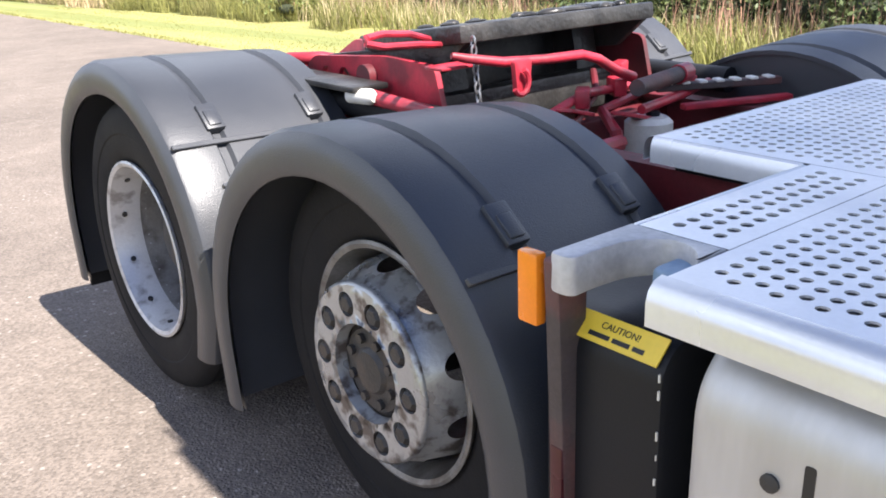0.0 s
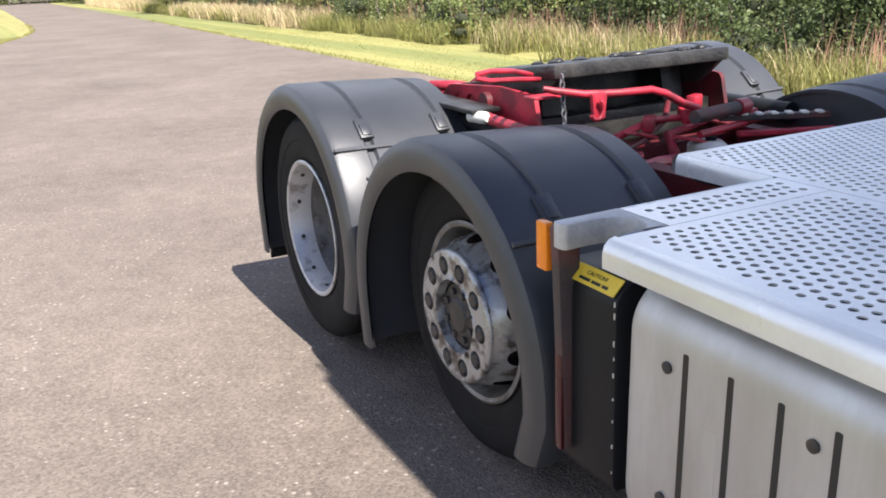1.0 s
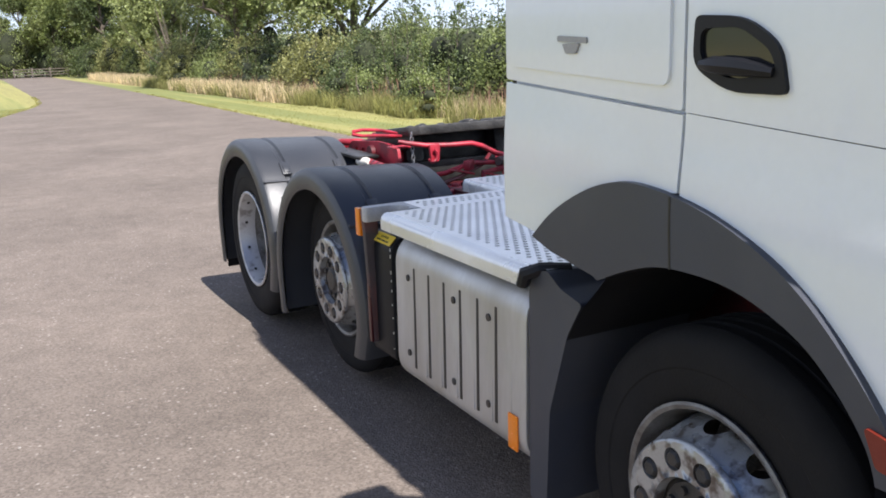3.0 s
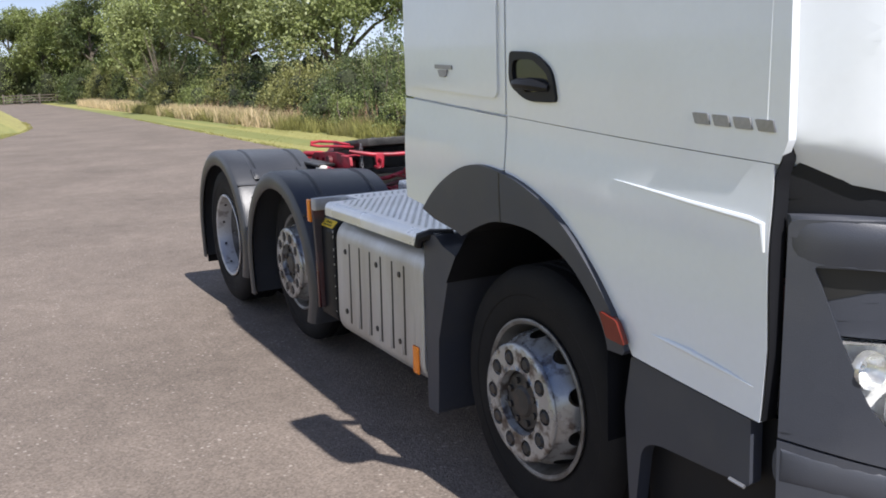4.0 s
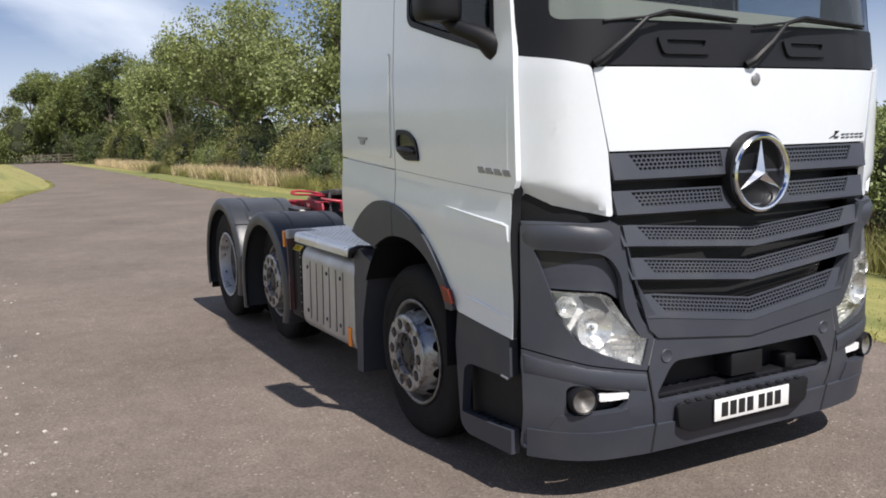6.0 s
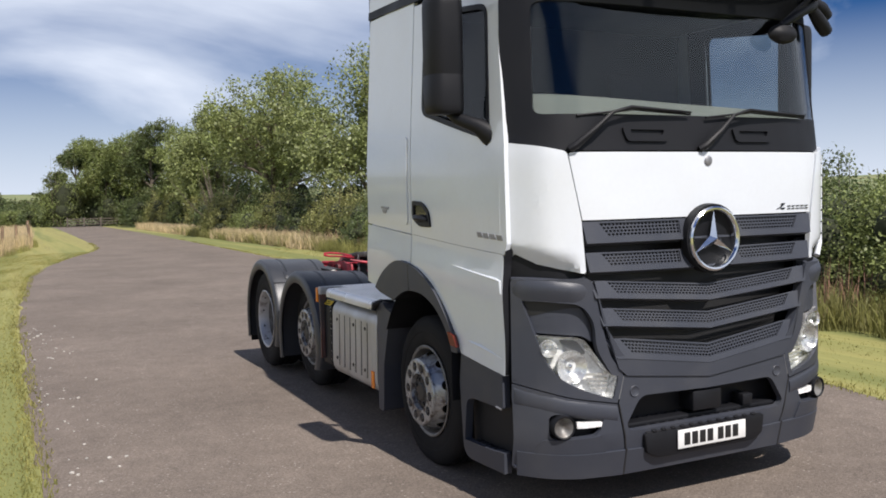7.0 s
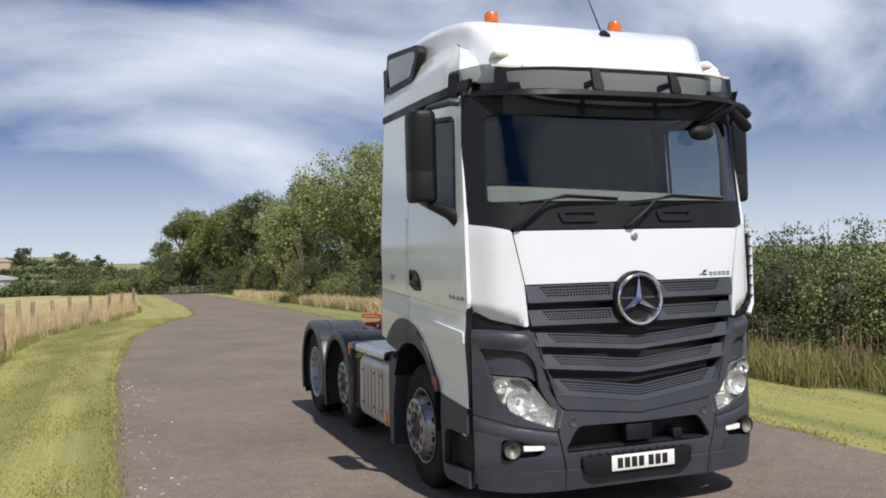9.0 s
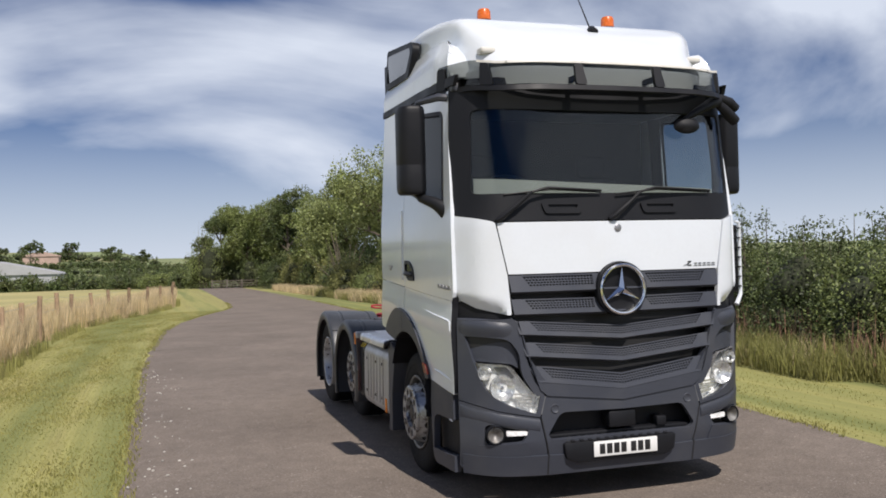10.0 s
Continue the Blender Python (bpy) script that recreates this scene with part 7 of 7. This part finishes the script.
def bush(x, y, w, d, h, n_leaves, leaf, material, seed=1, label="dense green hedge bush", stems=5):
    rnd = random.Random(seed)
    x = lay(x, y)
    z0 = height(x, y)
    b = empty("bush", None, (x, y, z0 - 0.03))
    blobs = []
    for q in range(9):
        px, py = rnd.uniform(-0.75, 0.75) * w / 2, rnd.uniform(-0.85, 0.85) * d / 2
        top = h * rnd.uniform(0.62, 1.0)
        rx, ry, rz = w * rnd.uniform(0.22, 0.36), d * rnd.uniform(0.18, 0.30), top * rnd.uniform(0.30, 0.5)
        blobs.append((px, py, max(top - rz, rz * 0.7), rx, ry, rz))
        blobs.append((px * 1.1, py, h * 0.25, rx * 1.1, ry * 1.1, h * 0.3))
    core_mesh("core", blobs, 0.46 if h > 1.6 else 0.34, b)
    bm = bmesh.new()
    for q in range(stems):
        p = Vector((rnd.uniform(-0.4, 0.4) * w, rnd.uniform(-0.4, 0.4) * d, 0))
        e = p + Vector((rnd.uniform(-0.3, 0.3), rnd.uniform(-0.3, 0.3), h * rnd.uniform(0.95, 1.2)))
        tube(bm, [p, p.lerp(e, 0.6) + Vector((rnd.uniform(-0.1, 0.1), rnd.uniform(-0.1, 0.1), 0)), e], [0.03, 0.016, 0.005], 5)
        for t in np.linspace(0.75, 1.0, 4):
            c = p.lerp(e, t)
            blobs.append((c.x, c.y, c.z, 0.16, 0.16, 0.16))
    tagged(part("stem", bm, M_BARK, b), kind="stuff")
    pts = blob_points(blobs, n_leaves, 0.7)
    from_arrays("foliage", *[q.tolist() for q in leaves(pts, leaf)], material, b)
    return tagged(b, label, "bush", "roadside hedge")


def blades(name, xy, hmin, hmax, width, material, label, lean=0.25, base_z=-0.02):
    k = len(xy)
    h = RNG.uniform(hmin, hmax, size=k)
    ang = RNG.uniform(0, 2 * np.pi, size=k)
    ca, sa = np.cos(ang), np.sin(ang)
    ln = RNG.uniform(0.05, lean, size=k) * h
    w = width * RNG.uniform(0.6, 1.4, size=k)
    x, y = xy[:, 0], xy[:, 1]
    b = RNG.uniform(0, 2 * np.pi, size=k)
    wx, wy = np.cos(b) * w / 2, np.sin(b) * w / 2
    z = base_z + np.array([rise(v) for v in y])
    v = np.stack([np.stack([x - wx, y - wy, z], 1), np.stack([x + wx, y + wy, z], 1),
                  np.stack([x + wx * 0.8 + ca * ln * 0.4, y + wy * 0.8 + sa * ln * 0.4, z + h * 0.6], 1), np.stack([x - wx * 0.8 + ca * ln * 0.4, y - wy * 0.8 + sa * ln * 0.4, z + h * 0.6], 1),
                  np.stack([x + ca * ln, y + sa * ln, z + h], 1)], 1).reshape(-1, 3)
    i = np.arange(k) * 5
    f = [q for a in i.tolist() for q in ((a, a + 1, a + 2, a + 3), (a + 3, a + 2, a + 4))]
    ob = from_arrays(name, v.tolist(), f, material)
    return tagged(ob, label, "grass", kind="stuff")


def strip_points(k, y0, y1, near, far, clump=0.0, power=1.0):
    """Points between the curves near(y) and far(y), thicker where the camera passes."""
    y = y0 + (y1 - y0) * RNG.uniform(0, 1, size=k) ** power
    n, f = np.array([near(v) for v in y]), np.array([far(v) for v in y])
    x = n + (f - n) * RNG.uniform(0, 1, size=k)
    p = np.stack([x, y], 1)
    if clump:
        keep = np.array([noise.noise(Vector((a * 0.7, b * 0.7, 2.0))) > -clump for a, b in p])
        p = p[keep]
    return p


TALL_Y = [-40, 2, 5, 12, 20, 38, 75, 100]
TALL_X = [5.2, 5.28, 5.4, 6.1, 6.75, 6.6, 7.2, 7.6]


def tall_edge(y):
    return float(np.interp(y, TALL_Y, TALL_X))


blades("tall_green_grass", strip_points(70000, -14, 60, lambda y: tall_edge(y) - 0.1, lambda y: tall_edge(y) + 1.3, 0.3, 1.3), 0.14, 0.60, 0.014, M_BLADE, "tall rough green grass in front of the hedge", 0.7)
blades("tall_dry_grass", np.concatenate([strip_points(2800, -14, 11, lambda y: tall_edge(y), lambda y: tall_edge(y) + 1.5, -0.02, 1.0), strip_points(1500, 11, 16.5, lambda y: tall_edge(y), lambda y: tall_edge(y) + 1.6, 0.2, 1.0) , strip_points(700, 16, 26, lambda y: tall_edge(y) + 0.4, lambda y: tall_edge(y) + 1.6, 0.0, 1.0)]), 0.28, 0.72, 0.010, M_STRAW, "tall dry seeding grass in front of the hedge", 0.6)
blades("far_dry_grass", np.concatenate([strip_points(12000, 26, 44.5, lambda y: tall_edge(y) - 0.1 + 0.4 * noise.noise(Vector((3, y * 0.3, 1))), lambda y: tall_edge(y) + 1.7, 0.35, 1.0), strip_points(11000, 52.5, 79, lambda y: tall_edge(y) - 0.2, lambda y: tall_edge(y) + 1.8, 0.4, 1.0)]), 0.15, 0.72, 0.022, M_STRAW, "pale dry grass patch at the foot of the hedge", 0.6)
blades("fence_grass", strip_points(80000, 2, 62, lambda y: fence_x(y) - 1.6, lambda y: fence_x(y) + 0.16, 0.30, 1.1), 0.35, 1.0, 0.011, M_STRAW, "pale dry grass grown up along the fence")
blades("fence_green_grass", strip_points(12000, 2, 50, lambda y: fence_x(y) - 0.3, lambda y: fence_x(y) + 0.4, 0.15, 1.2), 0.08, 0.34, 0.012, M_BLADE, "green grass tufts at the fence's foot")
blades("mown_blades_near", strip_points(110000, -4, 34, lambda y: fence_x(y) + 0.3, lambda y: left_edge(y) - 0.02, 0.0, 1.3), 0.012, 0.036, 0.009, M_TURF, "short mown grass", 0.9)
blades("edge_tufts", np.concatenate([strip_points(5000, -3, 45, lambda y: left_edge(y) - 0.12, lambda y: left_edge(y) + 0.10, 0.25, 1.4), strip_points(5000, -4, 45, lambda y: right_edge(y) - 0.10, lambda y: right_edge(y) + 0.15, 0.25, 1.4)]), 0.02, 0.07, 0.012, M_TURF, "ragged grass at the edge of the road", 0.8)
blades("right_mown_blades", strip_points(20000, -5, 30, lambda y: right_edge(y) + 0.05, lambda y: tall_edge(y), 0.0, 1.2), 0.012, 0.035, 0.010, M_TURF, "short mown grass", 0.8)

blades("seed_heads", strip_points(5200, -10, 40, lambda y: tall_edge(y) + 0.4, lambda y: tall_edge(y) + 1.8, -0.05, 1.3), 0.5, 0.98, 0.016, M_SEED, "reddish brown seeding docks among the grass", 0.2)

# loose stones along the edge of the road
STONES = []
for q in range(150):
    y = random.uniform(-6.0, 9.0)
    STONES.append((left_edge(y) + abs(random.gauss(0.0, 0.28)) + 0.02, y, random.uniform(0.006, 0.022) * (1.5 if q % 9 == 0 else 1.0)))
bm = bmesh.new()
for x, y, r in STONES:
    m = Matrix.Translation((x, y, rise(y) + r * 0.35)) @ Matrix.Rotation(random.uniform(0, 6.28), 4, "Z") @ Matrix.Diagonal((r, r * random.uniform(0.6, 1.0), r * 0.6, 1))
    bmesh.ops.create_icosphere(bm, subdivisions=1, radius=1.0, matrix=m)
tagged(part("loose_stone", bm, M_STONE, None), "small pale loose stones along the road's edge", "stone", kind="stuff")

# hedge along the right side
k = 0
for y in np.arange(-10, 26, 2.1):
    k += 1
    h = 1.98 + 0.45 * noise.noise(Vector((0, y * 0.21, 5.5))) + (0.05 if y < 8 else 0.0) + (0.5 if 11 < y < 26 else 0.0)
    bush(tall_edge(y) + 2.5 + 0.3 * noise.noise(Vector((2, y, 1))), y, 2.4, 2.9, h, 28000 if y < 10 else 19000, 0.054 if y < 10 else 0.064, (M_LEAFDARK, M_LEAF, M_LEAFDARK)[k % 3], seed=100 + k, stems=5)
for y in np.arange(-9, 14, 3.0):
    k += 1
    bush(tall_edge(y) + 4.7, y, 2.8, 4.0, 2.05 + 0.3 * noise.noise(Vector((1, y * 0.3, 2.0))), 12000, 0.065, (M_LEAF, M_LEAFDARK)[k % 2], seed=100 + k, stems=2)
for x, y, w, d, h in ((8.6, 27.5, 2.6, 3.6, 2.3), (9.0, 31, 2.6, 4.0, 2.0), (8.7, 35, 2.6, 4.4, 2.3), (9.1, 39, 2.8, 4.2, 2.6), (8.6, 43, 2.6, 4.0, 2.2), (7.7, 47.5, 2.4, 4.6, 2.3), (8.2, 51, 2.6, 4.0, 2.9), (9.0, 56, 2.8, 5.0, 2.8), (9.2, 61, 3.0, 5.0, 2.6), (9.4, 67, 3.0, 6.0, 3.0), (9.6, 73, 3.0, 6.0, 3.2), (9.0, 80, 3.2, 6.0, 3.4), (9.0, 87, 3.4, 6.0, 3.4)):
    k += 1
    bush(x, y, w, d, h, 13000 if y < 53 else 9000, 0.085 if y < 53 else 0.12, (M_OLIVE, M_LEAF, M_OLIVE, M_OLIVE, M_LEAFDARK)[k % 5], seed=100 + k, label="rounded olive green bush behind the verge", stems=3)
for y, o, w, d, h in ((8.6, 1.3, 1.3, 2.0, 0.9), (17.6, 0.8, 1.3, 2.2, 1.0), (19.6, 1.1, 1.4, 2.4, 1.3), (21.8, 0.8, 1.4, 2.4, 1.1), (24.2, 0.9, 1.5, 2.6, 1.4)):
    k += 1
    bush(tall_edge(y) + o, y, w, d, h, 6000, 0.06, (M_LEAFDARK, M_LEAF)[k % 2], seed=100 + k, label="low dark bramble at the foot of the hedge", stems=4)
for x, y, w, d, h in ((11.4, 28, 3, 5, 3.3), (11.6, 38, 3, 6, 3.4), (11.2, 46, 3.4, 6, 4.0)):
    k += 1
    bush(x, y, w, d, h, 9000, 0.11, M_LEAFDARK, seed=100 + k, label="dark green bush under the trees", stems=3)

# trees
tagged(tree(10.0, 45.0, 9.6, 4.3, 26000, 0.17, M_LEAFPALE, True, 0.20, 11), "tall pale-leaved ash tree with open crown", "tree", "roadside trees")
tagged(tree(11.6, 33.0, 9.2, 4.4, 34000, 0.155, M_LEAFPALE, True, 0.10, 12), "tall pale-leaved ash tree beside the hedge", "tree", "roadside trees")
for i, (x, y, h, r, m) in enumerate(((12.5, 57, 8.0, 3.6, M_LEAF), (11.0, 66, 8.6, 3.8, M_LEAFPALE), (11.0, 76, 10.4, 3.8, M_LEAF), (9.0, 88, 10.6, 3.8, M_LEAFDARK), (6.2, 104, 9.8, 3.8, M_LEAF), (9.5, 104, 11.4, 4.4, M_LEAF), (3.2, 108, 9.0, 3.2, M_LEAFDARK), (6.0, 112, 10.6, 4.2, M_LEAF))):
    tagged(tree(x, y, h, r * 1.05, 24000, 0.19, m, False, 0.06, 30 + i), "broad green hedgerow tree", "tree", "hedgerow trees")

for i, (x, y, w, d, h) in enumerate(((10, 97, 5, 5, 3.6), (9.0, 102, 5.5, 4, 5.6), (5.4, 104, 5.5, 4, 6.0), (2.2, 105.5, 5.0, 4, 7.4), (-0.8, 113, 4, 4, 2.6), (-4.5, 118, 5, 4, 2.2), (11.5, 70, 4, 7, 4.0), (11.5, 80, 4, 7, 4.2), (11.5, 62, 4, 6, 3.6), (11.5, 52, 4, 6, 3.2), (-8, 124, 6, 4, 2.6))):
    bush(x, y, w, d, h, 11000, 0.17, (M_LEAFDARK, M_LEAF)[i % 2], seed=300 + i, label="dark green thicket at the bend of the lane")

# weathered gate at the bend
gate = empty("field_gate", None, (6.1, 99.5, height(6.1, 99.5)))
tagged(gate, "low weathered wooden rails closing the bend", "gate")
for z in (0.28, 0.56, 0.84):
    bm = bmesh.new()
    box(bm, -3.4, 1.7, -0.03, 0.03, z, z + 0.09, 0.01)
    part("bar", bm, M_PALEWOOD, gate)
for x in (-3.4, -1.7, 0.0, 1.7):
    bm = bmesh.new()
    box(bm, x - 0.07, x + 0.07, -0.06, 0.06, -0.05, 1.05, 0.015)
    part("post", bm, M_PALEWOOD, gate)
# bare grey bush by the road's bend
bare = empty("bare_tree", None, (9.2, 54, height(9.2, 54)))
bm = bmesh.new()
for q in range(34):
    a, e = random.uniform(0, 6.28), random.uniform(0.5, 1.35)
    L = random.uniform(2.5, 4.8)
    d = Vector((math.cos(a) * math.cos(e), math.sin(a) * math.cos(e), math.sin(e)))
    tube(bm, [(0, 0, 0.2), d * L * 0.5, d * L + Vector((0, 0, 0.3))], [0.05, 0.03, 0.008], 5)
part("branches", bm, M_BARK, bare)
tagged(bare, "bare grey branching dead bush", "bush")

# ---- fence ----
fence = empty("fence", None, (0, 0, 0))
tagged(fence, "weathered wooden post and wire fence", "fence")
ys = [3.2, 5.6, 8.4, 11.5, 14.4, 17.6, 20.4, 23.0, 25.6, 28.2, 31.0, 34.0, 37.4, 41.0, 45.0, 49.5, 54.0, 58.0]
tops = []
for i, y in enumerate(ys):
    rnd = random.Random(i)
    x, h = fence_x(y), 1.14 + rnd.uniform(-0.08, 0.12)
    bm = bmesh.new()
    g = rise(y)
    tube(bm, [(x, y, g - 0.1), (x + rnd.uniform(-0.02, 0.02), y, g + h * 0.5), (x + rnd.uniform(-0.05, 0.05), y + rnd.uniform(-0.04, 0.04), g + h)], [0.07, 0.066, 0.06], 8)
    part("post", bm, M_POST, fence)
    tops.append((x, y, g, h))
for f in (0.35, 0.62, 0.9):
    bm = bmesh.new()
    tube(bm, [(x, y, g + h * f) for x, y, g, h in tops], 0.004, 4)
    part("wire", bm, M_WIRE, fence)

# ---- far things ----
k = 0
for x0, x1, y, h, n in ((-80, 2, 138, 1.7, 40), (-120, -12, 236, 2.4, 34), (-110, -45, 300, 2.2, 18), (-160, 30, 345, 2.6, 44), (-70, 60, 400, 2.8, 34), (-220, 120, 470, 4.2, 50)):
    pts = []
    for x in np.linspace(x0, x1, n):
        w = (x1 - x0) / n
        hh = h * random.uniform(0.7, 1.3)
        yy = y + random.uniform(-4, 4)
        pts.append((x, yy, height(x, yy) + hh * 0.4, w * 0.75, 3.0, hh * 0.65))
    p = blob_points(pts, 34000 if y < 200 else 20000, 0.6, floor=-9.0)
    ob = from_arrays("far_hedge", *[q.tolist() for q in leaves(p, 0.24 + y * 0.0013)], M_LEAFDARK)
    tagged(ob, "distant dark green hedgerow", "hedge", kind="stuff")
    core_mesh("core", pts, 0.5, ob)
for i, (x, y, h) in enumerate(((-58, 420, 12), (-44, 450, 10), (-25, 430, 9), (-75, 440, 10), (-12, 455, 8), (-95, 450, 11), (12, 460, 9), (40, 460, 10), (70, 455, 10))):
    tagged(tree(x, y, h, h * 0.45, 4500, 0.5, M_LEAFDARK, False, 0.1, 70 + i), "distant round field tree", "tree", "far trees")


def house(name, x, y, w, d, h, rise, wall, roof_m, label, category):
    e = empty(name, None, (x, y, height(x, y) - 0.3))
    bm = bmesh.new()
    box(bm, -w / 2, w / 2, -d / 2, d / 2, 0, h)
    part("wall", bm, wall, e)
    bm = bmesh.new()
    prism(bm, [(-w / 2 - 0.4, h - 0.1), (w / 2 + 0.4, h - 0.1), (w / 2 + 0.1, h + 0.3), (0, h + rise), (-w / 2 - 0.1, h + 0.3)], lambda u, v, q: (u, -d / 2 - 0.4 + q, v), d + 0.8)
    part("roof", bm, roof_m, e)
    return tagged(e, label, category)


b = house("barn", -37.5, 215, 26, 14, 3.4, 3.0, M_ROOF, M_ROOF, "low grey metal barn far across the field", "barn")
b = house("farmhouse", -54, 440, 15, 10, 4.2, 2.4, M_BRICK, M_BRICK, "distant red brick farm building", "house")
